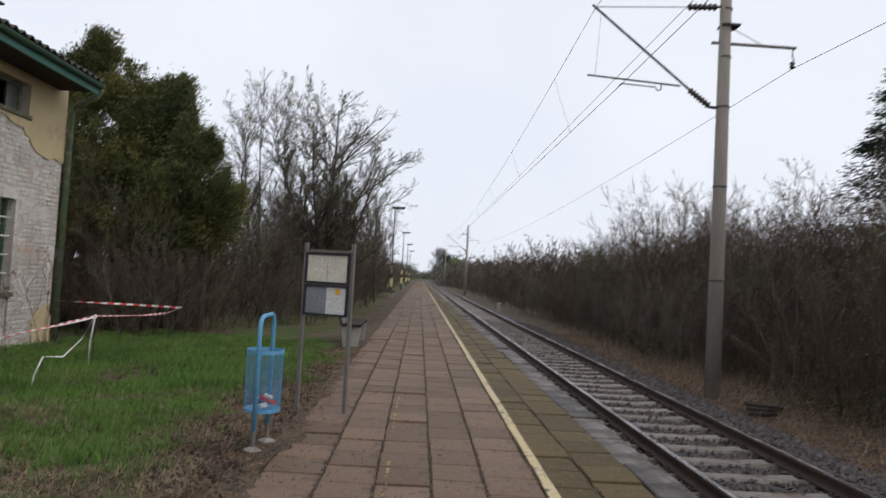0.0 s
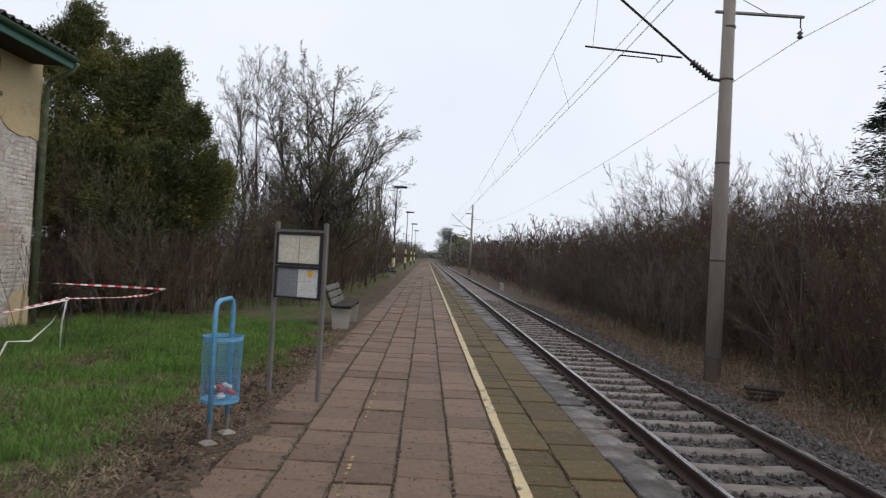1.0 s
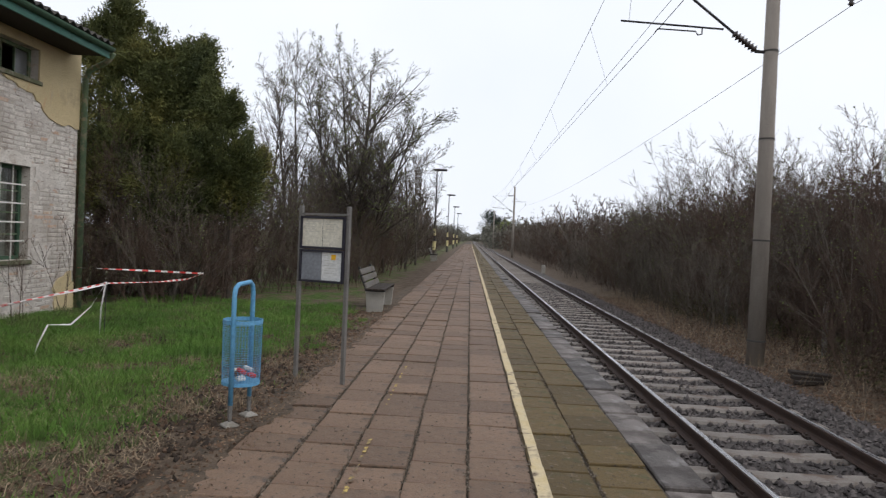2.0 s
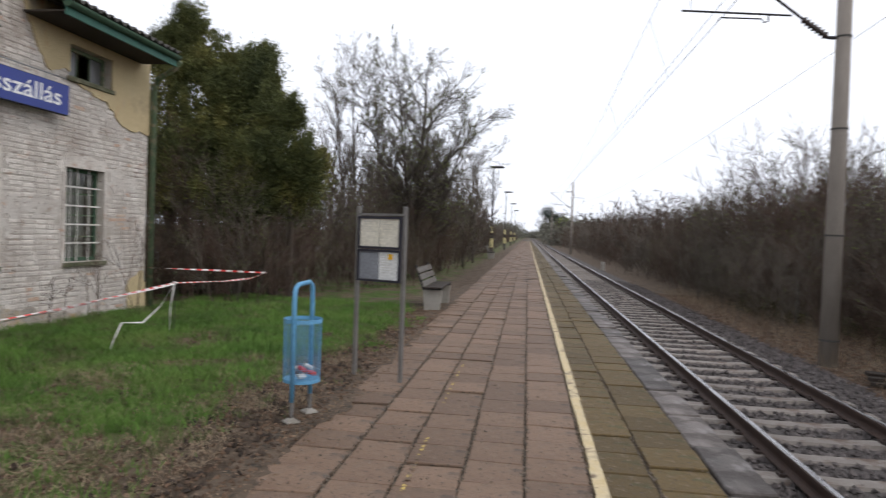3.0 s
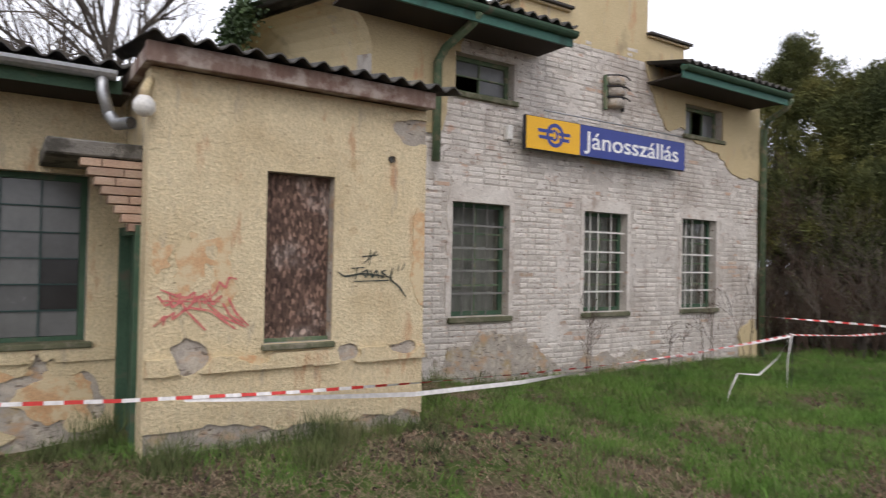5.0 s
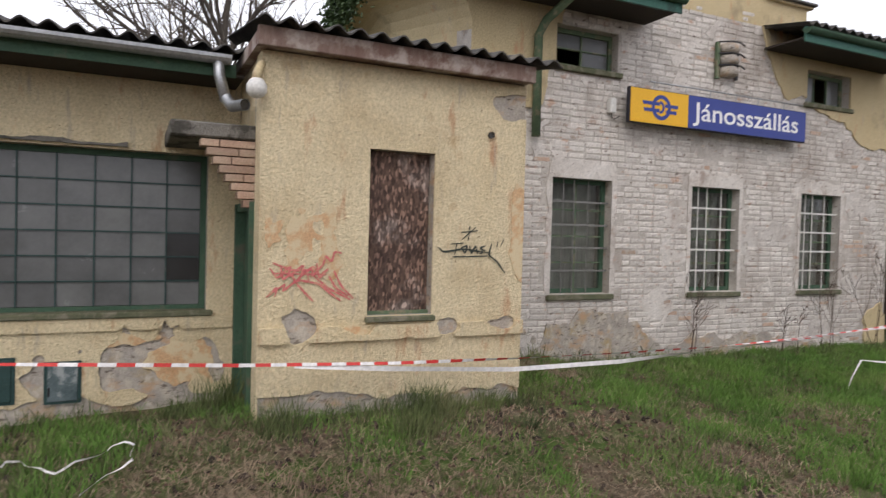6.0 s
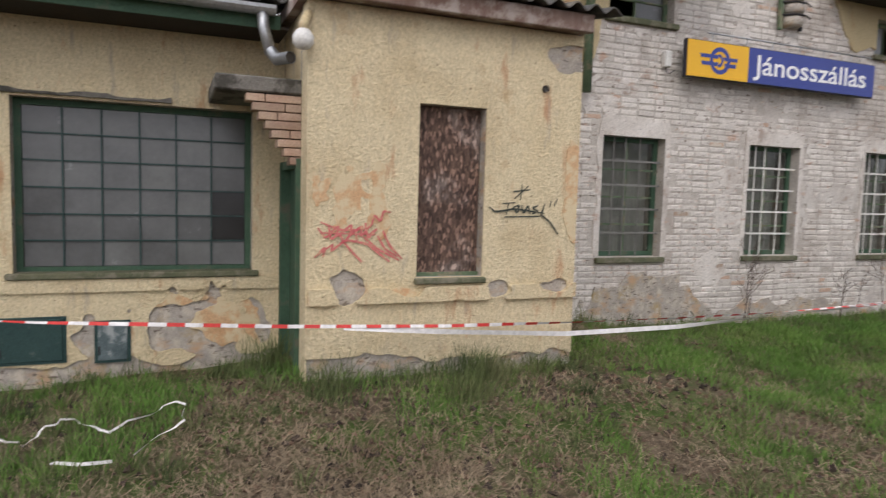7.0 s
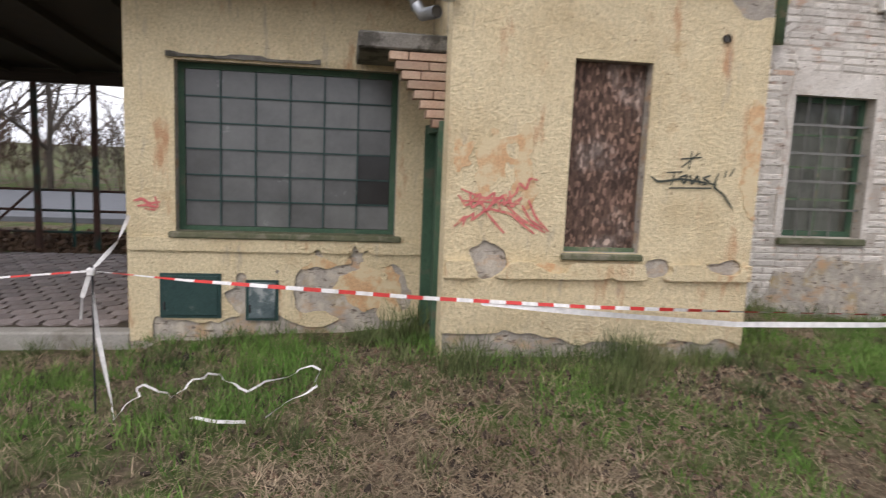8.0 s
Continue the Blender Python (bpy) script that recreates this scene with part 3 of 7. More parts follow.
def slab_mesh(name, w, rng, mat):
    g = Geo()
    d = 0.445
    e = 0.0055
    c = [(e + rng.uniform(-.004, .011), e + rng.uniform(-.004, .006)), (w - e + rng.uniform(-.011, .004), e + rng.uniform(-.004, .006)),
         (w - e + rng.uniform(-.011, .004), d - e + rng.uniform(-.011, .004)), (e + rng.uniform(-.004, .006), d - e + rng.uniform(-.011, .004))]
    q = [(x + (0.006 if x < w / 2 else -0.006), y + (0.006 if y < d / 2 else -0.006)) for x, y in c]
    vs = [(x, y, -0.05) for x, y in c] + [(x, y, -0.007) for x, y in c] + [(x, y, 0.0) for x, y in q]
    fs = [(8, 9, 10, 11)] + [(k + i, k + (i + 1) % 4, k + 4 + (i + 1) % 4, k + 4 + i) for k in (0, 4) for i in range(4)]
    me = g.add(vs, fs).mesh(name)
    me.materials.append(M[mat])
    return me


prng = random.Random(11)
far = {False: Geo(), True: Geo()}
for ci in range(7):
    x0, w = COLS[ci], COLS[ci + 1] - COLS[ci]
    moss = ci >= 5
    kinds = [slab_mesh("slab", w, prng, "slab_moss" if moss else "slab") for _ in range(4)]
    off = prng.uniform(0, 0.445)
    for r in range(-30, 480):
        y = off + 0.445 * r
        dz = prng.uniform(-0.008, 0.005) - (0.007 * prng.random() if ci == 0 else 0)
        m = pose(x0, y, dz, prng.uniform(-1.0, 1.0), prng.uniform(-1.0, 1.0), prng.uniform(-0.8, 0.8))
        if 2.2 < y < 20.5:
            s = part("slab", kinds[prng.randrange(4)], "slab", plat)
            s.matrix_basis = m
        elif y > -13:
            src = kinds[prng.randrange(4)]
            far[moss].add([m @ v.co for v in src.vertices], [tuple(p.vertices) for p in src.polygons])
for moss, fgeo in far.items():
    tagged(part("slab", fgeo, "slab_moss_far" if moss else "slab_far", plat), kind="stuff")
kerbs = structure("platform_edge", Geo().box(1.93, 2.25, -25, 330, -0.66, -0.06), "bedding", "wet grey concrete kerb along the platform edge", "kerb")
kg = Geo()
for r in range(-12, 330):
    y0 = 0.3 + r * 1.0
    if r < 45:
        g = Geo().box(1.932, 2.262, 0.006, 0.994, -0.30, -0.018, c=0.012)
        k = part("kerb_stone", g, "kerb", kerbs)
        k.matrix_basis = pose(prng.uniform(-0.008, 0.008), y0, prng.uniform(-0.012, 0.004), 0, prng.uniform(-0.6, 0.6), prng.uniform(-0.3, 0.3))
    else:
        kg.box(1.932, 2.262, y0 + 0.006, y0 + 0.994, -0.30, -0.02)
tagged(part("kerb_stone", kg, "kerb", kerbs), kind="stuff")
# painted safety line, a little wavy, in worn dashes per slab
lg = Geo()
for r in range(-30, 640):
    y0 = 0.5 * r
    w = 0.045 + prng.uniform(-0.008, 0.006)
    c0 = 1.09 + 0.012 * noise.noise((0, y0 * 0.5, 9))
    lg.add([(c0 - w, y0, 0.0085), (c0 + w, y0, 0.0085), (c0 + w + prng.uniform(-.006, .006), y0 + 0.5, 0.0085), (c0 - w + prng.uniform(-.006, .006), y0 + 0.5, 0.0085)], [(0, 1, 2, 3)])
part("safety_line", lg, "paint_line", plat, "worn cream safety line painted on the slabs")
yg = Geo()
for r in range(0, 34):
    y0 = 2.6 + 0.20 * r
    if prng.random() < 0.75:
        c0 = -0.20 - 0.01 * math.sin(y0)
        w = prng.uniform(0.008, 0.016)
        yg.add([(c0 - w, y0, 0.0085), (c0 + w, y0, 0.0085), (c0 + w, y0 + prng.uniform(.06, .19), 0.0085), (c0 - w, y0 + prng.uniform(.06, .19), 0.0085)], [(0, 1, 2, 3)])
part("yellow_marking", yg, "yellow_mark", plat, "faint broken yellow paint traces")


# ---- station building ----
def wall(g, x0, x1, y0, y1, z0, z1, holes=()):
    """A wall along y with openings (y0, y1, z0, z1) cut through, as one connected shell."""
    ys = sorted({y0, y1, *[h[0] for h in holes], *[h[1] for h in holes]})
    zs = sorted({z0, z1, *[h[2] for h in holes], *[h[3] for h in holes]})
    idx = {}

    def v(i, j, x):
        if (i, j, x) not in idx:
            idx[(i, j, x)] = len(g.v)
            g.v.append((x, ys[i], zs[j]))
        return idx[(i, j, x)]

    def solid(i, j):
        if not (0 <= i < len(ys) - 1 and 0 <= j < len(zs) - 1):
            return False
        cy, cz = (ys[i] + ys[i + 1]) / 2, (zs[j] + zs[j + 1]) / 2
        return not any(h[0] < cy < h[1] and h[2] < cz < h[3] for h in holes)
    for i in range(len(ys) - 1):
        for j in range(len(zs) - 1):
            if solid(i, j):
                q = [(i, j), (i + 1, j), (i + 1, j + 1), (i, j + 1)]
                g.f += [tuple(v(*p, x1) for p in q), tuple(v(*p, x0) for p in q[::-1])]
                for (di, dj), (c, d) in zip([(0, -1), (1, 0), (0, 1), (-1, 0)], [(0, 1), (1, 2), (2, 3), (3, 0)]):
                    if not solid(i + di, j + dj):
                        g.f.append((v(*q[c], x1), v(*q[c], x0), v(*q[d], x0), v(*q[d], x1)))
    return g


def pieces(name, geo, mat, parent, label=""):
    """Each connected piece of a skin becomes a part of its own."""
    up = list(range(len(geo.v)))

    def root(i):
        while up[i] != i:
            up[i] = up[up[i]]
            i = up[i]
        return i
    for f in geo.f:
        for k in f[1:]:
            up[root(k)] = root(f[0])
    groups = {}
    for f in geo.f:
        groups.setdefault(root(f[0]), []).append(f)
    for fs in groups.values():
        if len(fs) < 16:
            continue
        m, g = {}, Geo()
        for f in fs:
            for k in f:
                if k not in m:
                    m[k] = len(g.v)
                    g.v.append(geo.v[k])
        g.f = [tuple(m[k] for k in f) for f in fs]
        part(name, g, mat, parent, label)


def sheet(mask, y0, y1, z0, z1, cell, x, thick, seed=0, holes=()):
    """Plaster skin on a wall along y: cells where mask(y, z) holds, with ragged, smoothed outlines and depth; openings keep straight edges."""
    ny, nz = round((y1 - y0) / cell), round((z1 - z0) / cell)
    cy, cz = (y1 - y0) / ny, (z1 - z0) / nz
    on = [[mask(y0 + (i + .5) * cy, z0 + (j + .5) * cz) for j in range(nz)] for i in range(ny)]

    def inside(i, j):
        return 0 <= i < ny and 0 <= j < nz and on[i][j]
    place, link, fixed = {}, {}, set()
    cells = [(i, j) for i in range(ny) for j in range(nz) if on[i][j]]
    rim = []
    for i, j in cells:
        q = [(i, j), (i + 1, j), (i + 1, j + 1), (i, j + 1)]
        for p in q:
            place.setdefault(p, [y0 + p[0] * cy, z0 + p[1] * cz])
        for (di, dj), (c, d) in zip([(0, -1), (1, 0), (0, 1), (-1, 0)], [(0, 1), (1, 2), (2, 3), (3, 0)]):
            if not inside(i + di, j + dj):
                rim.append((q[c], q[d]))
                link.setdefault(q[c], []).append(q[d])
                link.setdefault(q[d], []).append(q[c])
    for p in link:
        y, z = place[p]
        if p[0] in (0, ny) or p[1] in (0, nz):
            fixed.add(p)
        for h in holes:
            if h[0] - cell < y < h[1] + cell and h[2] - cell < z < h[3] + cell:
                fixed.add(p)
                place[p] = [min((h[0], h[1]), key=lambda e: abs(e - y)) if min(abs(y - h[0]), abs(y - h[1])) < cell else y,
                            min((h[2], h[3]), key=lambda e: abs(e - z)) if min(abs(z - h[2]), abs(z - h[3])) < cell else z]
    for _ in range(3):
        new_place = {}
        for p, ns in link.items():
            if p not in fixed:
                my, mz = sum(place[q][0] for q in ns) / len(ns), sum(place[q][1] for q in ns) / len(ns)
                new_place[p] = [0.4 * place[p][0] + 0.6 * my, 0.4 * place[p][1] + 0.6 * mz]
        place.update(new_place)
    for p in link:
        if p not in fixed:
            y, z = place[p]
            place[p] = [y + 0.35 * cell * noise.noise((y * 17, z * 17, seed)), z + 0.35 * cell * noise.noise((y * 17, z * 17, seed + 7))]
    g, idx = Geo(), {}

    def vert(p, back):
        if (p, back) not in idx:
            y, z = place[p]
            idx[(p, back)] = len(g.v)
            g.v.append((x - thick if back else x + 0.004 * noise.noise((y * 3, z * 3, seed + 3)), y, z))
        return idx[(p, back)]
    for i, j in cells:
        g.f.append(tuple(vert(p, 0) for p in [(i, j), (i + 1, j), (i + 1, j + 1), (i, j + 1)]))
    for a, b in rim:
        g.f.append((vert(a, 0), vert(b, 0), vert(b, 1), vert(a, 1)))
    return g


def blob(y, z, cy, cz, ry, rz, rag=0.35, seed=0):
    """True inside a ragged oval."""
    d = math.hypot((y - cy) / ry, (z - cz) / rz)
    return d + 1.5 * rag * noise.noise((y * 5, z * 5, seed)) + 0.9 * rag * noise.noise((y * 14, z * 14, seed)) < 1


def corrugated(x0, z0, x1, z1, y0, y1, pitch=0.177, amp=0.028, thick=0.012):
    """Wavy sheet from the eave (x0, z0) to the top (x1, z1); waves run down the slope."""
    n = max(8, int((y1 - y0) / pitch * 10))
    g = Geo()
    for s in (0, -thick):
        for i in range(n + 1):
            y = y0 + (y1 - y0) * i / n
            w = amp * math.sin(2 * math.pi * y / pitch)
            g.v += [(x0, y, z0 + w + s), (x1, y, z1 + w + s)]
    k = 2 * (n + 1)
    for i in range(n):
        g.f += [(2 * i, 2 * i + 2, 2 * i + 3, 2 * i + 1), (k + 2 * i, k + 2 * i + 1, k + 2 * i + 3, k + 2 * i + 2), (2 * i, k + 2 * i, k + 2 * i + 2, 2 * i + 2)]
    return g


LOWER = [(5.61, 6.56, 0.98, 2.48), (7.99, 8.94, 0.98, 2.49), (10.30, 11.25, 0.98, 2.50)]
UPPER = [(5.60, 6.60, 3.91, 4.42), (10.32, 11.38, 3.93, 4.44)]
MY0, MY1, MTOP = 4.40, 12.52, 4.95
main = thing("station_building", 0, 0, 0, "derelict two-storey station house of flaking whitewashed brick and yellow plaster", "building")
g = wall(Geo(), -7.12, FX - 0.0095, MY0, MY1, -0.3, MTOP, LOWER + UPPER)
main_wall = part("wall", g, "mortar", main, "whitewashed brick front wall with missing plaster")


def gable(y):
    """Top of the stepped front gable."""
    d = abs(y - 8.47)
    return 6.30 if d < 0.87 else 5.36 if d < 1.80 else MTOP


g = Geo().prism([(6.67, MTOP), (10.27, MTOP), (10.27, 5.36), (9.34, 5.36), (9.34, 6.30), (7.60, 6.30), (7.60, 5.36), (6.67, 5.36)], "x", -7.0, FX - 0.002)
part("gable", g, "plaster_old", main, "stepped gable with faded yellow plaster")
for ca, cb, cz in ((9.345, 10.36, 5.36), (6.58, 7.595, 5.36), (7.52, 9.42, 6.30)):
    part("gable_coping", Geo().box(-7.08, FX + 0.05, ca, cb, cz, cz + 0.035, c=0.006), "plaster_old", main)
    part("gable_coping", Geo().box(-7.10, FX + 0.10, ca - 0.03, cb + 0.03, cz + 0.036, cz + 0.075, c=0.006), "roof", main, "dark tile coping on the gable steps")
for wb in ((-12.0, -7.12, 12.12, MY1), (-12.0, -7.12, MY0, MY0 + 0.4), (-12.0, -11.6, MY0 + 0.4, 12.12)):
    part("wall", Geo().box(*wb, -0.3, MTOP), "plaster_old", main, "faded yellow plastered side or rear wall")
# dark wall and ceiling added so no sky shows through the attic windows
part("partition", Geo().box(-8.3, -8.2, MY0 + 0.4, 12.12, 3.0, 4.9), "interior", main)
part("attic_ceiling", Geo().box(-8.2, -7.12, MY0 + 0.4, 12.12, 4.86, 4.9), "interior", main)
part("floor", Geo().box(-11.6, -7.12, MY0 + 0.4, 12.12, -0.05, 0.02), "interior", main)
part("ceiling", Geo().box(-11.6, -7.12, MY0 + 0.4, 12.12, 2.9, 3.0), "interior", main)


def bare_brick(y, z):
    """Where the plaster has fallen off the front."""
    n = 0.16 * noise.noise((y * 1.9, z * 1.9, 2)) + 0.07 * noise.noise((y * 6, z * 6, 5))
    if y > 9.0:
        line = 5.15 - 1.2 * step(9.0, 9.9, y) - 0.25 * step(10.0, 11.2, y) - 0.32 * step(11.2, 11.7, y)
        base_patch = blob(y, z, 12.25, 0.3, 0.3, 0.45, 0.3, 8)
        return z + n < line and not base_patch
    if y < 5.75:
        return z + n < 3.35 + 1.4 * step(5.35, 5.8, y)
    return z + n < 5.02


def near_hole(y, z, grow, top):
    return any(a - grow < y < b + grow and c - 0.10 < z < d + top for a, b, c, d in LOWER) or any(a - 0.02 < y < b + 0.02 and c - 0.04 < z < d + 0.02 for a, b, c, d in UPPER)


skin = sheet(lambda y, z: not bare_brick(y, z) and not any(a < y < b and c < z < d for a, b, c, d in LOWER + UPPER), MY0, MY1, 0.0, MTOP, 0.04, FX + 0.018, 0.03, 0, LOWER + UPPER)
pieces("plaster", skin, "plaster_old", main, "remaining faded yellow plaster with a broken edge")
skin = sheet(lambda y, z: near_hole(y, z, 0.07 + 0.03 * noise.noise((y * 4, z * 4, 1)), 0.20 + 0.06 * noise.noise((y * 3, z * 3, 6)))
             and not any(a < y < b and c < z < d for a, b, c, d in LOWER + UPPER) and bare_brick(y, z), MY0, MY1, 0.8, 3.0, 0.04, FX + 0.004, 0.02, 3, LOWER)
pieces("window_surround", skin, "brick_white_far", main, "smooth whitewashed render round the windows")
skin = sheet(lambda y, z: blob(y, z, 6.35, 0.30, 0.95, 0.42, 0.35, 5) or blob(y, z, 8.9, 0.05, 1.6, 0.28, 0.4, 6), MY0 + 0.2, MY1 - 0.6, -0.1, 0.85, 0.045, FX + 0.012, 0.03, 5)
pieces("base_render", skin, "render_grey", main, "grey cement render low on the wall")


def window(parent, x, y0, y1, z0, z1, cols, rows, frame_mat, bar_mat, pane_mat, sill=True, recess=0.14, bars=(), dark=(), gone=(), fw=0.06, bw=0.011, grille=False):
    w = new("window")
    w.parent = parent
    xr = x - recess
    g = Geo().box(xr - 0.05, xr, y0, y0 + fw, z0, z1).box(xr - 0.05, xr, y1 - fw, y1, z0, z1).box(xr - 0.049, xr - 0.001, y0 + fw, y1 - fw, z0, z0 + fw).box(xr - 0.049, xr - 0.001, y0 + fw, y1 - fw, z1 - fw, z1)
    part("window_frame", g, frame_mat, w)
    ya, yb, za, zb = y0 + fw, y1 - fw, z0 + fw, z1 - fw
    for i in range(1, cols):
        yy = ya + (yb - ya) * i / cols
        part("glazing_bar", Geo().box(xr - 0.04, xr - 0.005, yy - bw, yy + bw, za, zb), bar_mat, w)
    for j in range(1, rows):
        zz = za + (zb - za) * j / rows
        part("glazing_bar", Geo().box(xr - 0.038, xr - 0.007, ya, yb, zz - bw, zz + bw), bar_mat, w)
    pr = random.Random(int(y0 * 100) + rows)
    for i in range(cols):
        for j in range(rows):
            if (i, j) in gone:
                continue
            pa, pb = ya + (yb - ya) * i / cols + bw * 0.5, ya + (yb - ya) * (i + 1) / cols - bw * 0.5
            qa, qb = za + (zb - za) * j / rows + bw * 0.5, za + (zb - za) * (j + 1) / rows - bw * 0.5
            g = Geo().box(xr - 0.027, xr - 0.022, pa, pb, qa, qb)
            p = part("pane", g, "pane_dark" if (i, j) in dark else pane_mat, w)
            p.visible_shadow = pane_mat != "pane_clear"
            cx = Vector((xr - 0.025, (pa + pb) / 2, (qa + qb) / 2))
            turn = Matrix.Translation(cx) @ pose(0, 0, 0, 0, pr.uniform(-0.6, 0.6), pr.uniform(-0.5, 0.5)) @ Matrix.Translation(-cx)
            p.matrix_basis = turn
    if sill:
        part("window_sill", Geo().box(x - recess, x + 0.05, y0 - 0.05, y1 + 0.05, z0 - 0.075, z0 - 0.005, c=0.008), "sill", w, "mossy sill with remains of green paint")
    return w


for i, (a, b, c, d) in enumerate(LOWER):
    w = window(main, FX, a, b, c, d, 2 if i else 2, 4, "green", "green_pale", "pane_clear")
    tagged(w, "barred ground-floor window in a green wooden frame")
    gm = "white_plastic" if i else "steel_grey"
    for yy in (0.24, 0.42, 0.66) if i == 0 else (0.22, 0.40, 0.70):
        part("bar", Geo().box(FX - 0.09, FX - 0.078, a + (b - a) * yy - 0.007, a + (b - a) * yy + 0.007, c, d), gm, w)
    for k in range(1, 5):
        zz = c + (d - c) * k / 5
        part("bar", Geo().box(FX - 0.077, FX - 0.065, a, b, zz - 0.012, zz + 0.012), gm, w)
    part("curtain", Geo().box(FX - 0.30, FX - 0.285, a + 0.04, b - 0.04 - (0.10 if i else 0), c, d), "curtain", w, "grey net curtain behind the glass")
for i, (a, b, c, d) in enumerate(UPPER):
    w = window(main, FX, a, b, c, d, 2 if i == 0 else 3, 2 if i == 0 else 1, "green_pale", "green_pale", "pane", gone={(0, 0)} if i == 0 else {(1, 0)})
    tagged(w, "small attic window with broken panes")

# roof halves beside the gable, with boxed green eaves
for a, b in ((3.85, 7.02), (9.30, 12.25)):
    roof = part("roof", corrugated(-5.95, 4.82, -9.6, 5.52, a, b, 0.20, 0.03, 0.02), "roof", main, "dark wavy roof sheets with moss")
    part("fascia", Geo().box(-6.05, -6.015, a + 0.02, b - 0.02, 4.56, 4.77), "green_fascia", roof, "green painted fascia board")
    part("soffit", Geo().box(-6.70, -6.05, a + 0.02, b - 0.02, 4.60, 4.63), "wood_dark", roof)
    gut = Geo().prism([(-5.99 + 0.075 * math.cos(t), 4.74 + 0.075 * math.sin(t)) for t in [math.pi + math.pi * k / 8 for k in range(9)]], "y", a, b)
    part("gutter", gut, "green", roof, "green half-round gutter")
    part("roof", corrugated(-12.8, 4.85, -9.6, 5.52, a, b, 0.20, 0.03, 0.02), "roof", main)
part("roof", corrugated(-7.0, 5.05, -9.6, 5.55, 7.03, 9.29, 0.20, 0.03, 0.02), "roof", main)
g = Geo().add([(-6.75, y, 4.70) for y in (12.3, 12.5)] + [(-11.9, y, 4.70) for y in (12.3, 12.5)] + [(-9.6, y, 5.42) for y in (12.3, 12.5)],
              [(0, 1, 5, 4), (2, 4, 5, 3), (0, 4, 2), (1, 3, 5), (0, 2, 3, 1)])
part("wall", g, "plaster_old", main)
g = Geo().add([(-6.75, y, 4.70) for y in (4.42, 4.62)] + [(-11.9, y, 4.70) for y in (4.42, 4.62)] + [(-9.6, y, 5.42) for y in (4.42, 4.62)],
              [(0, 1, 5, 4), (2, 4, 5, 3), (0, 4, 2), (1, 3, 5), (0, 2, 3, 1)])
part("wall", g, "plaster_old", main)
cove = Geo()
cove_xs = [-6.70 - 0.29 * i for i in range(19)]
for x in cove_xs:
    zr = 4.63 + 0.19 * (-5.95 - x) if x > -9.6 else 5.32 - 0.20 * (-9.6 - x)
    cove.v += [(x, 4.398, zr - 0.62)] + [(x, 4.398 - 0.50 * (1 - math.cos(a)), zr - 0.62 + 0.56 * math.sin(a)) for a in [math.pi / 2 * k / 6 for k in range(1, 7)]] + [(x, 4.398, zr - 0.05)]
for i in range(len(cove_xs) - 1):
    cove.f += [(8 * i + k, 8 * i + (k + 1) % 8, 8 * i + 8 + (k + 1) % 8, 8 * i + 8 + k) for k in range(8)]
cove.f += [tuple(range(8)), tuple(8 * (len(cove_xs) - 1) + k for k in range(8))]
part("cove", cove, "plaster_old", main, "curved yellow plaster cove under the roof verge")
g = Geo().tube([(-6.0, 12.32, 4.68), (-6.12, 12.36, 4.54), (-6.56, 12.54, 4.40), (-6.64, 12.57, 4.25), (-6.64, 12.57, 0.05)], 0.05, 10)
part("downpipe", g, "green_pale", main, "green painted rain downpipe at the corner", True)
g = Geo().tube([(-6.0, 5.45, 4.68), (-6.10, 5.42, 4.56), (-6.54, 5.33, 4.36), (-6.63, 5.28, 4.2), (-6.63, 5.28, 2.95)], 0.055, 10)
part("downpipe", g, "green_pale", main, "broken green downpipe that ends in mid-air", True)

# ---- annex ----
annex = thing("station_annex", 0, 0, 0, "low yellow roughcast annex with a boarded window and graffiti", "building")
AY0, AY1, ATOP = 1.67, 3.99, 3.06
BW = (2.525, 3.10, 1.03, 2.39)
part("wall", wall(Geo(), AX - 0.35, AX - 0.02, AY0, AY1, -0.3, ATOP, [BW]), "render_grey", annex, "grey render under the roughcast")
g = Geo().box(-6.72, AX - 0.35, AY1 - 0.3, AY1 - 0.005, -0.3, ATOP + 0.1)
part("wall", g, "plaster", annex)
AD = (-5.80, -5.08, -0.1, 1.95)


def annex_skin(y, z):
    if BW[0] < y < BW[1] and BW[2] < z < BW[3]:
        return False
    low = 0.36 + 0.10 * noise.noise((y * 2.3, 0, 3)) + 0.05 * noise.noise((y * 8, 1, 3)) + 0.12 * math.exp(-((y - 2.0) / 0.3) ** 2)
    if z < low:
        return False
    return not (blob(y, z, 1.99, 0.96, 0.13, 0.14, 0.3, 4) or blob(y, z, 3.27, 0.92, 0.10, 0.07, 0.4, 9) or blob(y, z, 3.77, 0.94, 0.12, 0.05, 0.4, 2) or blob(y, z, 3.85, 2.85, 0.20, 0.13, 0.3, 7))


pieces("roughcast", sheet(annex_skin, AY0, AY1, -0.05, ATOP, 0.03, AX, 0.02, 2, [BW]), "plaster", annex, "yellow roughcast, flaked near the ground")


def ledge_skin(y, z):
    return annex_skin(y, z) and 0.845 + 0.012 * noise.noise((y * 4, 0, 0)) < z and (z < 0.965 or y < 0) and not blob(y, z, 2.45, 0.95, 0.12, 0.05, 0.4, 1)


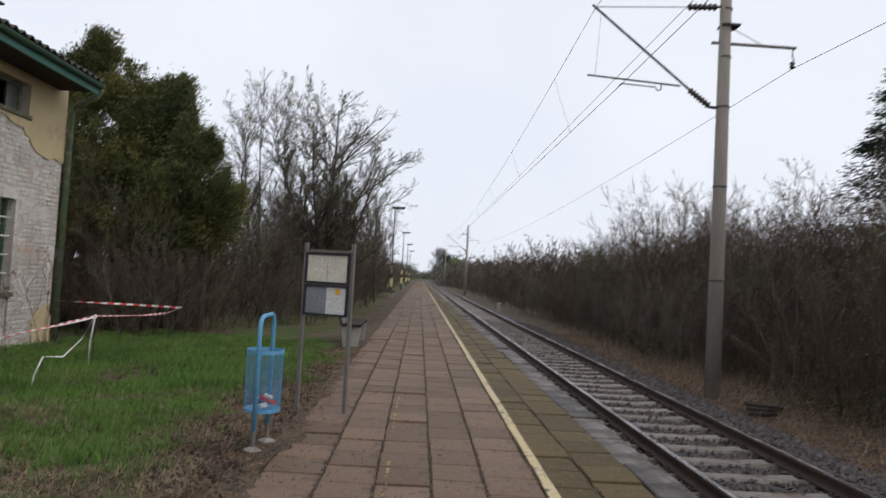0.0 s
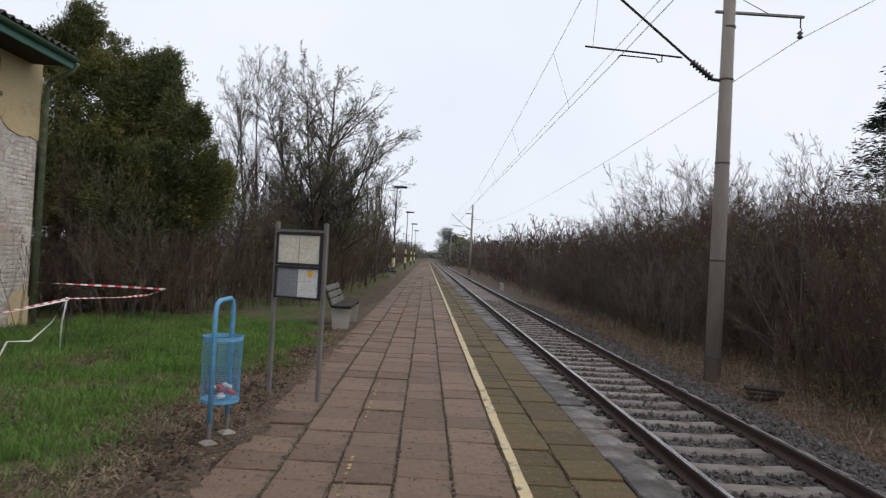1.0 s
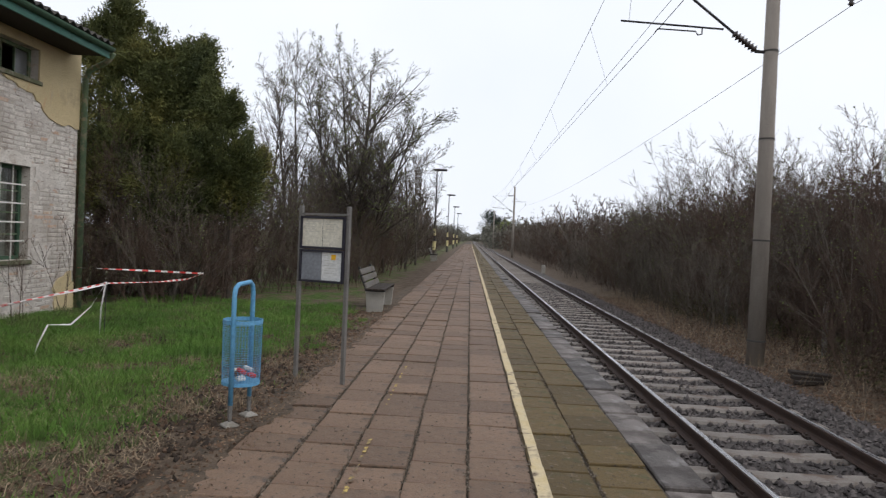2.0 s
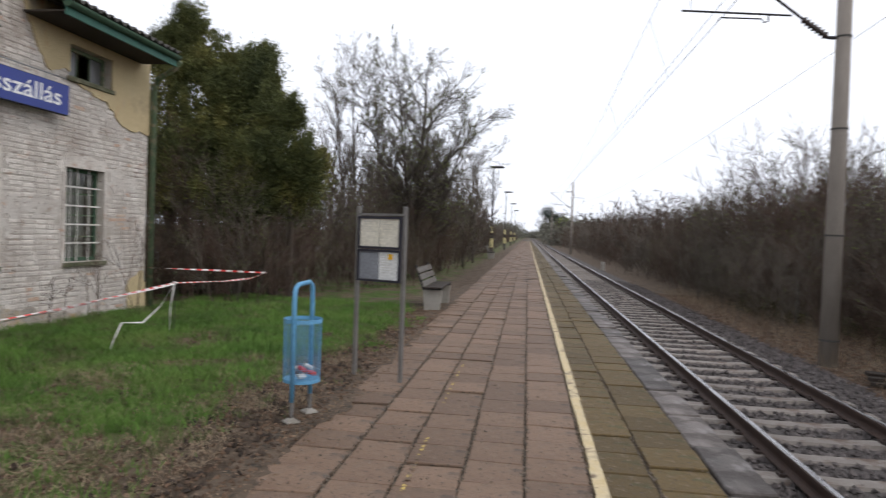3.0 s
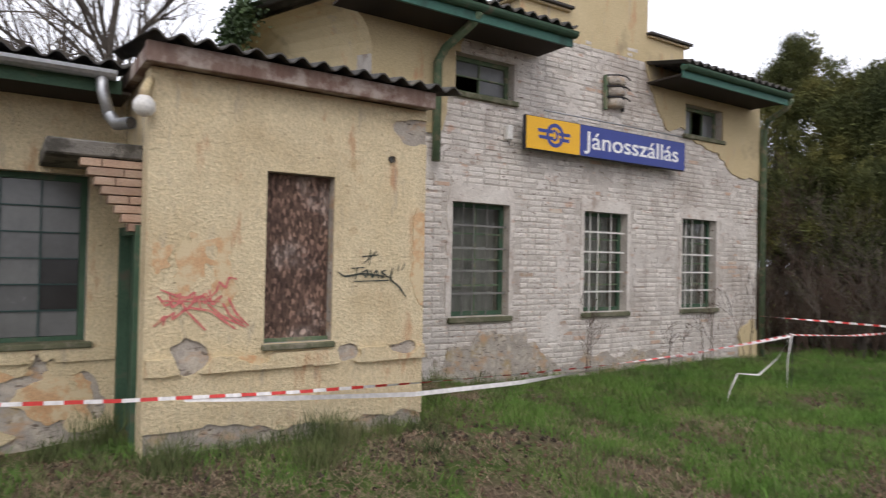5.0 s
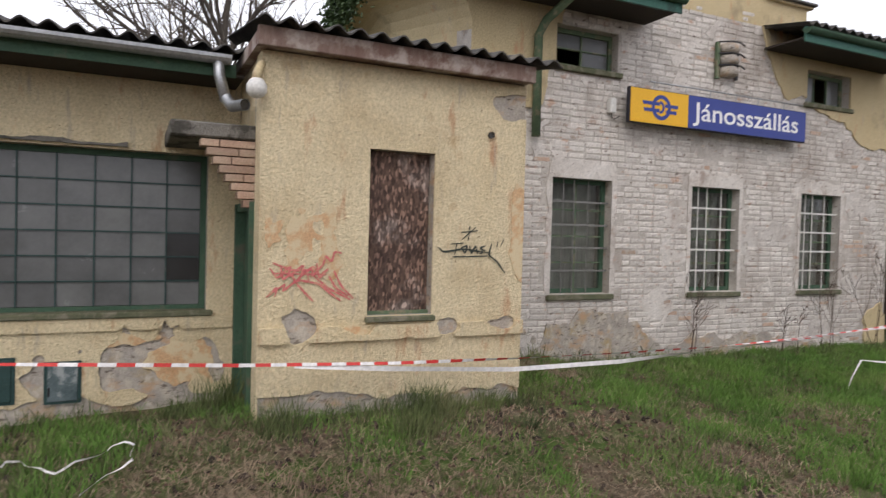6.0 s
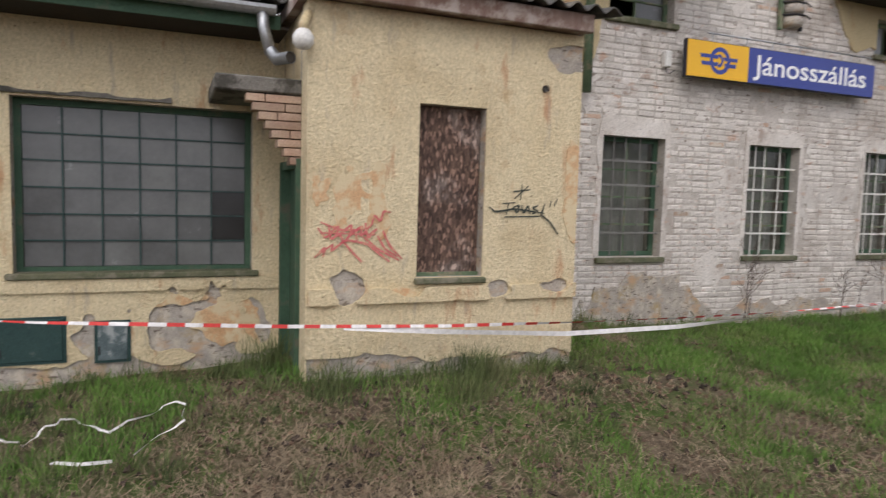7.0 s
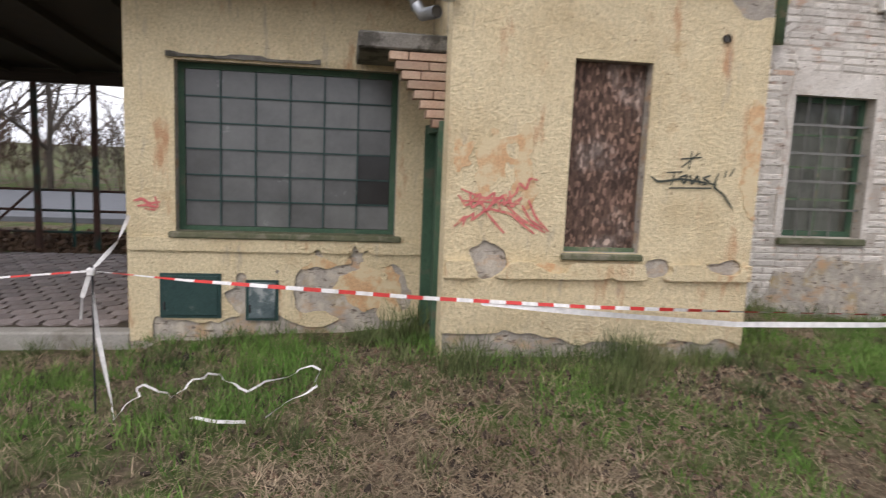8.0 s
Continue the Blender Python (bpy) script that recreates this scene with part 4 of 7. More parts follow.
pieces("plinth_band", sheet(ledge_skin, AY0, AY1, 0.80, 1.0, 0.02, AX + 0.042, 0.05, 6), "plaster", annex, "broken plaster band above the plinth")
pieces("orange_patch", sheet(lambda y, z: blob(y, z, 2.42, 0.905, 0.13, 0.05, 0.4, 3) or blob(y, z, 3.93, 1.60, 0.07, 0.30, 0.5, 3) or blob(y, z, 3.92, 2.02, 0.06, 0.13, 0.5, 5), AY0, AY1 - 0.005, 0.82, 2.3, 0.025, AX + 0.006, 0.012, 8), "orange_patch", annex, "bare orange undercoat patch")
# side wall with the green door, facing the wing
part("wall", Geo().box(-5.06, AX - 0.35, AY0 + 0.004, AY0 + 0.3, -0.3, ATOP).box(-5.95, -5.82, AY0 + 0.004, AY0 + 0.3, -0.3, ATOP).box(-5.82, -5.06, AY0 + 0.004, AY0 + 0.3, 1.97, ATOP), "plaster", annex)
part("wall_return", Geo().box(-5.03, AX + 0.002, AY0 - 0.014, AY0 - 0.001, -0.1, ATOP), "plaster", annex, "roughcast on the side of the annex")
dr = new("door")
dr.parent = annex
part("door_leaf", Geo().box(-5.78, -5.10, AY0 + 0.03, AY0 + 0.07, -0.1, 1.93), "green", dr, "weathered dark green wooden door")
part("door_frame", Geo().box(-5.10, -5.03, AY0 - 0.05, AY0 + 0.10, -0.1, 1.93).box(-5.86, -5.79, AY0 - 0.05, AY0 + 0.10, -0.1, 1.93).box(-5.79, -5.10, AY0 - 0.04, AY0 + 0.10, 1.86, 1.93), "green", dr, "green door frame")
# boarded window
bwn = new("window")
bwn.parent = annex
tagged(bwn, "window boarded up with weathered chipboard")
part("board", Geo().box(AX - 0.125, AX - 0.107, BW[0] + 0.005, BW[1] - 0.005, BW[2] + 0.02, BW[3] - 0.005), "osb", bwn, "weathered brown chipboard sheet")
part("window_frame", Geo().box(AX - 0.107, AX - 0.08, BW[0], BW[1], BW[2], BW[2] + 0.03), "green_pale", bwn)
part("window_sill", Geo().box(AX - 0.107, AX + 0.045, BW[0] - 0.02, BW[1] + 0.02, BW[2] - 0.05, BW[2] - 0.004, c=0.008), "sill", bwn, "mossy sill with remains of green paint")
# annex roof
ar = part("roof", corrugated(AX + 0.24, 3.235, -6.75, 3.62, 1.58, 4.20, 0.177, 0.028, 0.012), "roof", annex, "mossy corrugated roof sheet")
part("fascia", Geo().box(AX + 0.10, AX + 0.16, 1.60, 3.98, 3.055, 3.20, c=0.006), "fascia_old", ar, "weathered reddish wooden fascia beam")
part("wall_plate", Geo().box(AX - 0.33, AX - 0.03, AY0 + 0.01, AY1 - 0.01, ATOP, 3.225), "fascia_old", ar)
part("rafter", Geo().box(-5.9, AX + 0.10, 1.60, 1.68, 3.065, 3.17), "fascia_old", ar)
part("soffit", Geo().box(AX - 0.02, AX + 0.10, 1.69, 3.98, 3.07, 3.10), "fascia_old", ar)

# ---- wing with the big window ----
wing = thing("station_wing", 0, 0, 0, "single-storey yellow plastered wing with a large paned window", "building")
WY0, WY1, WTOP = -0.78, AY0, 3.10
BIG = (-0.405, 1.40, 0.965, 2.36)
g = wall(Geo(), WX - 0.35, WX - 0.02, WY0, WY1 + 0.1, -0.3, WTOP, [BIG])
g.box(-9.4, WX - 0.35, WY0, WY0 + 0.3, -0.3, WTOP)
part("wall", g, "render_grey", wing, "grey render and bare brick under the plaster")
part("wall", Geo().box(-9.4, WX - 0.02, WY0 - 0.012, WY0 - 0.001, 0.15, WTOP), "plaster", wing)


def wing_skin(y, z):
    if BIG[0] < y < BIG[1] and BIG[2] < z < BIG[3]:
        return False
    low = 0.24 + 0.13 * noise.noise((y * 2.1, 0, 13)) + 0.05 * noise.noise((y * 8, 1, 13))
    if y > -0.6 and z < low:
        return False
    return not (blob(y, z, 0.98, 0.52, 0.52, 0.26, 0.35, 14) or blob(y, z, 0.15, 0.42, 0.16, 0.17, 0.4, 15))


pieces("plaster", sheet(wing_skin, WY0, WY1, 0.05, WTOP, 0.03, WX, 0.02, 12, [BIG]), "plaster", wing, "yellow roughcast with a large fallen patch")
pieces("plaster", sheet(lambda y, z: blob(y, z, 1.22, 0.55, 0.28, 0.22, 0.4, 17) or blob(y, z, 0.75, 0.74, 0.35, 0.05, 0.4, 18), WY0, WY1, 0.1, 0.9, 0.025, WX - 0.006, 0.013, 18), "orange_patch", wing, "bare orange undercoat")
pieces("plinth_band", sheet(lambda y, z: wing_skin(y, z) and 0.83 < z < 0.925, WY0, WY1, 0.80, 0.95, 0.02, WX + 0.026, 0.03, 16), "plaster", wing, "plaster band under the big window")
part("window_hood", sheet(lambda y, z: z < 2.408 + 0.03 * noise.noise((y * 3, 0, 0)) and z > 2.375, -0.46, 0.75, 2.36, 2.5, 0.02, WX + 0.035, 0.04, 21), "slab_conc", wing, "broken cement drip edge above the window")
bigw = window(wing, WX, *BIG, 6, 6, "green", "hatch", "pane", recess=0.13, fw=0.05, bw=0.006, dark={(5, 2), (5, 1)}, sill=False)
tagged(bigw, "large six by six paned window, dusty glass tinted for sky reflection")
part("window_sill", Geo().box(WX - 0.13, WX + 0.05, BIG[0] - 0.05, BIG[1] + 0.05, BIG[2] - 0.035, BIG[2] + 0.015, c=0.008), "sill", bigw, "mossy sill with remains of green paint")
wr = part("roof", corrugated(WX + 0.62, 3.18, -9.6, 4.05, -6.5, 1.75, 0.177, 0.028, 0.012), "roof", wing, "mossy corrugated roof sheet")
gut = Geo().prism([(WX + 0.62 + 0.065 * math.cos(t), 3.10 + 0.065 * math.sin(t)) for t in [math.pi * 0.97 + math.pi * 1.06 * k / 8 for k in range(9)]], "y", -6.4, 1.50)
part("gutter", gut, "zinc", wr, "galvanised half-round gutter")
part("fascia", Geo().box(WX + 0.52, WX + 0.545, -6.4, 1.55, 2.955, 3.06), "green", wr, "dark green fascia board")
# underside of the eave, its deep shade put into the wood colour
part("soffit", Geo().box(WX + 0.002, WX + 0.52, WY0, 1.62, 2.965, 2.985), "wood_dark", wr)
g = Geo().tube([(WX + 0.62, 1.40, 3.07), (WX + 0.62, 1.41, 2.95), (WX + 0.66, 1.46, 2.74)], 0.045, 12)
part("downpipe", g, "zinc", wr, "galvanised downpipe", True)
g = Geo().tube([(WX + 0.66, 1.46, 2.76), (WX + 0.72, 1.50, 2.69), (WX + 0.88, 1.58, 2.685)], 0.047, 12, cap=False)
part("outlet", g, "zinc", wr, "open galvanised elbow of the downpipe", True)
# dark plug added inside the elbow, painted as its shaded hollow
part("outlet_throat", Geo().tube([(WX + 0.74, 1.51, 2.689), (WX + 0.872, 1.577, 2.686)], 0.041, 12), "band", wr)

# unseen walls, floor and ceiling added behind the fronts to keep out the sky
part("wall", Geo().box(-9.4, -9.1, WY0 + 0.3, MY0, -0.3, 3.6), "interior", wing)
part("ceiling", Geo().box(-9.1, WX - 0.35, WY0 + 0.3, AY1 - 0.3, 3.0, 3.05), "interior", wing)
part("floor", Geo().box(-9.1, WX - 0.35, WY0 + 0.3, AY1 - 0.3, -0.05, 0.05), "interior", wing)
for hy0, hy1, hz0, hz1 in ((-0.51, -0.07, 0.27, 0.61), (0.18, 0.40, 0.25, 0.56)):
    worn = hy0 > 0
    h = part("meter_hatch", Geo().box(WX - 0.02, WX + 0.022, hy0, hy1, hz0, hz1, c=0.006), "hatch_worn" if worn else "hatch", wing, "small meter hatch with peeling grey-blue paint" if worn else "dark green steel meter hatch")
    part("hatch_rim", Geo().box(WX - 0.02, WX + 0.012, hy0 - 0.025, hy1 + 0.025, hz0 - 0.02, hz1 + 0.02), "hatch", h)
    part("hinge", Geo().tube([(WX + 0.026, hy0 + 0.01, hz0 + 0.05), (WX + 0.026, hy0 + 0.01, hz0 + 0.12)], 0.008, 6), "steel_dark", h)
# canopy slab over the side door, on corbelled bricks
canopy = part("door_canopy", Geo().box(-5.95, -5.03, 1.035, AY0 - 0.002, 2.405, 2.52, c=0.012), "slab_conc", annex, "mossy concrete canopy slab over the side door")
crng = random.Random(4)
for k in range(8):
    z1 = 2.40 - 0.0655 * k
    y0 = 1.25 + 0.046 * k
    cuts = [y0]
    while cuts[-1] < AY0 - 0.2:
        cuts.append(cuts[-1] + (0.14 if (k + len(cuts)) % 2 else 0.24))
    if AY0 - cuts[-1] < 0.06:
        cuts.pop()
    cuts.append(AY0 - 0.003)
    for a, b in zip(cuts, cuts[1:]):
        part("brick", Geo().box(-5.19, -5.045 + crng.uniform(-0.006, 0.004), a + 0.003, b - 0.003, z1 - 0.06, z1 - 0.003, c=0.004), "brick_corbel", canopy)

# ---- bricks of the front ----
BL, BH = 0.262, 0.0772
brng = random.Random(21)
near_bricks, far_bricks = 0, Geo()
base_meshes = {}


def brick_mesh(length, red):
    key = (round(length, 2), red, brng.randrange(3))
    if key not in base_meshes:
        l, h = key[0], BH - 0.010
        j = lambda a: brng.uniform(-a, a)
        g = Geo()
        back = [(-0.03, 0, 0), (-0.03, l, 0), (-0.03, l, h), (-0.03, 0, h)]
        rim = [(0.004, 0.002 + j(.003), 0.002 + j(.003)), (0.004, l - 0.002 + j(.003), 0.002 + j(.003)), (0.004, l - 0.002 + j(.003), h - 0.002 + j(.003)), (0.004, 0.002 + j(.003), h - 0.002 + j(.003))]
        top = [(0.011 + j(.002), p[1] + (0.009 if p[1] < l / 2 else -0.009), p[2] + (0.008 if p[2] < h / 2 else -0.008)) for p in rim]
        g.add(back + rim + top, [(8, 9, 10, 11)] + [(k + i, k + (i + 1) % 4, k + 4 + (i + 1) % 4, k + 4 + i) for k in (0, 4) for i in range(4)])
        me = g.mesh("brick")
        me.materials.append(M["brick_red" if red else "brick_white"])
        base_meshes[key] = me
    return base_meshes[key]


def in_opening(y0, y1, z0, z1):
    for k, (a, b, c, d) in enumerate(LOWER + UPPER):
        if y1 > a and y0 < b and z1 > c - 0.09 and z0 < d:
            return True
    return False


red_far = Geo()
for r in range(0, 68):
    z0 = -0.12 + BH * r
    y = MY0 - (0 if r % 2 else BL / 2)
    while y < MY1 - 0.02:
        header = brng.random() < 0.22
        l = 0.125 if header else BL - 0.010
        a, b = max(y, MY0), min(y + l, MY1)
        y += l + 0.010
        if b - a < 0.05:
            continue
        cy, cz = (a + b) / 2, z0 + BH / 2
        if not bare_brick(cy, cz) or in_opening(a, b, z0, z0 + BH) or near_hole(cy, cz, 0.08, 0.20) or cz > gable(cy) - 0.05:
            continue
        red = noise.noise((cy * 1.4, cz * 2.2, 31)) + 0.5 * brng.random() > 0.82 or (brng.random() < 0.02 and cz > 2.4)
        sunk = brng.uniform(-0.005, 0.003) - (0.007 if red else 0) - (0.012 if brng.random() < 0.02 else 0)
        m = pose(FX - 0.0125 + sunk, a, z0 + brng.uniform(-0.004, 0.004) + 0.008 * noise.noise((a * 0.8, z0 * 2, 3)), brng.uniform(-0.9, 0.9), 0, 0)
        me = brick_mesh(b - a, red)
        if cy < 8.2 and 0.75 < cz < 2.35 and near_bricks < 300:
            near_bricks += 1
            ob = part("brick", me, "brick_white", main_wall)
            ob.matrix_basis = m
        else:
            (red_far if red else far_bricks).add([m @ v.co for v in me.vertices], [tuple(p.vertices) for p in me.polygons])
tagged(part("brick", far_bricks, "brick_white_far", main_wall), kind="stuff")
tagged(part("brick", red_far, "brick_red", main_wall, "bare red bricks where the whitewash is gone"), kind="stuff")

def whitewash(y, z):
    if not bare_brick(y, z) or in_opening(y - 0.03, y + 0.03, z - 0.03, z + 0.03):
        return False
    return noise.noise((y * 1.5, z * 1.9, 33)) + 0.7 * noise.noise((y * 5, z * 6.5, 34)) + 0.4 * noise.noise((y * 13, z * 18, 35)) > 0.34


pieces("whitewash", sheet(whitewash, MY0 + 0.1, MY1 - 0.02, 0.1, 4.9, 0.032, FX - 0.0015, 0.008, 36, LOWER + UPPER), "brick_white_far", main_wall, "thick whitewash that hides the joints")

# ---- fittings on the building ----
bracket = thing("insulator_bracket", FX, 8.55, 4.05, "old green wall bracket with stacked clay insulators", "wall bracket")
part("bar", Geo().box(0.02, 0.06, -0.23, -0.17, 0.0, 0.52), "green_pale", bracket)
part("bar", Geo().box(0.02, 0.05, 0.17, 0.21, 0.02, 0.48), "steel_dark", bracket)
for k in range(3):
    z = 0.04 + 0.165 * k
    part("insulator", Geo().tube([(0.05, 0, z), (0.05, 0, z + 0.02), (0.05, 0, z + 0.11), (0.05, 0, z + 0.14)], [0.10, 0.145, 0.145, 0.11], 14), "render_grey", bracket, "weathered grey clay insulator", True)
    part("arm", Geo().tube([(0.06, -0.2, z + 0.15), (0.17, -0.05, z + 0.15), (0.17, 0.12, z + 0.15), (0.12, 0.26, z + 0.135)], 0.011, 6), "steel_dark", bracket)

sign = thing("station_name_sign", -6.505, 6.63, 3.245, "long blue and yellow enamel station name sign with white lettering", "station sign")
SW, SH = 3.415, 0.465
part("case", Geo().box(-0.07, -0.004, 0.0, SW, 0, SH, c=0.006), "frame_dark", sign, "dark metal sign case")
for yb in (0.4, 1.7, 3.0):
    part("bracket", Geo().box(-0.225, -0.07, yb, yb + 0.05, 0.1, 0.36), "steel_grey", sign)
part("panel", Geo().box(-0.004, 0.006, 0.012, 1.012, 0.012, SH - 0.012), "sign_yellow", sign, "yellow panel with a blue winged wheel shape")
part("panel", Geo().box(-0.004, 0.006, 1.016, SW - 0.012, 0.012, SH - 0.012), "sign_blue", sign, "blue panel")
g = Geo()
for k in range(28):
    a0, a1 = 2 * math.pi * k / 28, 2 * math.pi * (k + 1) / 28
    pts = [(0.0095, 0.53 + r * math.cos(a), SH / 2 + r * math.sin(a)) for r, a in ((0.115, a0), (0.168, a0), (0.168, a1), (0.115, a1))]
    g.add(pts, [(0, 1, 2, 3)])
for k in range(14):
    a0, a1 = -1.57 + math.pi * k / 14, -1.57 + math.pi * (k + 1) / 14
    g.add([(0.010, 0.50 + r * math.cos(a), SH / 2 + r * math.sin(a)) for r, a in ((0.05, a0), (0.085, a0), (0.085, a1), (0.05, a1))], [(0, 1, 2, 3)])
for y0, y1, zc in ((0.22, 0.50, 0.045), (0.24, 0.50, -0.045), (0.60, 0.82, 0.028), (0.62, 0.80, -0.05)):
    g.add([(0.0105, y0, SH / 2 + zc - 0.023), (0.0105, y1, SH / 2 + zc - 0.023), (0.0105, y1, SH / 2 + zc + 0.023), (0.0105, y0 - 0.02, SH / 2 + zc + 0.023)], [(0, 1, 2, 3)])
part("emblem", g, "sign_blue", sign)
tc_data = bpy.data.curves.new("lettering", "FONT")
tc_data.body, tc_data.size, tc_data.extrude, tc_data.offset = "Jánosszállás", 0.36, 0.001, 0.0035
t_ob = new("lettering_source", tc_data)
bpy.context.view_layer.update()
t_me = bpy.data.meshes.new_from_object(t_ob.evaluated_get(bpy.context.evaluated_depsgraph_get()))
bpy.data.objects.remove(t_ob)
tx = [v.co.x for v in t_me.vertices]
tw, t0 = max(tx) - min(tx), min(tx)
for v in t_me.vertices:
    u, w = (v.co.x - t0) / tw * 2.13, v.co.y * 1.0
    v.co = Vector((0.010 + v.co.z, 1.10 + u, 0.13 + w * 0.98))
part("lettering", t_me, "sign_white", sign, "white sans-serif station name")
g = Geo().tube([(-0.02, 0.35, SH + 0.10), (-0.02, SW - 0.05, SH + 0.095)], 0.011, 6)
part("rail", g, "zinc", sign, "thin galvanised rail above the sign")
for y in (0.38, 0.95, 1.4, 1.9, 2.35, 2.9):
    part("hook", Geo().tube([(-0.02, y, SH + 0.10), (0.01, y + 0.02, SH + 0.09), (0.0, y + 0.01, SH)], 0.006, 5), "zinc", sign)
jb = thing("junction_box", FX, 6.42, 3.36, "small white plastic junction box beside the sign", "junction box")
part("box", Geo().box(0.0, 0.09, 0, 0.10, 0, 0.20, c=0.012), "white_plastic", jb)
part("cable", Geo().tube([(0.04, 0.05, 0.0), (0.05, 0.06, -0.06), (0.04, 0.11, -0.07), (0.03, 0.20, -0.02)], 0.006, 5), "band", jb)

globe = thing("globe_lamp", AX, 1.64, 2.76, "white glass globe lamp on the annex corner", "wall lamp")
g = Geo().tube([(0.06, -0.03, -0.078), (0.06, -0.03, -0.065), (0.06, -0.03, -0.03), (0.06, -0.03, 0.02), (0.06, -0.03, 0.055), (0.06, -0.03, 0.07)], [0.02, 0.05, 0.076, 0.074, 0.05, 0.03], 18)
part("globe", g, "white_plastic", globe, "stained white glass globe", True)
part("socket", Geo().tube([(-0.02, 0.02, 0.20), (0.03, 0.0, 0.17), (0.06, -0.03, 0.10), (0.06, -0.03, 0.06)], [0.03, 0.03, 0.034, 0.036], 10), "plaster_old", globe, "painted lamp arm", True)
vent = thing("vent_pipe_hole", AX, 3.63, 2.59, "small open vent pipe in the roughcast wall", "vent")
part("pipe", Geo().tube([(-0.05, 0, 0), (0.02, 0, 0)], 0.03, 12, cap=False), "steel_dark", vent)
# solid dark filler that stands for the shade in the open pipe
part("throat", Geo().tube([(-0.05, 0, 0), (0.004, 0, 0)], 0.024, 12), "band", vent)


def ribbon(g, x, pts, w):
    """A flat brush stroke on a wall along y, with softened corners."""
    fine = []
    for i, (y, z) in enumerate(pts):
        if 0 < i < len(pts) - 1:
            for t in (0.25, 0.12):
                fine.append((y + (pts[i - 1][0] - y) * t, z + (pts[i - 1][1] - z) * t))
            for t in (0.12, 0.25):
                fine.append((y + (pts[i + 1][0] - y) * t, z + (pts[i + 1][1] - z) * t))
        else:
            fine.append((y, z))
    vs, n = [], len(fine)
    for i, (y, z) in enumerate(fine):
        p, q = fine[max(i - 1, 0)], fine[min(i + 1, n - 1)]
        d = Vector((q[0] - p[0], q[1] - p[1]))
        d = d.normalized() if d.length > 1e-6 else Vector((1, 0))
        k = w * (0.5 if 0 < i < n - 1 else 0.3) * (0.85 + 0.3 * noise.noise((y * 20, z * 20, 1)))
        vs += [(x + 0.0003 * i, y + d.y * k, z - d.x * k), (x + 0.0003 * i, y - d.y * k, z + d.x * k)]
    g.add(vs, [(2 * i, 2 * i + 2, 2 * i + 3, 2 * i + 1) for i in range(n - 1)])


red_tag = thing("red_graffiti", AX + 0.006, 0, 0, "faded red sprayed scrawl on the roughcast", "graffiti")
strokes = [[(1.72, 1.20), (1.86, 1.30), (1.84, 1.24), (1.95, 1.33), (2.12, 1.30), (2.22, 1.22), (2.30, 1.16)],
           [(1.74, 1.42), (1.80, 1.34), (1.90, 1.44), (1.88, 1.35), (2.00, 1.45), (1.98, 1.36), (2.08, 1.44), (2.06, 1.35), (2.16, 1.46)],
           [(1.78, 1.38), (2.18, 1.37)], [(1.76, 1.46), (1.92, 1.40), (2.10, 1.41)], [(2.08, 1.36), (2.20, 1.26), (2.38, 1.17)],
           [(2.20, 1.36), (2.26, 1.26), (2.36, 1.20)], [(2.15, 1.44), (2.17, 1.52), (2.22, 1.47), (2.24, 1.55), (2.30, 1.54)], [(1.92, 1.33), (2.02, 1.22), (2.08, 1.16)],
           [(1.72, 1.20), (1.80, 1.28), (1.78, 1.20)], [(1.82, 1.44), (1.84, 1.33), (1.90, 1.38), (1.94, 1.31), (2.02, 1.42), (2.04, 1.31)], [(2.10, 1.46), (2.12, 1.34), (2.20, 1.42), (2.14, 1.38)], [(2.24, 1.40), (2.30, 1.28), (2.40, 1.18)]]
for i, st in enumerate(strokes):
    g = Geo()
    ribbon(g, 0.0008 * i, st, 0.021)
    part("stroke", g, "graf_red", red_tag)
smear = thing("orange_smears", AX + 0.003, 0, 0, "washed-out orange paint smears on the roughcast", "graffiti")
def smear_mask(y, z):
    return noise.noise((y * 7, z * 3.2, 41)) + 0.6 * noise.noise((y * 19, z * 13, 43)) - 0.9 * math.hypot((y - 2.02) / 0.42, (z - 1.62) / 0.40) > -0.42
pieces("smear", sheet(smear_mask, 1.70, 2.48, 1.2, 2.05, 0.018, 0.0, 0.002, 44), "orange_patch", smear)
black_tag = thing("black_graffiti", AX + 0.006, 0, 0, "black sprayed tag with a small star", "graffiti")
strokes = [[(3.36, 1.73), (3.52, 1.75)], [(3.43, 1.66), (3.44, 1.79)], [(3.37, 1.67), (3.50, 1.78)],
           [(3.14, 1.60), (3.20, 1.56), (3.38, 1.59), (3.66, 1.555)], [(3.26, 1.63), (3.38, 1.64)], [(3.32, 1.64), (3.30, 1.54)], [(3.36, 1.60), (3.42, 1.62), (3.40, 1.55), (3.36, 1.60)],
           [(3.44, 1.62), (3.46, 1.55), (3.50, 1.62), (3.52, 1.55)], [(3.60, 1.62), (3.54, 1.60), (3.60, 1.57), (3.54, 1.55)], [(3.28, 1.52), (3.62, 1.53)], [(3.66, 1.64), (3.63, 1.54), (3.72, 1.48), (3.80, 1.38)],
           [(3.72, 1.66), (3.71, 1.61)], [(3.78, 1.68), (3.75, 1.62)]]
for i, st in enumerate(strokes):
    g = Geo()
    ribbon(g, 0.0008 * i, st, 0.019)
    part("stroke", g, "graf_black", black_tag)
small_tag = thing("red_tag", WX + 0.006, 0, 0, "small red sprayed tag on the wing", "graffiti")
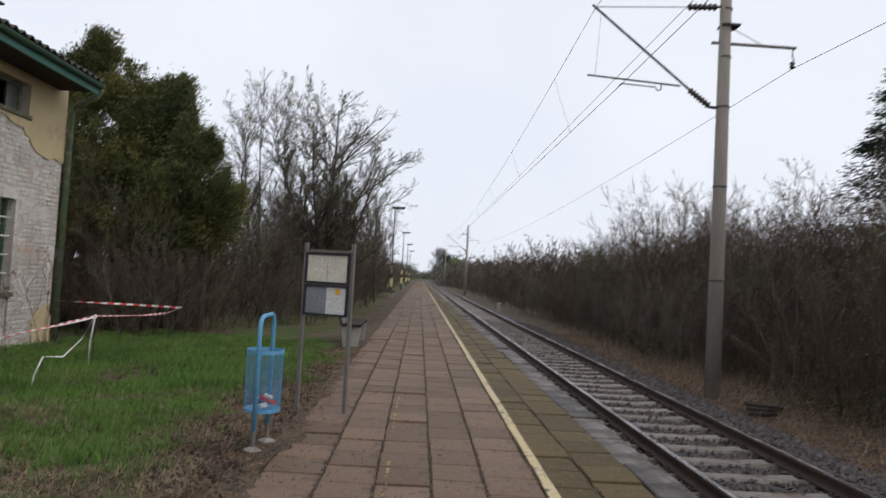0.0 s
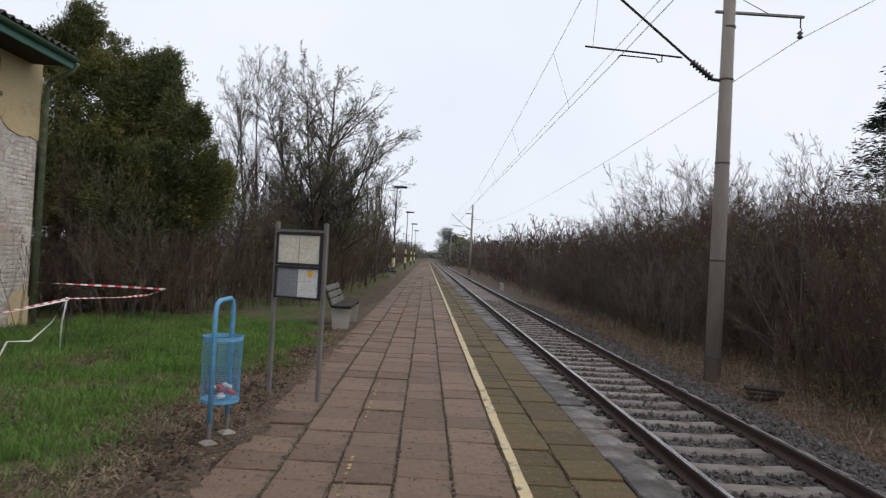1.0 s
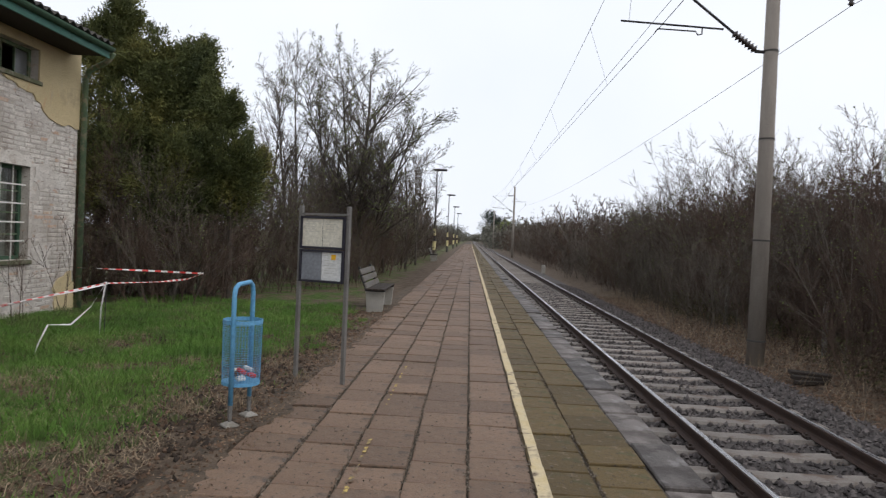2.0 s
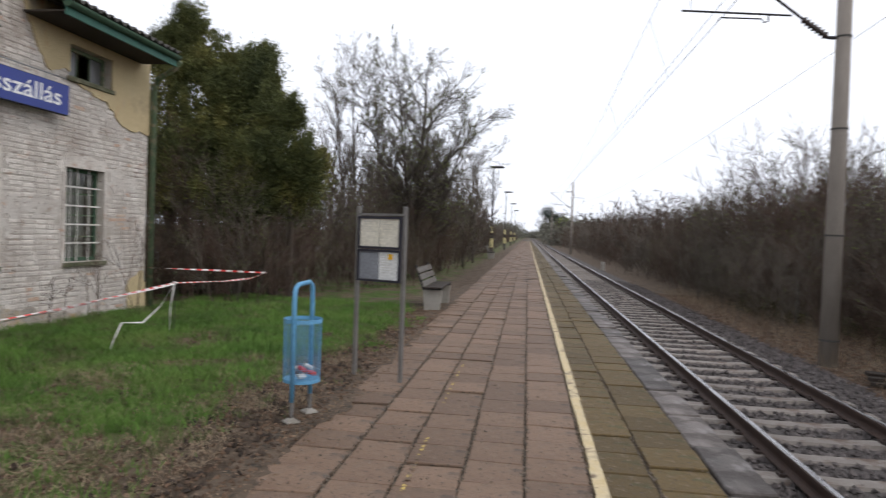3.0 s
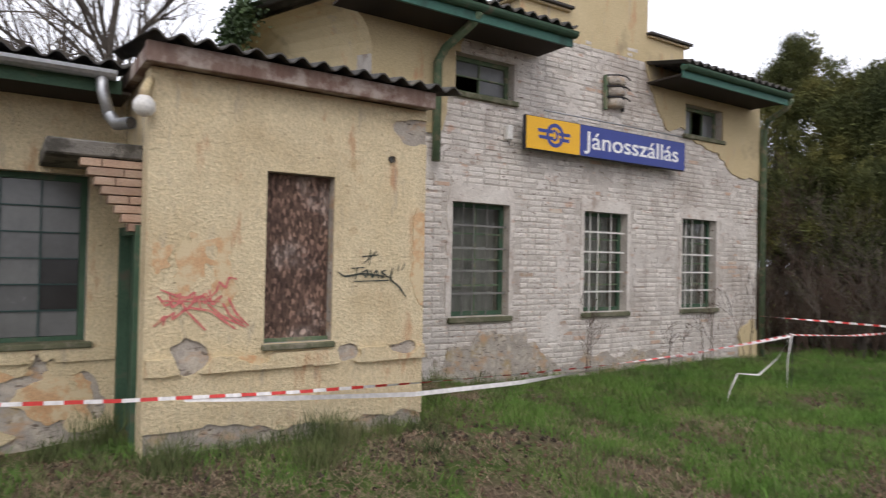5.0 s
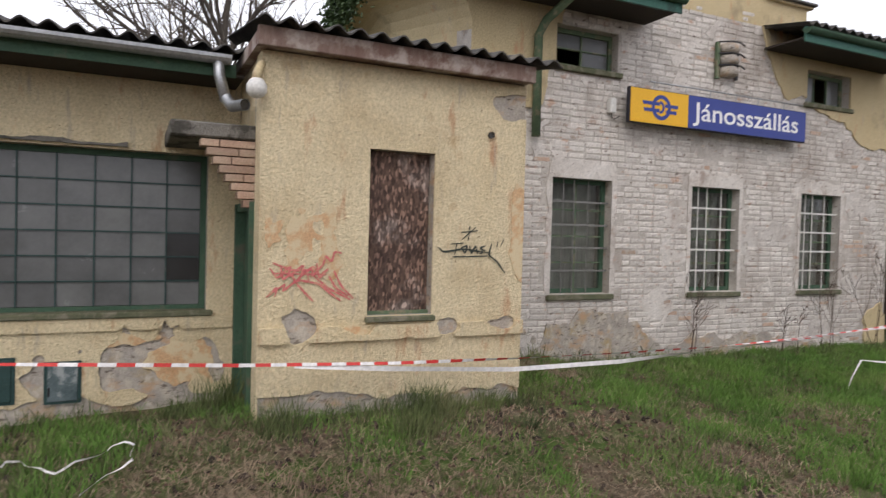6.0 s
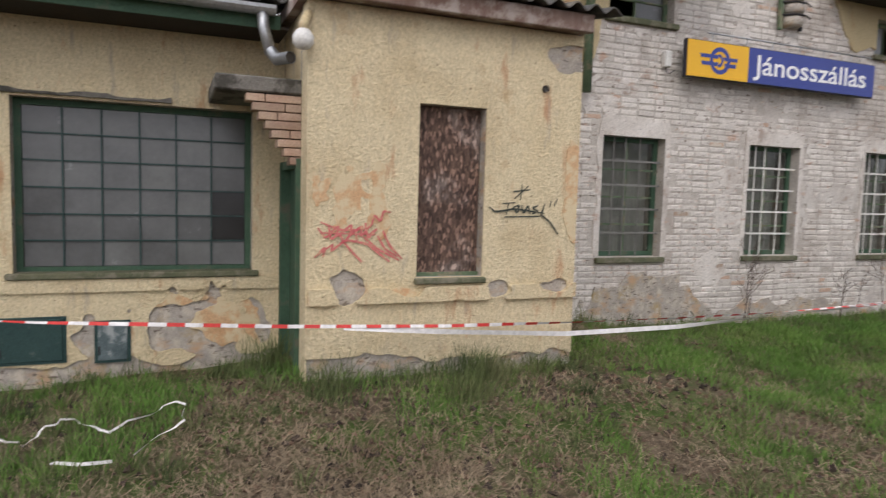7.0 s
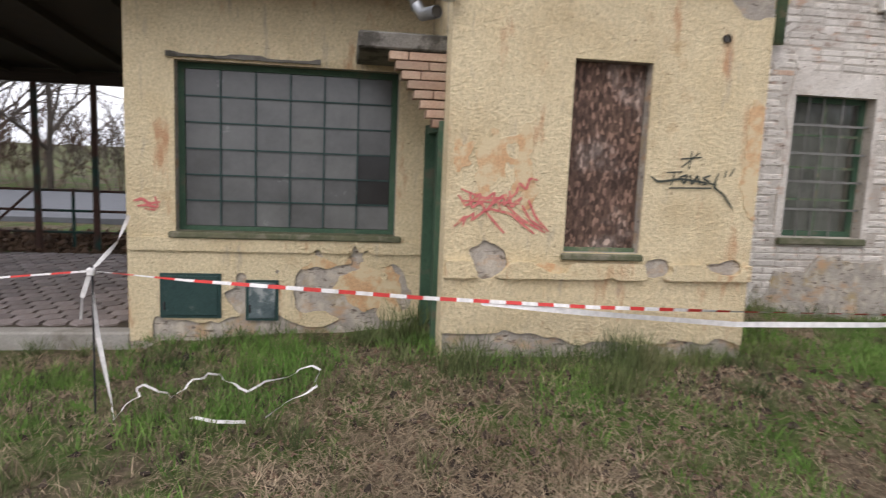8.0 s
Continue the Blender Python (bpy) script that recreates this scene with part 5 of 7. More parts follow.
for i, st in enumerate([[(-0.73, 1.22), (-0.66, 1.24), (-0.60, 1.20), (-0.52, 1.22)], [(-0.70, 1.18), (-0.62, 1.19), (-0.54, 1.17)], [(-0.68, 1.25), (-0.58, 1.17)], [(-0.56, 1.26), (-0.54, 1.18)], [(-0.64, 1.16), (-0.56, 1.15)]]):
    g = Geo()
    ribbon(g, 0.001 * i, st, 0.028)
    part("stroke", g, "graf_red", small_tag)

# ---- passage beside the wing ----
pv = structure("passage_floor", Geo().box(-10.4, -6.06, -9, -0.80, -0.3, 0.085), "bedding", "paved floor of the open waiting shelter", "pavement")
trng = random.Random(8)
hexm = Geo().add([(0.115 * math.cos(a), 0.105 * math.sin(a), z) for z in (0, 0.02) for a in [k * math.pi / 3 for k in range(6)]],
                 [(6, 7, 8, 9, 10, 11)] + [(i, (i + 1) % 6, 6 + (i + 1) % 6, 6 + i) for i in range(6)]).mesh("paver")
hexm.materials.append(material("grey_paver", [(0.20, 0.16, 0.15), (0.29, 0.25, 0.235)], 6, 0.8, fine=60, vary=0.25))
for i in range(22):
    for j in range(13):
        x, y = -10.2 + 0.182 * i, -0.98 - 0.215 * j - (0.107 if i % 2 else 0)
        if x < -6.3:
            p = part("paver", hexm, "slab", pv)
            p.matrix_basis = pose(x, y, 0.082 + trng.uniform(-0.003, 0.003), trng.uniform(-0.6, 0.6), trng.uniform(-0.6, 0.6), 0)
structure("passage_edge", Geo().box(-6.20, -6.02, -9, -0.80, -0.25, 0.10, c=0.015), "concrete", "concrete edge of the shelter floor", "kerb")
shelter = thing("waiting_shelter", 0, 0, 0, "open dark timber waiting shelter roof on steel posts", "shelter")
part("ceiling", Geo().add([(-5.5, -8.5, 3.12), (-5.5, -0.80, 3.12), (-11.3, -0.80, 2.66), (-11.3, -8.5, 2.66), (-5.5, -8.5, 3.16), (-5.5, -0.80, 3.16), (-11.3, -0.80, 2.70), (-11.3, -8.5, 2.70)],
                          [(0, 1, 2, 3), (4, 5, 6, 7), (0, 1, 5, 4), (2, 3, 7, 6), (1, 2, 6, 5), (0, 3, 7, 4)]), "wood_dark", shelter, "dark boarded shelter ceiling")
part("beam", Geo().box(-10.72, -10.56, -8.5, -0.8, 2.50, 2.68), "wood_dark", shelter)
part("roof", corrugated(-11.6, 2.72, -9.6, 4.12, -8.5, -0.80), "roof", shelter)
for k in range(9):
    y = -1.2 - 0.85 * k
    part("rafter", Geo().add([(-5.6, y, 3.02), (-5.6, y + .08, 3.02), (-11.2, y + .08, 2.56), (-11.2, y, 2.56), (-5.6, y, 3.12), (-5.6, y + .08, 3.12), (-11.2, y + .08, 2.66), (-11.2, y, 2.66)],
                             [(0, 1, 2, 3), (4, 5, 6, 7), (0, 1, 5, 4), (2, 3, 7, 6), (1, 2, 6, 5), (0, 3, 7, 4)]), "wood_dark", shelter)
M["rust_post"] = material("rusty_green_post", [(0.06, 0.035, 0.028), (0.10, 0.055, 0.042)], 2.5, 0.85, 0.2, fine=50, stain=(0.025, 0.06, 0.05), stain_scale=1.1, stain_at=0.55)
for y in (-3.44, -2.64, -6.4):
    part("post", Geo().box(-10.68, -10.60, y - 0.04, y + 0.04, -0.1, 2.52, c=0.01), "rust_post", shelter, "rusty steel post with old green paint")
fence = thing("pipe_railing", -10.75, 0, 0.05, "rusty pipe railing behind the shelter", "railing")
for z in (0.92, 0.62, 0.30):
    part("rail", Geo().tube([(0, -8.5, z + 0.02), (0, -4, z), (0.02, -1, z - 0.01), (0, 3, z)], 0.02, 7), "rust_post", fence)
for y in (-7, -5.2, -3.0, -1.2, 1.5):
    part("post", Geo().tube([(0, y, -0.2), (0, y, 0.95)], 0.025, 7), "rust_post", fence)
part("brace", Geo().tube([(0.05, -4.4, 0.1), (0.03, -3.5, 0.95)], 0.02, 7), "rust_post", fence)
rocks("shelter_debris", 5200, lambda rng, n: (lambda x, y: np.stack([x, y, 0.02 + 0.30 * np.exp(-((x + 11.15) / 0.45) ** 2) * rng.uniform(0.2, 1, n)], 1))(-11.15 + rng.normal(0, 0.45, n), rng.uniform(-8, 0, n)), "dead_leaf", "heap of brown debris and dead leaves behind the shelter", (0.02, 0.07), 90)
structure("road", Geo().box(-24.0, -15.5, -120, 60, -0.35, 0.06), "asphalt", "grey asphalt road behind the station", "road")

# ---- barrier tape ----
def tape(name, spans, label, twist=0.5, width=0.06, solid=False, sag_default=0.1, seed=0):
    t = thing(name, 0, 0, 0, label, "barrier tape")
    rr = random.Random(seed)
    for pts in spans:
        red, white = Geo(), Geo()
        seg = []
        for p, q in zip(pts, pts[1:]):
            p, q = Vector(p), Vector(q)
            n = max(2, int((q - p).length / 0.055))
            seg += [p.lerp(q, i / n) for i in range(n)]
        seg.append(Vector(pts[-1]))
        if twist > 3:
            seg = [v + Vector((0.05 * noise.noise((i * 0.35, 1, seed)), 0.05 * noise.noise((i * 0.35, 5, seed)), 0.02 * noise.noise((i * 0.5, 9, seed)))) for i, v in enumerate(seg)]
        ph = rr.uniform(0, 6)
        for i in range(len(seg) - 1):
            d = (seg[i + 1] - seg[i]).normalized()
            side = d.cross(Vector((0, 0, 1)))
            side = side.normalized() if side.length > 1e-4 else Vector((1, 0, 0))
            up = side.cross(d)
            def off(k):
                a = ph + twist * k * 0.055 + 0.5 * math.sin(k * 0.11 + ph)
                return (up * math.cos(a) + side * math.sin(a)) * (width / 2)
            o0, o1 = off(i), off(i + 1)
            g = red if (i // 2) % 2 and not solid else white
            g.add([seg[i] - o0, seg[i + 1] - o1, seg[i + 1] + o1, seg[i] + o0], [(0, 1, 2, 3)])
        if red.v:
            tagged(part("red_striping", red, "tape_red", t), kind="stuff")
        tagged(part("white_striping", white, "tape_white", t), kind="stuff")
    return t


TW, TS, TC = (-4.44, -0.53, 0.91), (-4.77, 10.15, 0.755), (-4.78, 13.72, 0.71)
tape("barrier_tape", [[TW, (-4.55, -0.02, 0.84), (-4.6, 1.5, 0.73), (-4.6, 2.7, 0.675), (-4.6, 3.8, 0.65), (-4.62, 5.0, 0.63), (-4.64, 6.1, 0.625), (-4.67, 7.6, 0.645), TS]],
     "sagging red and white striped barrier tape along the building", 0.4, 0.026)
tape("barrier_tape", [[(-4.6, 1.9, 0.70), (-4.6, 2.7, 0.63), (-4.6, 3.8, 0.555), (-4.62, 5.0, 0.55), (-4.64, 6.1, 0.59), (-4.67, 7.6, 0.64), (-4.76, 10.1, 0.74)]],
     "white reverse side of a second tape strand", 0.3, 0.04, True, seed=2)
tape("barrier_tape", [[TS, (-4.8, 11.9, 0.66), (-4.8, 13.0, 0.64), TC], [TC, (-5.6, 13.1, 0.76), (-6.6, 12.45, 0.80)]], "red and white tape stretched to the bushes and the corner", 0.6, 0.035, seed=3)
tape("barrier_tape", [[TS, (-4.75, 9.75, 0.45), (-4.75, 9.3, 0.26), (-4.74, 8.8, 0.32), (-4.72, 8.6, 0.12), (-4.6, 8.35, 0.02)], [TS, (-4.77, 10.05, 0.4), (-4.75, 10.0, 0.03)]],
     "loose white tape ends hanging from the stake", 2.5, 0.022, True, seed=4)
tape("barrier_tape", [[TW, (-4.42, -1.3, 0.84), (-4.4, -3.2, 0.80), (-4.3, -6.0, 0.9)]], "thin twisted tape leading away", 0.5, 0.012, seed=5)
tape("barrier_tape", [[TW, (-5.2, -0.62, 0.98), (-5.93, -0.76, 1.10)], [TW, (-4.44, -0.50, 0.5), (-4.42, -0.42, 0.05)], [TW, (-4.43, -0.58, 0.75), (-4.40, -0.58, 0.62)]], "knotted tape tied to the wall and hanging down", 2.5, 0.028, True, seed=6)
lo = [(-4.42, -0.42), (-4.17, -0.33), (-4.76, -0.33), (-4.46, -0.09), (-4.89, 0.05), (-4.47, 0.38), (-4.73, 0.79), (-4.37, 0.82), (-4.0, 0.54)]
tape("barrier_tape", [[(x, y, gz(x, y) + 0.085) for x, y in lo]], "loose crumpled white tape lying on the grass", 5.0, 0.015, True, seed=7)
tape("barrier_tape", [[(x, y, gz(x, y) + 0.06) for x, y in ((-4.14, 0.10), (-4.05, 0.25), (-4.02, 0.41))]], "scrap of white tape on the grass", 5.0, 0.02, True, seed=8)
for (x, y, z) in (TW, TS):
    st = thing("tape_stake", x, y, gz(x, y), "thin rusty iron rod holding the tape", "stake")
    part("rod", Geo().tube([(0, 0, -0.1), (0.005, 0.01, z - gz(x, y) + 0.03)], 0.007, 6), "steel_dark", st)
    part("knot", Geo().box(-0.02, 0.02, -0.02, 0.02, z - gz(x, y) - 0.03, z - gz(x, y) + 0.02, c=0.008), "tape_white", st)

# ---- platform furniture ----
bin_ = thing("litter_bin", -1.375, 6.26, 0.0, "light blue mesh litter bin on a tubular hoop stand", "litter bin")
hx, hy = 0.022, 0.17
hoop = [(-hx, -hy, 0.16), (-hx, -hy, 1.08), (-hx * .9, -hy * .9, 1.14), (-hx * .6, -hy * .6, 1.17), (hx * .6, hy * .6, 1.18), (hx * .9, hy * .9, 1.15), (hx, hy, 1.09), (hx, hy, 0.16)]
part("hoop", Geo().tube(hoop, 0.020, 10), "blue_paint", bin_, "blue painted bent tube", True)
for s in (-1, 1):
    part("leg", Geo().tube([(s * hx, s * hy, 0.17), (s * hx, s * hy, 0.035)], [0.022, 0.017], 8), "steel_grey", bin_, "bare grey tube foot")
    part("foot_plate", Geo().tube([(s * hx, s * hy, 0.0), (s * hx, s * hy, 0.012), (s * hx, s * hy, 0.035)], [0.085, 0.08, 0.03], 4), "concrete", bin_, "worn metal base plate")
g = Geo()
R, Z0, Z1 = 0.162, 0.34, 0.865
for k in range(40):
    a = 2 * math.pi * k / 40
    c, s = math.cos(a), math.sin(a)
    g.tube([(R * .96 * c, R * .96 * s, Z0), (R * c, R * s, Z1)], 0.0015, 3, cap=False)
for j in range(27):
    z = Z0 + (Z1 - Z0) * j / 26
    r = R * (0.96 + 0.04 * j / 26)
    g.tube([(r * math.cos(2 * math.pi * k / 24), r * math.sin(2 * math.pi * k / 24), z) for k in range(25)], 0.0015, 3, cap=False)
tagged(part("mesh_basket", g, "blue_paint", bin_, "blue wire mesh basket"), kind="stuff")
for z, h in ((Z1, 0.03), (Z0, 0.022)):
    ring = Geo()
    rr = R * (1.0 if z == Z1 else 0.96) + 0.004
    n = 32
    for k in range(n):
        a0, a1 = 2 * math.pi * k / n, 2 * math.pi * (k + 1) / n
        ring.add([(rr * math.cos(a), rr * math.sin(a), zz) for a, zz in ((a0, z - h), (a1, z - h), (a1, z + 0.004), (a0, z + 0.004))] +
                 [((rr - .006) * math.cos(a), (rr - .006) * math.sin(a), zz) for a, zz in ((a0, z - h), (a1, z - h), (a1, z + 0.004), (a0, z + 0.004))], [(0, 1, 2, 3), (7, 6, 5, 4), (3, 2, 6, 7), (1, 0, 4, 5)])
    part("rim", ring, "blue_paint", bin_, "blue steel rim")
part("floor", Geo().tube([(0, 0, Z0 - 0.004), (0, 0, Z0 + 0.006)], R * 0.95, 24), "blue_paint", bin_)
lrng = random.Random(6)
for k in range(6):
    a = lrng.uniform(0, 6.28)
    x, y = 0.09 * math.cos(a), 0.09 * math.sin(a)
    lit = new("litter")
    lit.parent = bin_
    part("scrap", Geo().box(-0.04, 0.04, -0.03, 0.03, -0.015, 0.02, pose(x, y, Z0 + 0.04 + 0.012 * k, lrng.uniform(-40, 40), lrng.uniform(-40, 40), lrng.uniform(0, 180)), 0.01), ("paper_white", "tape_red", "paper", "dead_leaf")[k % 4], lit)

board = thing("notice_board", -0.80, 7.863, 0.0, "two-panel timetable notice board on two steel posts", "notice board", rz=math.degrees(math.atan2(0.219, -0.578)) - 180)
BWD = 0.618
for x in (0.0, -BWD):
    part("post", Geo().box(x - 0.022, x + 0.022, -0.022, 0.022, -0.1, 1.93, c=0.005), "steel_grey", board, "square grey steel post")
for z0, z1 in ((1.455, 1.815), (1.085, 1.445)):
    fr = part("panel_frame", Geo().box(-BWD + 0.024, -0.024, -0.055, -0.018, z0, z0 + 0.022).box(-BWD + 0.024, -0.024, -0.055, -0.018, z1 - 0.022, z1)
              .box(-BWD + 0.024, -BWD + 0.046, -0.054, -0.019, z0 + 0.022, z1 - 0.022).box(-0.046, -0.024, -0.054, -0.019, z0 + 0.022, z1 - 0.022), "frame_dark", board, "dark metal display frame")
    part("back_panel", Geo().box(-BWD + 0.03, -0.03, -0.03, -0.01, z0 + 0.005, z1 - 0.005), "steel_grey", fr)
    mid = -BWD / 2
    for k, (a, b) in enumerate(((-BWD + 0.048, mid - 0.004), (mid + 0.004, -0.048))):
        mt = "paper" if z0 > 1.4 else ("paper_grey" if k == 0 else "paper_white")
        sh = part("notice", Geo().box(a, b, -0.036, -0.031, z0 + 0.026, z1 - 0.026), mt, fr, "faded printed notice")
        rows_ = 5 if z0 > 1.4 else 8
        if mt != "paper_grey":
            lines = Geo()
            for q in range(rows_):
                zq = z1 - 0.06 - q * 0.028
                lines.box(a + 0.03, b - 0.03 - lrng.uniform(0, 0.09), -0.0375, -0.036, zq, zq + 0.004)
            part("print", lines, "print_faint", sh)
    if z0 < 1.4:
        part("yellow_label", Geo().box(mid + 0.125, mid + 0.185, -0.0385, -0.0375, z1 - 0.105, z1 - 0.045), "sign_yellow", fr)
part("top_rail", Geo().box(-BWD, 0, -0.045, -0.023, 1.825, 1.85), "steel_grey", board)


def bench(x, y, label):
    b = thing("bench", x, y, 0.0, label, "bench", "platform benches")
    for yy in (0.0, 1.55):
        part("leg", Geo().prism([(-0.20, -0.02), (0.13, -0.02), (0.17, 0.42), (-0.24, 0.42)], "y", yy, yy + 0.13), "concrete", b, "tapered grey concrete block leg")
        part("bracket", Geo().prism([(-0.26, 0.42), (0.18, 0.42), (0.18, 0.455), (-0.20, 0.46), (-0.40, 0.95), (-0.44, 0.94), (-0.27, 0.46)], "y", yy + 0.03, yy + 0.08), "steel_dark", b, "bent dark steel bracket")
    for k in range(3):
        part("seat_slat", Geo().box(-0.20 + 0.13 * k, -0.085 + 0.13 * k, -0.12, 1.80, 0.456, 0.49, c=0.006), "wood_dark", b, "dark wet seat slat")
    for k in range(3):
        m = pose(-0.245 - 0.06 * k, 0, 0.54 + 0.145 * k, 0, -22, 0)
        part("back_slat", Geo().box(0.0, 0.035, -0.12, 1.80, -0.062, 0.062, m, 0.006), "bench_wood", b)
    return b


M["bench_wood"] = material("weathered_bench_wood", [(0.11, 0.10, 0.088), (0.20, 0.185, 0.165)], 4, 0.85, fine=50, bump=0.4, stretch=(6, 0.5, 6), stain=(0.12, 0.10, 0.08), stain_at=0.6)
bench(-1.42, 14.75, "weathered slatted bench on concrete legs beside the platform")
bench(-1.95, 46.5, "distant weathered slatted bench on concrete legs")


def platform_lamp(x, y):
    l = thing("platform_lamp", x, y, 0, "tall slim platform lamp with a black and yellow banded foot", "lamp post", "platform lamps")
    part("pole", Geo().tube([(0, 0, -0.1), (0, 0, 3.0), (0, 0, 6.6)], [0.075, 0.06, 0.04], 10), "steel_dark", l, "dark steel pole", True)
    for z0, z1, r in ((0.70, 1.38, 0.125), (1.78, 2.30, 0.085)):
        part("band", Geo().tube([(0, 0, z0), (0, 0, z1)], r, 12), "band_yellow", l, "pale yellow painted band")
    part("foot", Geo().tube([(0, 0, -0.1), (0, 0, 0.69)], 0.12, 12), "band", l, "black painted foot")
    part("arm", Geo().tube([(0, 0, 6.55), (0.25, 0, 6.68), (0.5, 0, 6.70)], 0.03, 8), "steel_dark", l)
    part("head", Geo().box(-0.25, 0.75, -0.14, 0.14, 6.62, 6.78, c=0.05), "steel_dark", l, "flat dark luminaire head")
    return l


M["band_yellow"] = material("band_yellow", [(0.62, 0.52, 0.22), (0.70, 0.62, 0.34)], 6, 0.6)
lamp = platform_lamp(-2.15, 50.0)
for y in (78, 106, 134):
    copy_thing(lamp, pose(-2.15, y, 0))

# ---- catenary ----
CY = 14.2
mast = thing("catenary_mast", 6.36, CY, -0.62, "tapered round concrete catenary mast with a steel cantilever", "catenary mast", "catenary masts")
part("shaft", Geo().tube([(0, 0, -0.3), (0, 0, 4.6), (-0.02, 0, 9.75)], [0.170, 0.142, 0.112], 20), "mast", mast, "grey spun concrete shaft", True)
for z, r in ((0.46, 0.178), (2.47, 0.165), (4.5, 0.152), (6.25, 0.142), (7.35, 0.135), (8.42, 0.128)):
    part("band", Geo().tube([(0, 0, z), (0, 0, z + 0.035)], r, 20), "band", mast)


def insul(a, b, r0, r1, n):
    pts, rs = [], []
    a, b = Vector(a), Vector(b)
    for k in range(n * 2 + 1):
        pts.append(a.lerp(b, k / (n * 2)))
        rs.append(r1 if k % 2 else r0)
    return Geo().tube(pts, rs, 12)


X = lambda wx: wx - 6.36
Z = lambda wz: wz + 0.62
strut = part("strut", Geo().tube([(X(5.62), 0, Z(5.98)), (X(3.40), 0, Z(7.72))], 0.027, 8), "steel_dark", mast, "diagonal dark steel tube")
part("insulator", insul((X(6.05), 0, Z(5.66)), (X(5.60), 0, Z(5.99)), 0.035, 0.085, 7), "insulator", mast, "ribbed brown insulator", True)
part("bracket", Geo().tube([(X(6.27), 0, Z(5.63)), (X(6.05), 0, Z(5.64)), (X(6.0), 0, Z(5.70))], 0.035, 8), "steel_dark", mast)
part("tie", Geo().tube([(X(3.48), 0, Z(7.68)), (X(5.50), 0, Z(7.82))], 0.009, 6), "steel_dark", mast)
part("insulator", insul((X(5.50), 0, Z(7.82)), (X(6.15), 0, Z(7.86)), 0.04, 0.085, 6), "insulator", mast, "ribbed brown insulator", True)
part("bracket", Geo().tube([(X(6.10), 0, Z(7.86)), (X(6.32), 0, Z(7.88))], 0.03, 8), "steel_dark", mast)
part("registration_tube", Geo().tube([(X(3.36), 0, Z(6.17)), (X(5.40), 0, Z(6.06))], 0.02, 8), "steel_dark", mast)
part("steady_arm", Geo().tube([(X(4.05), 0, Z(5.96)), (X(4.10), 0, Z(6.03)), (X(4.85), 0, Z(6.00)), (X(4.90), 0, Z(5.93)), (X(4.98), 0, Z(5.95)), (X(4.98), 0, Z(6.08))], 0.014, 6), "steel_dark", mast)
part("dropper", Geo().tube([(X(3.52), 0, Z(6.17)), (X(3.60), 0, Z(7.55))], 0.004, 4), "wire", mast)
part("bracket_arm", Geo().box(X(6.06), X(7.94), -0.035, 0.035, Z(7.04), Z(7.09), c=0.006), "steel_grey", mast, "flaking steel cross arm")
part("stay", Geo().tube([(X(6.42), 0, Z(7.45)), (X(7.2), 0, Z(7.08))], 0.008, 5), "steel_dark", mast)
part("clamp", Geo().box(X(6.24), X(6.62), -0.16, 0.16, Z(7.42), Z(7.47)), "steel_dark", mast)
part("hook", Geo().tube([(X(7.87), 0, Z(7.03)), (X(7.87), 0, Z(6.85)), (X(7.90), 0, Z(6.8)), (X(7.87), 0, Z(6.76))], 0.012, 6), "steel_dark", mast)
part("insulator", insul((X(7.87), 0, Z(6.76)), (X(7.87), 0, Z(6.60)), 0.03, 0.065, 2), "insulator", mast, "hanging dark insulator", True)
SPAN = 77.5
for k in (-1, 1, 2, 3, 4):
    copy_thing(mast, pose(6.36, CY + SPAN * k, -0.62))


def wire(name, fn, label, r, y0=CY - SPAN, y1=CY + 4 * SPAN, n=160):
    return tagged(obj(name, Geo().tube([fn(y0 + (y1 - y0) * i / n) for i in range(n + 1)], r, 5), "wire"), label, "overhead wire")


def sag(y, d):
    u = ((y - CY) / SPAN) % 1
    return d * 4 * u * (1 - u)


wire("contact_wire", lambda y: (4.05 - 0.25 * (1 - abs(1 - 2 * (((y - CY) / SPAN) % 1))), y, 5.95 - sag(y, 0.05)), "taut copper contact wire over the track", 0.007)
wire("messenger_wire", lambda y: (3.48 + 0.2 * (1 - abs(1 - 2 * (((y - CY) / SPAN) % 1))), y, 7.68 - sag(y, 1.1)), "sagging messenger wire over the track", 0.0065)
wire("auxiliary_wire", lambda y: (3.95 - 0.1 * (1 - abs(1 - 2 * (((y - CY) / SPAN) % 1))), y, 6.10 - sag(y, 0.08)), "second contact wire over the track", 0.0055)
wire("feeder_wire", lambda y: (7.87, y, 6.60 - sag(y, 0.7)), "single feeder wire on the outer side of the masts", 0.0065)
for k in range(-5, 34):
    y = CY + 4.5 + 9.0 * k
    a = (3.48 + 0.2 * (1 - abs(1 - 2 * (((y - CY) / SPAN) % 1))), y, 7.68 - sag(y, 1.1))
    b = (4.05 - 0.25 * (1 - abs(1 - 2 * (((y - CY) / SPAN) % 1))), y, 5.95)
    tagged(obj("dropper_wire", Geo().tube([a, b], 0.004, 4), "wire"), "thin vertical dropper between the overhead wires", "overhead wire", "droppers")

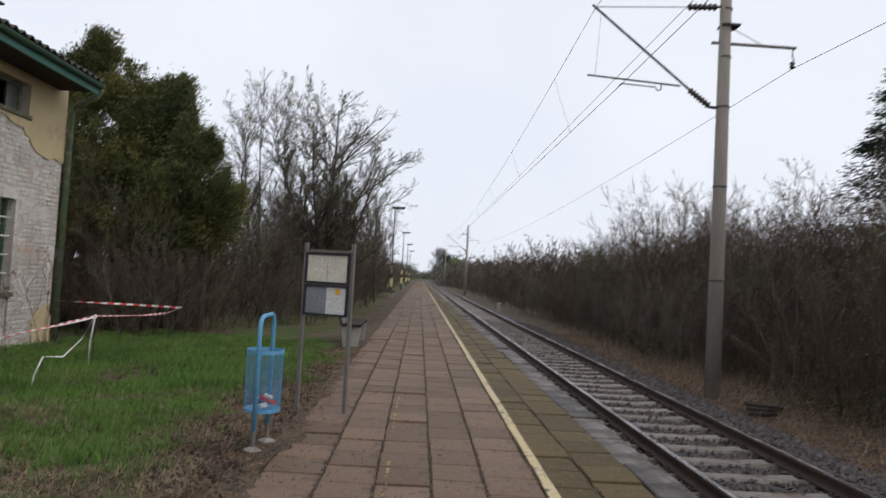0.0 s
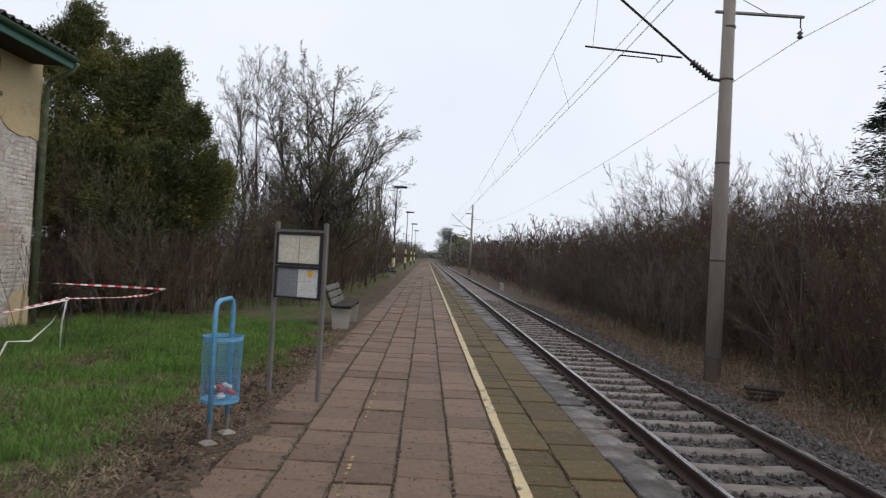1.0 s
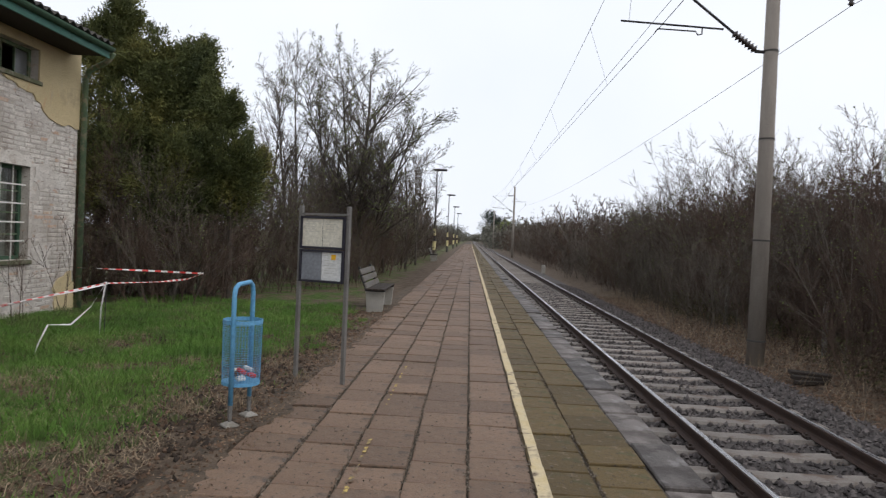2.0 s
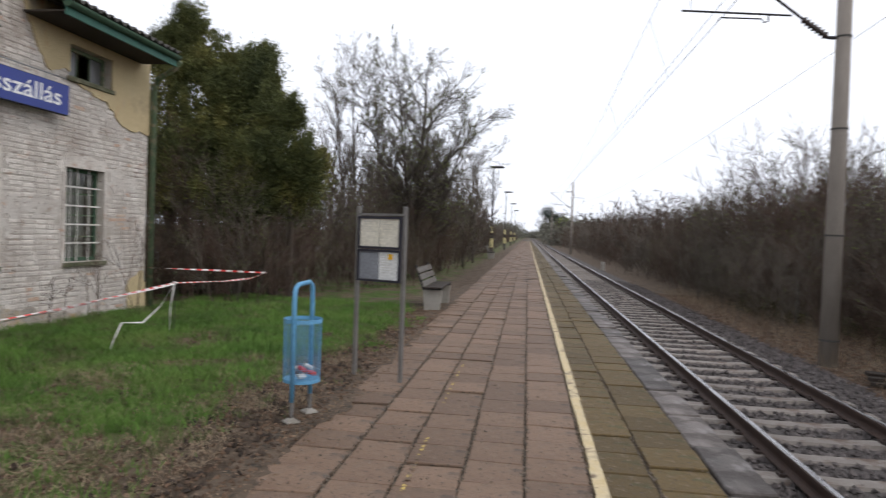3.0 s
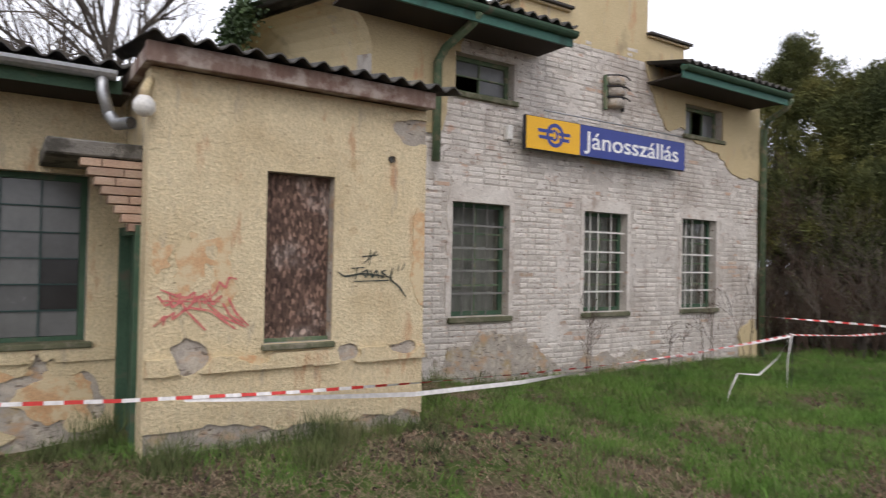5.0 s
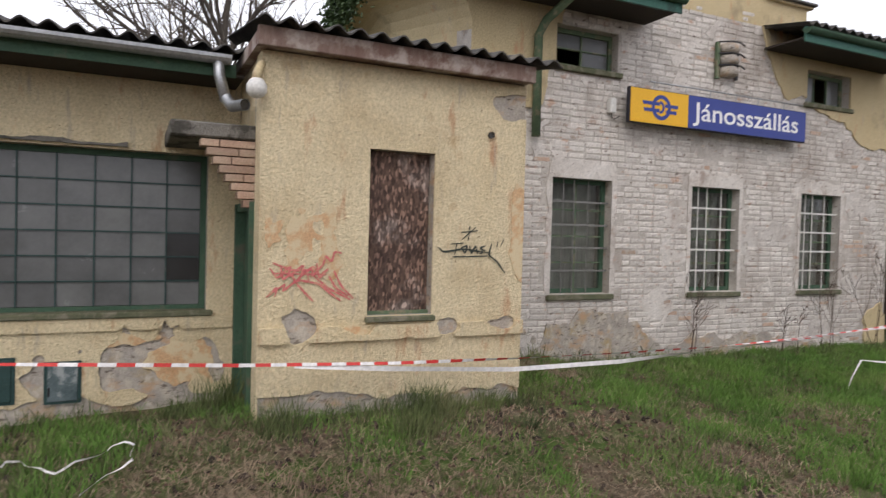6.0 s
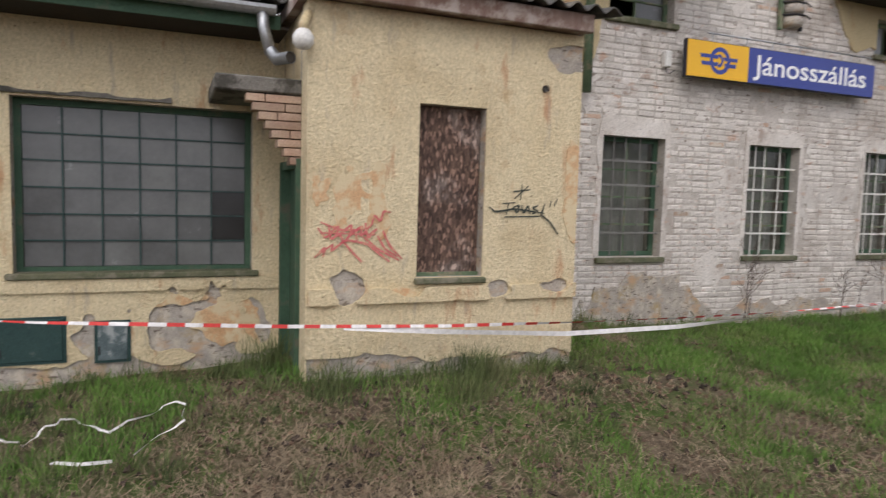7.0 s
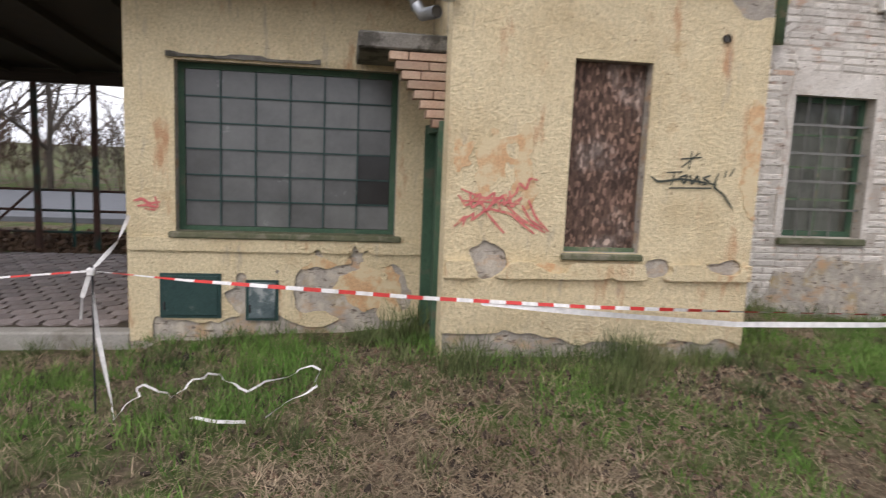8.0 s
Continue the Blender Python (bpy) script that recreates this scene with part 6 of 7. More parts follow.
# ---- trackside ----
km = thing("trackside_marker", 5.95, 49.0, -0.62, "small pale concrete trackside marker stone", "marker stone")
part("stone", Geo().box(-0.14, 0.14, -0.08, 0.08, -0.1, 0.62, c=0.04), "concrete", km)
for x, y in ((8.45, 21.2), (8.45, 15.6), (8.6, 12.2)):
    fp = thing("fence_post", x, y, -0.6, "short grey concrete fence post in the brambles", "fence post", "old fence posts")
    part("post", Geo().box(-0.045, 0.045, -0.045, 0.045, -0.2, 1.2, c=0.012), "slab_conc", fp)
pile = thing("old_sleeper_pieces", 6.55, 12.4, -0.66, "rotten brown timber pieces lying on the ballast", "timber")
for k in range(3):
    part("timber", Geo().box(-0.35, 0.35, -0.07, 0.07, 0, 0.07, pose(0.03 * k, 0.08 * k, 0.03 + 0.06 * k, 4 * k, 3, 25 - 14 * k), 0.01), "wood_dark", pile)


# ---- vegetation ----
def grow(out, rng, p, d, length, r, level, spec, up=0.25):
    """One branch with its side branches; spec per level: (count, length ratio, angle, segments)."""
    n = spec[level][3]
    pts, rs, q, dd = [p.copy()], [r], p.copy(), d.copy()
    for i in range(n):
        dd = (dd + Vector((rng.uniform(-1, 1), rng.uniform(-1, 1), rng.uniform(-1, 1))) * spec[level][4] + Vector((0, 0, up * 0.12))).normalized()
        q = q + dd * (length / n)
        pts.append(q.copy())
        rs.append(max(r * (1 - 0.75 * (i + 1) / n), 0.0016))
    out.append((pts, rs))
    if level + 1 < len(spec):
        for k in range(spec[level][0]):
            t = rng.uniform(spec[level][5], 1.0)
            i = min(int(t * n), n - 1)
            f = t * n - i
            base = pts[i].lerp(pts[i + 1], f)
            dr = (pts[i + 1] - pts[i]).normalized()
            side = dr.cross(Vector((rng.uniform(-1, 1), rng.uniform(-1, 1), rng.uniform(-1, 1)))).normalized()
            ang = spec[level][2] * rng.uniform(0.6, 1.3)
            nd = (dr * math.cos(ang) + side * math.sin(ang)).normalized()
            grow(out, rng, base, nd, length * spec[level][1] * rng.uniform(0.6, 1.2) * (1.15 - 0.5 * t), max(rs[i] * 0.62, 0.002), level + 1, spec, up)


def branches_mesh(name, out, mat, thick=1.0, minr=0.0):
    g = Geo()
    for pts, rs in out:
        g.tube(pts, [max(r * thick, minr) for r in rs], 3 if rs[0] < 0.03 else 7, cap=False)
    me = g.mesh(name)
    me.materials.append(M[mat])
    return me


def bud_mesh(name, out, rng, count, size, mat):
    """Small leaf buds along the finest twigs."""
    thin = [o for o in out if o[1][0] < 0.008]
    g = Geo()
    for k in range(count):
        pts, rs = thin[rng.randrange(len(thin))]
        i = rng.randrange(len(pts) - 1)
        c = pts[i].lerp(pts[i + 1], rng.random())
        a = Vector((rng.uniform(-1, 1), rng.uniform(-1, 1), rng.uniform(-0.3, 1))).normalized() * size * rng.uniform(0.6, 1.4)
        b = a.cross(Vector((rng.uniform(-1, 1), rng.uniform(-1, 1), rng.uniform(-1, 1)))).normalized() * size * 0.45
        g.add([c, c + a * 0.5 + b, c + a, c + a * 0.5 - b], [(0, 1, 2, 3)])
    me = g.mesh(name)
    me.materials.append(M[mat])
    return me


def shrub_variant(seed, h, spread, stems, mat, buds=0, minr=0.0027, spec=None):
    rng = random.Random(seed)
    out = []
    spec = spec or [(9, 0.46, 0.50, 5, 0.07, 0.10), (5, 0.52, 0.55, 3, 0.09, 0.1), (4, 0.46, 0.6, 2, 0.10, 0.1), (0, 0, 0, 1, 0.08, 0)]
    for k in range(stems):
        a = rng.uniform(0, 6.28)
        b = Vector((rng.uniform(-1, 1) * spread * 0.55, rng.uniform(-1, 1) * spread * 0.55, -0.1))
        lean = rng.uniform(0.05, 0.6)
        d = Vector((math.cos(a) * lean, math.sin(a) * lean, 1)).normalized()
        grow(out, rng, b, d, h * rng.uniform(0.46, 0.80), rng.uniform(0.011, 0.022) * h / 4, 0, spec, 0.15)
    stem = branches_mesh("stem", [o for o in out if o[1][0] >= 0.0095], mat, 1.0, minr)
    twig = branches_mesh("branchwork", [o for o in out if o[1][0] < 0.0095], mat, 1.0, minr)
    return stem, twig, (bud_mesh("leaves", out, rng, buds, 0.035, "bud") if buds else None)


SHRUBS = [shrub_variant(100 + k, 4.2, 1.9, 13, ("twig_brown", "twig_grey", "twig_brown")[k % 3], (300, 900, 0, 500)[k % 4]) for k in range(5)]
FAR_SHRUBS = [shrub_variant(130 + k, 4.2, 2.2, 11, ("twig_brown", "twig_grey")[k % 2], 200, 0.011, [(6, 0.46, 0.52, 3, 0.1, 0.12), (4, 0.52, 0.6, 2, 0.14, 0.1), (2, 0.5, 0.65, 1, 0.16, 0.1), (0, 0, 0, 1, 0.1, 0)]) for k in range(3)]
vrng = random.Random(77)


def shrub(x, y, s, k, label, sz=1.0):
    t = thing("shrub", x, y, gz(x, y) if abs(x) < 30 else -0.3, label, "shrub", "trackside shrubs")
    t.matrix_basis = pose(x, y, gz(x, y), 0, 0, vrng.uniform(0, 360)) @ Matrix.Diagonal((s, s, s * sz, 1))
    st, tw, lv = FAR_SHRUBS[k % 3] if abs(y) > 42 or x < -20 else SHRUBS[k % 5]
    part("stem", st, "twig_brown", t)
    part("branchwork", tw, "twig_brown", t)
    if lv:
        part("leaves", lv, "bud", t, "tiny fresh spring leaves")
    return t


B1 = "leafless brown thicket shrub beside the track"
B2 = "leafless grey-brown shrub with first green buds"
# right-hand thicket, three rows that run along the track
y = 6.5
while y < 250:
    f = 1.0 if y < 45 else 1.8
    for row, (x, s) in enumerate(((8.2, 0.68), (9.7, 1.08), (11.4, 1.38))):
        if y > 75 and row == 0:
            continue
        xx = x + vrng.uniform(-0.5, 0.5) + (0.6 if y < 11 else 0)
        ss = s * vrng.uniform(0.85, 1.15) * (1.0 + 0.10 * math.sin(y * 0.45 + row))
        shrub(xx, y + vrng.uniform(-0.5, 0.5), ss * (1.15 if y > 60 else 1.0), vrng.randrange(5), B1 if vrng.random() < 0.6 else B2)
    y += 1.55 * f if y < 45 else 3.4 if y < 120 else 8
for k in range(16):
    shrub(vrng.uniform(14, 19), vrng.uniform(18, 45), vrng.uniform(1.3, 1.6), vrng.randrange(5), B2)
# left-hand thicket behind the grass and along the platform
for k in range(62):
    yy = 15.6 + 1.35 * k if k < 46 else 78 + 9 * (k - 46)
    edge = -2.9 - 1.6 * (1 - step(15, 24, yy)) - 0.7 * step(28, 40, yy)
    for row in range(3 if yy < 24 else 2):
        shrub(edge - 0.5 - 1.5 * row + vrng.uniform(-0.5, 0.3), yy + vrng.uniform(-0.6, 0.6), ((0.55, 0.95, 1.15)[row] if yy < 26 else (0.85, 1.4, 1.6)[row] * (1 - 0.2 * step(45, 80, yy))) * vrng.uniform(0.85, 1.15), (1, 3, 0, 1)[vrng.randrange(4)], B2)
for k in range(12):
    shrub(-5.2 - 0.55 * k + vrng.uniform(-0.3, 0.3), 14.9 + vrng.uniform(-0.4, 0.5), vrng.uniform(0.45, 0.62), k, B1)
for k in range(26):
    shrub(vrng.uniform(-31, -25), -30 + 1.7 * k + vrng.uniform(-1, 1), vrng.uniform(0.8, 1.3), vrng.randrange(5), B2)


def tree(name, x, y, seed, h, spec, r, lean, mat, label, buds=0, minr=0.004, rise=0.35, limbs=0):
    rng = random.Random(seed)
    out = []
    grow(out, rng, Vector((0, 0, -0.2)), Vector((lean[0], lean[1], 1)).normalized(), h, r, 0, spec, rise)
    for k in range(limbs):
        a = 6.28 * k / limbs + rng.uniform(-0.3, 0.3)
        grow(out, rng, Vector((0.05 * math.cos(a), 0.05 * math.sin(a), 0.4 + 0.3 * k)), Vector((0.42 * math.cos(a), 0.42 * math.sin(a), 1)).normalized(), h * rng.uniform(0.66, 0.8), r * 0.7, 0, spec, rise)
    t = thing(name, x, y, gz(x, y), label, "tree")
    part("trunk", branches_mesh("trunk", [o for o in out if o[1][0] >= 0.02], "bark"), "bark", t)
    part("crown", branches_mesh("crown", [o for o in out if o[1][0] < 0.02], mat, 1.0, minr), mat, t)
    if buds:
        part("leaves", bud_mesh("leaves", out, rng, buds, 0.05, "bud"), "bud", t, "scattered pale green opening buds")
    return t


BIGSPEC = [(22, 0.42, 0.78, 8, 0.04, 0.16), (10, 0.42, 0.58, 6, 0.09, 0.12), (6, 0.42, 0.62, 4, 0.11, 0.12), (4, 0.5, 0.65, 2, 0.12, 0.1), (0, 0, 0, 2, 0.1, 0)]
tree("bare_tree", -3.75, 25.5, 5, 8.1, BIGSPEC, 0.11, (0.02, 0.0), "twig_dark", "broad leafless tree with first pale green buds", 8000, 0.0030, 0.2, 4)
THIN = [(16, 0.36, 0.42, 8, 0.05, 0.25), (7, 0.42, 0.5, 4, 0.12, 0.15), (4, 0.5, 0.6, 2, 0.2, 0.1), (0, 0, 0, 2, 0.2, 0)]
for k, (x, y, h) in enumerate(((-6.9, 27, 7.6), (-8.0, 28.5, 7.4), (-7.4, 30, 8.2), (-5.7, 29, 7.6), (-9.2, 27, 6.8), (-2.7, 34, 6.2), (-3.0, 44, 6.6), (-3.6, 58, 7.4), (-3.6, 75, 8.0), (-3.2, 29.5, 6.4), (-2.6, 39, 5.6))):
    tree("bare_tree", x, y, 40 + k, h, THIN, 0.07, (0.03 * (k % 3 - 1), 0), "twig_grey", "slender leafless poplar in the thicket", 0, 0.006)
for k, (x, y, sc) in enumerate(((10.4, 23.2, 1.62), (10.6, 26.6, 1.7), (11.6, 17.4, 1.35), (11.0, 30.5, 1.6), (12.2, 14.4, 1.2), (11.0, 38, 1.55), (11.0, 62, 1.8), (10.4, 20.4, 1.4), (12.4, 11.8, 1.05), (12.6, 9.8, 1.0), (10.2, 24.8, 1.5), (11.4, 21.8, 1.5), (11.2, 19.0, 1.35), (11.8, 15.8, 1.25), (10.6, 34, 1.45), (12.0, 13.2, 1.15), (10.8, 28.4, 1.6), (11.2, 46, 1.4))):
    shrub(x, y, sc, k, "tall domed leafless shrub above the thicket")
tree("bare_tree", -15.8, 2.6, 91, 9.5, [(20, 0.55, 0.8, 7, 0.07, 0.25), (9, 0.5, 0.65, 5, 0.15, 0.1), (5, 0.5, 0.7, 3, 0.2, 0.1), (3, 0.5, 0.7, 2, 0.2, 0.1), (0, 0, 0, 1, 0.2, 0)], 0.16, (0, 0), "twig_grey", "leafless tree behind the station roof", 0, 0.005)
for k, (x, y, h) in enumerate(((-26, -9.5, 9), (-29, -13.5, 8.5), (-25.5, -17, 8), (-33, -6, 9))):
    tree("bare_tree", x, y, 95 + k, h, [(20, 0.55, 0.8, 7, 0.08, 0.15), (8, 0.5, 0.65, 4, 0.15, 0.1), (5, 0.5, 0.7, 2, 0.2, 0.1), (0, 0, 0, 1, 0.2, 0)], 0.13, (0, 0), "twig_grey", "leafless roadside tree behind the shelter", 900, 0.008)


def sprays(name, C, D, L, W, mat, parent):
    """Flat foliage sprays: centre roots C, directions D, lengths L, widths W."""
    n = len(C)
    rng = np.random.RandomState(n)
    s = np.cross(D, rng.normal(size=(n, 3)))
    s /= np.linalg.norm(s, axis=1)[:, None] + 1e-9
    v = np.stack([C, C + D * (L * 0.5)[:, None] + s * W[:, None], C + D * L[:, None], C + D * (L * 0.5)[:, None] - s * W[:, None]], 1).reshape(-1, 3)
    me = bpy.data.meshes.new(name)
    me.from_pydata(v.tolist(), [], (np.arange(n)[:, None] * 4 + np.arange(4)[None]).tolist())
    me.materials.append(M[mat])
    ob = new(name, me)
    ob.parent = parent
    return tagged(ob, kind="stuff")


ever = thing("evergreen_tree", -7.2, 16.6, 0.0, "dense dark evergreen thuja beside the station house", "tree")
LOBES = [(-8.75, 17.0, 3.9, 0.95, 1.1, 1.85), (-7.45, 16.9, 3.7, 0.9, 1.1, 1.65), (-6.5, 16.7, 3.5, 0.8, 1.0, 1.5), (-5.75, 16.4, 3.0, 0.80, 1.0, 1.45), (-5.2, 16.2, 2.7, 0.62, 0.8, 0.9),
         (-6.3, 15.7, 2.6, 1.05, 0.8, 1.05), (-7.7, 15.8, 2.8, 1.1, 0.9, 1.3), (-9.9, 17.0, 3.5, 1.0, 1.1, 1.8), (-9.2, 15.9, 2.7, 0.95, 0.8, 1.2), (-8.42, 16.9, 6.25, 0.34, 0.45, 0.75), (-8.85, 16.9, 5.9, 0.30, 0.4, 0.6),
         (-7.55, 16.8, 5.55, 0.36, 0.5, 0.55), (-6.36, 16.8, 5.65, 0.20, 0.3, 0.26), (-6.45, 16.8, 5.0, 0.26, 0.3, 0.5), (-7.05, 16.6, 4.85, 0.38, 0.5, 0.6), (-5.65, 16.4, 4.35, 0.34, 0.4, 0.38)]
er = np.random.RandomState(12)
Cs, Ds = [], []
for lx, ly, lz, rx, ry, rz in LOBES:
    boughs = er.normal(size=(int(9 + 7 * rx * rz), 3))
    boughs /= np.linalg.norm(boughs, axis=1)[:, None]
    reach = er.uniform(0.80, 1.14, len(boughs))
    for k in range(int(66 * (rx * rz + 0.6) ** 0.7)):
        q = er.randint(len(boughs))
        u = boughs[q] + er.normal(size=3) * 0.17
        u /= np.linalg.norm(u)
        sc = er.uniform(0.74, 1.02) * reach[q]
        cc = np.array([lx + 7.2 + u[0] * rx * sc, ly - 16.6 + u[1] * ry * sc, lz + u[2] * rz * sc])
        if cc[2] < 1.1:
            continue
        axis = u * np.array([0.8, 0.8, 0.35]) + np.array([0, 0, 0.75]) + er.normal(size=3) * 0.28
        axis /= np.linalg.norm(axis)
        ln, m = er.uniform(0.22, 0.55), 190
        t = er.uniform(0, 1, m) ** 0.8
        fat = er.uniform(0.10, 0.19)
        Cs.append(cc + axis[None] * (ln * t)[:, None] + er.normal(size=(m, 3)) * (fat * (1.1 - 0.8 * t))[:, None])
        dirs = axis[None] * 1.0 + u[None] * 0.3 + er.normal(size=(m, 3)) * 0.5
        Ds.append(dirs / np.linalg.norm(dirs, axis=1)[:, None])
for lx, ly, lz, rx, ry, rz in LOBES:
    for k in range(70):
        u = er.normal(size=3)
        u /= np.linalg.norm(u)
        sc = er.uniform(0.2, 0.75)
        cc = np.array([lx + 7.2 + u[0] * rx * sc, ly - 16.6 + u[1] * ry * sc, max(lz + u[2] * rz * sc, 1.0)])
        m = 90
        off = er.normal(size=(m, 3)) * 0.22
        dirs = u[None] * 0.5 + np.array([0, 0, 0.7]) + er.normal(size=(m, 3)) * 0.6
        Cs.append(cc + off)
        Ds.append(dirs / np.linalg.norm(dirs, axis=1)[:, None])
Cs, Ds = np.concatenate(Cs), np.concatenate(Ds)
sprays("crown", Cs, Ds, er.uniform(0.05, 0.13, len(Cs)), er.uniform(0.007, 0.016, len(Cs)), "evergreen", ever)
inner = Geo()
for lx, ly, lz, rx, ry, rz in LOBES:
    inner.tube([(lx + 7.2, ly - 16.6, -0.1), (lx + 7.2, ly - 16.6, lz), (lx + 7.2, ly - 16.6, lz + rz * 0.8)], [0.09, 0.06, 0.02], 7)
part("trunk", inner, "bark", ever)
twout = []
trg = random.Random(3)
for k in range(150):
    a = Vector((trg.uniform(-3.2, 2.2), trg.uniform(-1.4, 0.6), trg.uniform(0.0, 1.6)))
    grow(twout, trg, a, Vector((trg.uniform(-1, 1), trg.uniform(-1, 0.3), trg.uniform(-0.2, 0.9))).normalized(), trg.uniform(0.5, 1.3), 0.010, 0, [(4, 0.5, 0.8, 3, 0.25, 0.1), (3, 0.5, 0.8, 2, 0.25, 0.1), (0, 0, 0, 1, 0.2, 0)])
part("deadwood", branches_mesh("deadwood", twout, "twig_brown", 1, 0.004), "twig_brown", ever, "bare dead twigs under the crown")

spruce = thing("spruce_tree", 18.0, 23.6, 0.0, "dark spruce with drooping boughs behind the thicket", "tree")
part("trunk", Geo().tube([(0, 0, -0.5), (0, 0, 12)], [0.2, 0.03], 8), "bark", spruce)
Cs, Ds = [], []
for k in range(210):
    z = er.uniform(1.5, 11.6)
    a = er.uniform(0, 6.28)
    R_ = 0.42 * (12.2 - z) * er.uniform(0.75, 1.08) + 0.15
    m = 190
    t = er.uniform(0.1, 1, m)
    drop = -0.22 * t * R_ + 0.12 * t ** 2 * R_
    base = np.stack([np.cos(a) * t * R_, np.sin(a) * t * R_, z + drop], 1) + er.normal(size=(m, 3)) * np.array([0.13, 0.13, 0.12])
    d = np.stack([np.cos(a) + er.normal(size=m) * 0.6, np.sin(a) + er.normal(size=m) * 0.6, er.normal(size=m) * 0.3 - 0.15], 1)
    Cs.append(base)
    Ds.append(d / np.linalg.norm(d, axis=1)[:, None])
Cs, Ds = np.concatenate(Cs), np.concatenate(Ds)
sprays("needlework", Cs, Ds, er.uniform(0.14, 0.30, len(Cs)), er.uniform(0.016, 0.036, len(Cs)), "spruce", spruce)
copy_thing(spruce, pose(18.6, 175, -0.5, 0, 0, 40) @ Matrix.Diagonal((0.62, 0.62, 0.62, 1)))

# dark and fresh-leaved trees where the line fades out
def far_tree(x, y, h, w, mat, label, seed):
    """A tall crown of many ragged clumps on a tapered trunk."""
    r_ = np.random.RandomState(seed)
    t = thing("far_tree", x, y, -0.4, label, "tree")
    part("trunk", Geo().tube([(0, 0, -0.3), (0, 0, h * 0.5), (0.1, 0, h * 0.9)], [0.25, 0.18, 0.04], 7), "bark", t)
    C_, D_ = [], []
    for _ in range(60):
        u = r_.normal(size=3)
        u /= np.linalg.norm(u)
        c_ = np.array([u[0] * w, u[1] * w, h * 0.58 + u[2] * h * 0.40]) * np.array([r_.uniform(0.5, 1), r_.uniform(0.5, 1), 1])
        C_.append(c_ + r_.normal(size=(70, 3)) * w * 0.17)
        d_ = r_.normal(size=(70, 3))
        D_.append(d_ / np.linalg.norm(d_, axis=1)[:, None])
    C_, D_ = np.concatenate(C_), np.concatenate(D_)
    sprays("crown", C_, D_, r_.uniform(0.35, 0.9, len(C_)), r_.uniform(0.06, 0.18, len(C_)), mat, t)


far_tree(8.6, 300, 15.5, 3.8, "spruce", "tall dark pine far down the line", 501)
far_tree(13.6, 305, 13.0, 3.4, "spruce", "dark pine far down the line", 502)
far_tree(10.6, 190, 7.6, 2.0, "bud", "fresh yellow-green willow far down the line", 503)
far_tree(12.6, 200, 6.6, 2.2, "hazed_far_wood", "leafless tree far down the line, paled by haze in its colour", 504)

br_ = np.random.RandomState(600)
bx, by = br_.uniform(7.3, 10.2, 26000), br_.uniform(5.5, 30, 26000)
keep_ = np.array([noise.noise((a * 0.6, b * 0.45, 601)) + 0.35 * noise.noise((a * 2, b * 2, 602)) + 0.10 * (a - 8.2) > 0.02 for a, b in zip(bx, by)])
bx, by = bx[keep_], by[keep_]
hump = np.array([0.25 + 0.75 * max(0.0, noise.noise((a * 0.9, b * 0.9, 603)) + 0.4) for a, b in zip(bx, by)])
bc = np.stack([bx, by, -0.56 + hump * br_.uniform(0.0, 1.0, len(bx))], 1)
bd = br_.normal(size=(len(bx), 3)) + np.array([0, 0, 0.4])
bd /= np.linalg.norm(bd, axis=1)[:, None]
bramble = tagged(new("brambles"), "low green-brown brambles under the trackside thicket", "brambles")
sprays("leaves", bc, bd, br_.uniform(0.03, 0.075, len(bx)), br_.uniform(0.010, 0.024, len(bx)), "bramble", bramble)
ic = np.array([-10.35, 3.84, 5.36]) + br_.normal(size=(2600, 3)) * np.array([0.45, 0.05, 0.20])
idr = br_.normal(size=(2600, 3)) + np.array([0.3, -0.7, 0.2])
idr /= np.linalg.norm(idr, axis=1)[:, None]
ivy = tagged(new("ivy"), "dark green ivy climbing over the roof verge", "ivy")
sprays("leaves", ic, idr, br_.uniform(0.05, 0.10, 2600), br_.uniform(0.02, 0.04, 2600), "ivy_leaf", ivy)

# far end of the line: woods as clumps of small leaves, haze in their colour
hz = []
for k in range(260):
    side = er.randint(2)
    yy = er.uniform(130, 420)
    x0 = er.uniform(9, 40) if side else er.uniform(-45, -5)
    hz.append((x0, yy, er.uniform(1.0, 5.5)))
for k in range(90):
    hz.append((er.uniform(-14, -3.5) if k % 2 else er.uniform(7, 20), er.uniform(260, 420), er.uniform(0.5, 6.5)))
for k in range(60):
    hz.append((er.uniform(6.5, 15), er.uniform(165, 230), er.uniform(0.5, 4.5)))
C, D = [], []
for x, yy, z in hz:
    m = 130
    C.append(np.array([x, yy, z]) + er.normal(size=(m, 3)) * np.array([1.6, 1.6, 1.2]))
    d = er.normal(size=(m, 3))
    D.append(d / np.linalg.norm(d, axis=1)[:, None])
C, D = np.concatenate(C), np.concatenate(D)
C[:, 2] = np.maximum(C[:, 2], -0.4)
C2 = np.stack([er.uniform(-60, 60, 6000), er.uniform(712, 745, 6000), er.uniform(-0.5, 8.5, 6000) * er.uniform(0.5, 1, 6000)], 1)
D2 = er.normal(size=(6000, 3))
D2 /= np.linalg.norm(D2, axis=1)[:, None]
fw = new("far_woods")
tagged(fw, "distant woods along the railway, haze put into the leaf colour", "woods")
sprays("foliage", C, D, er.uniform(0.4, 1.1, len(C)), er.uniform(0.06, 0.2, len(C)), "hazed_far_wood", fw)
sprays("foliage", C2, D2, er.uniform(1.2, 3.0, 6000), er.uniform(0.25, 0.7, 6000), "hazed_far_wood", fw)

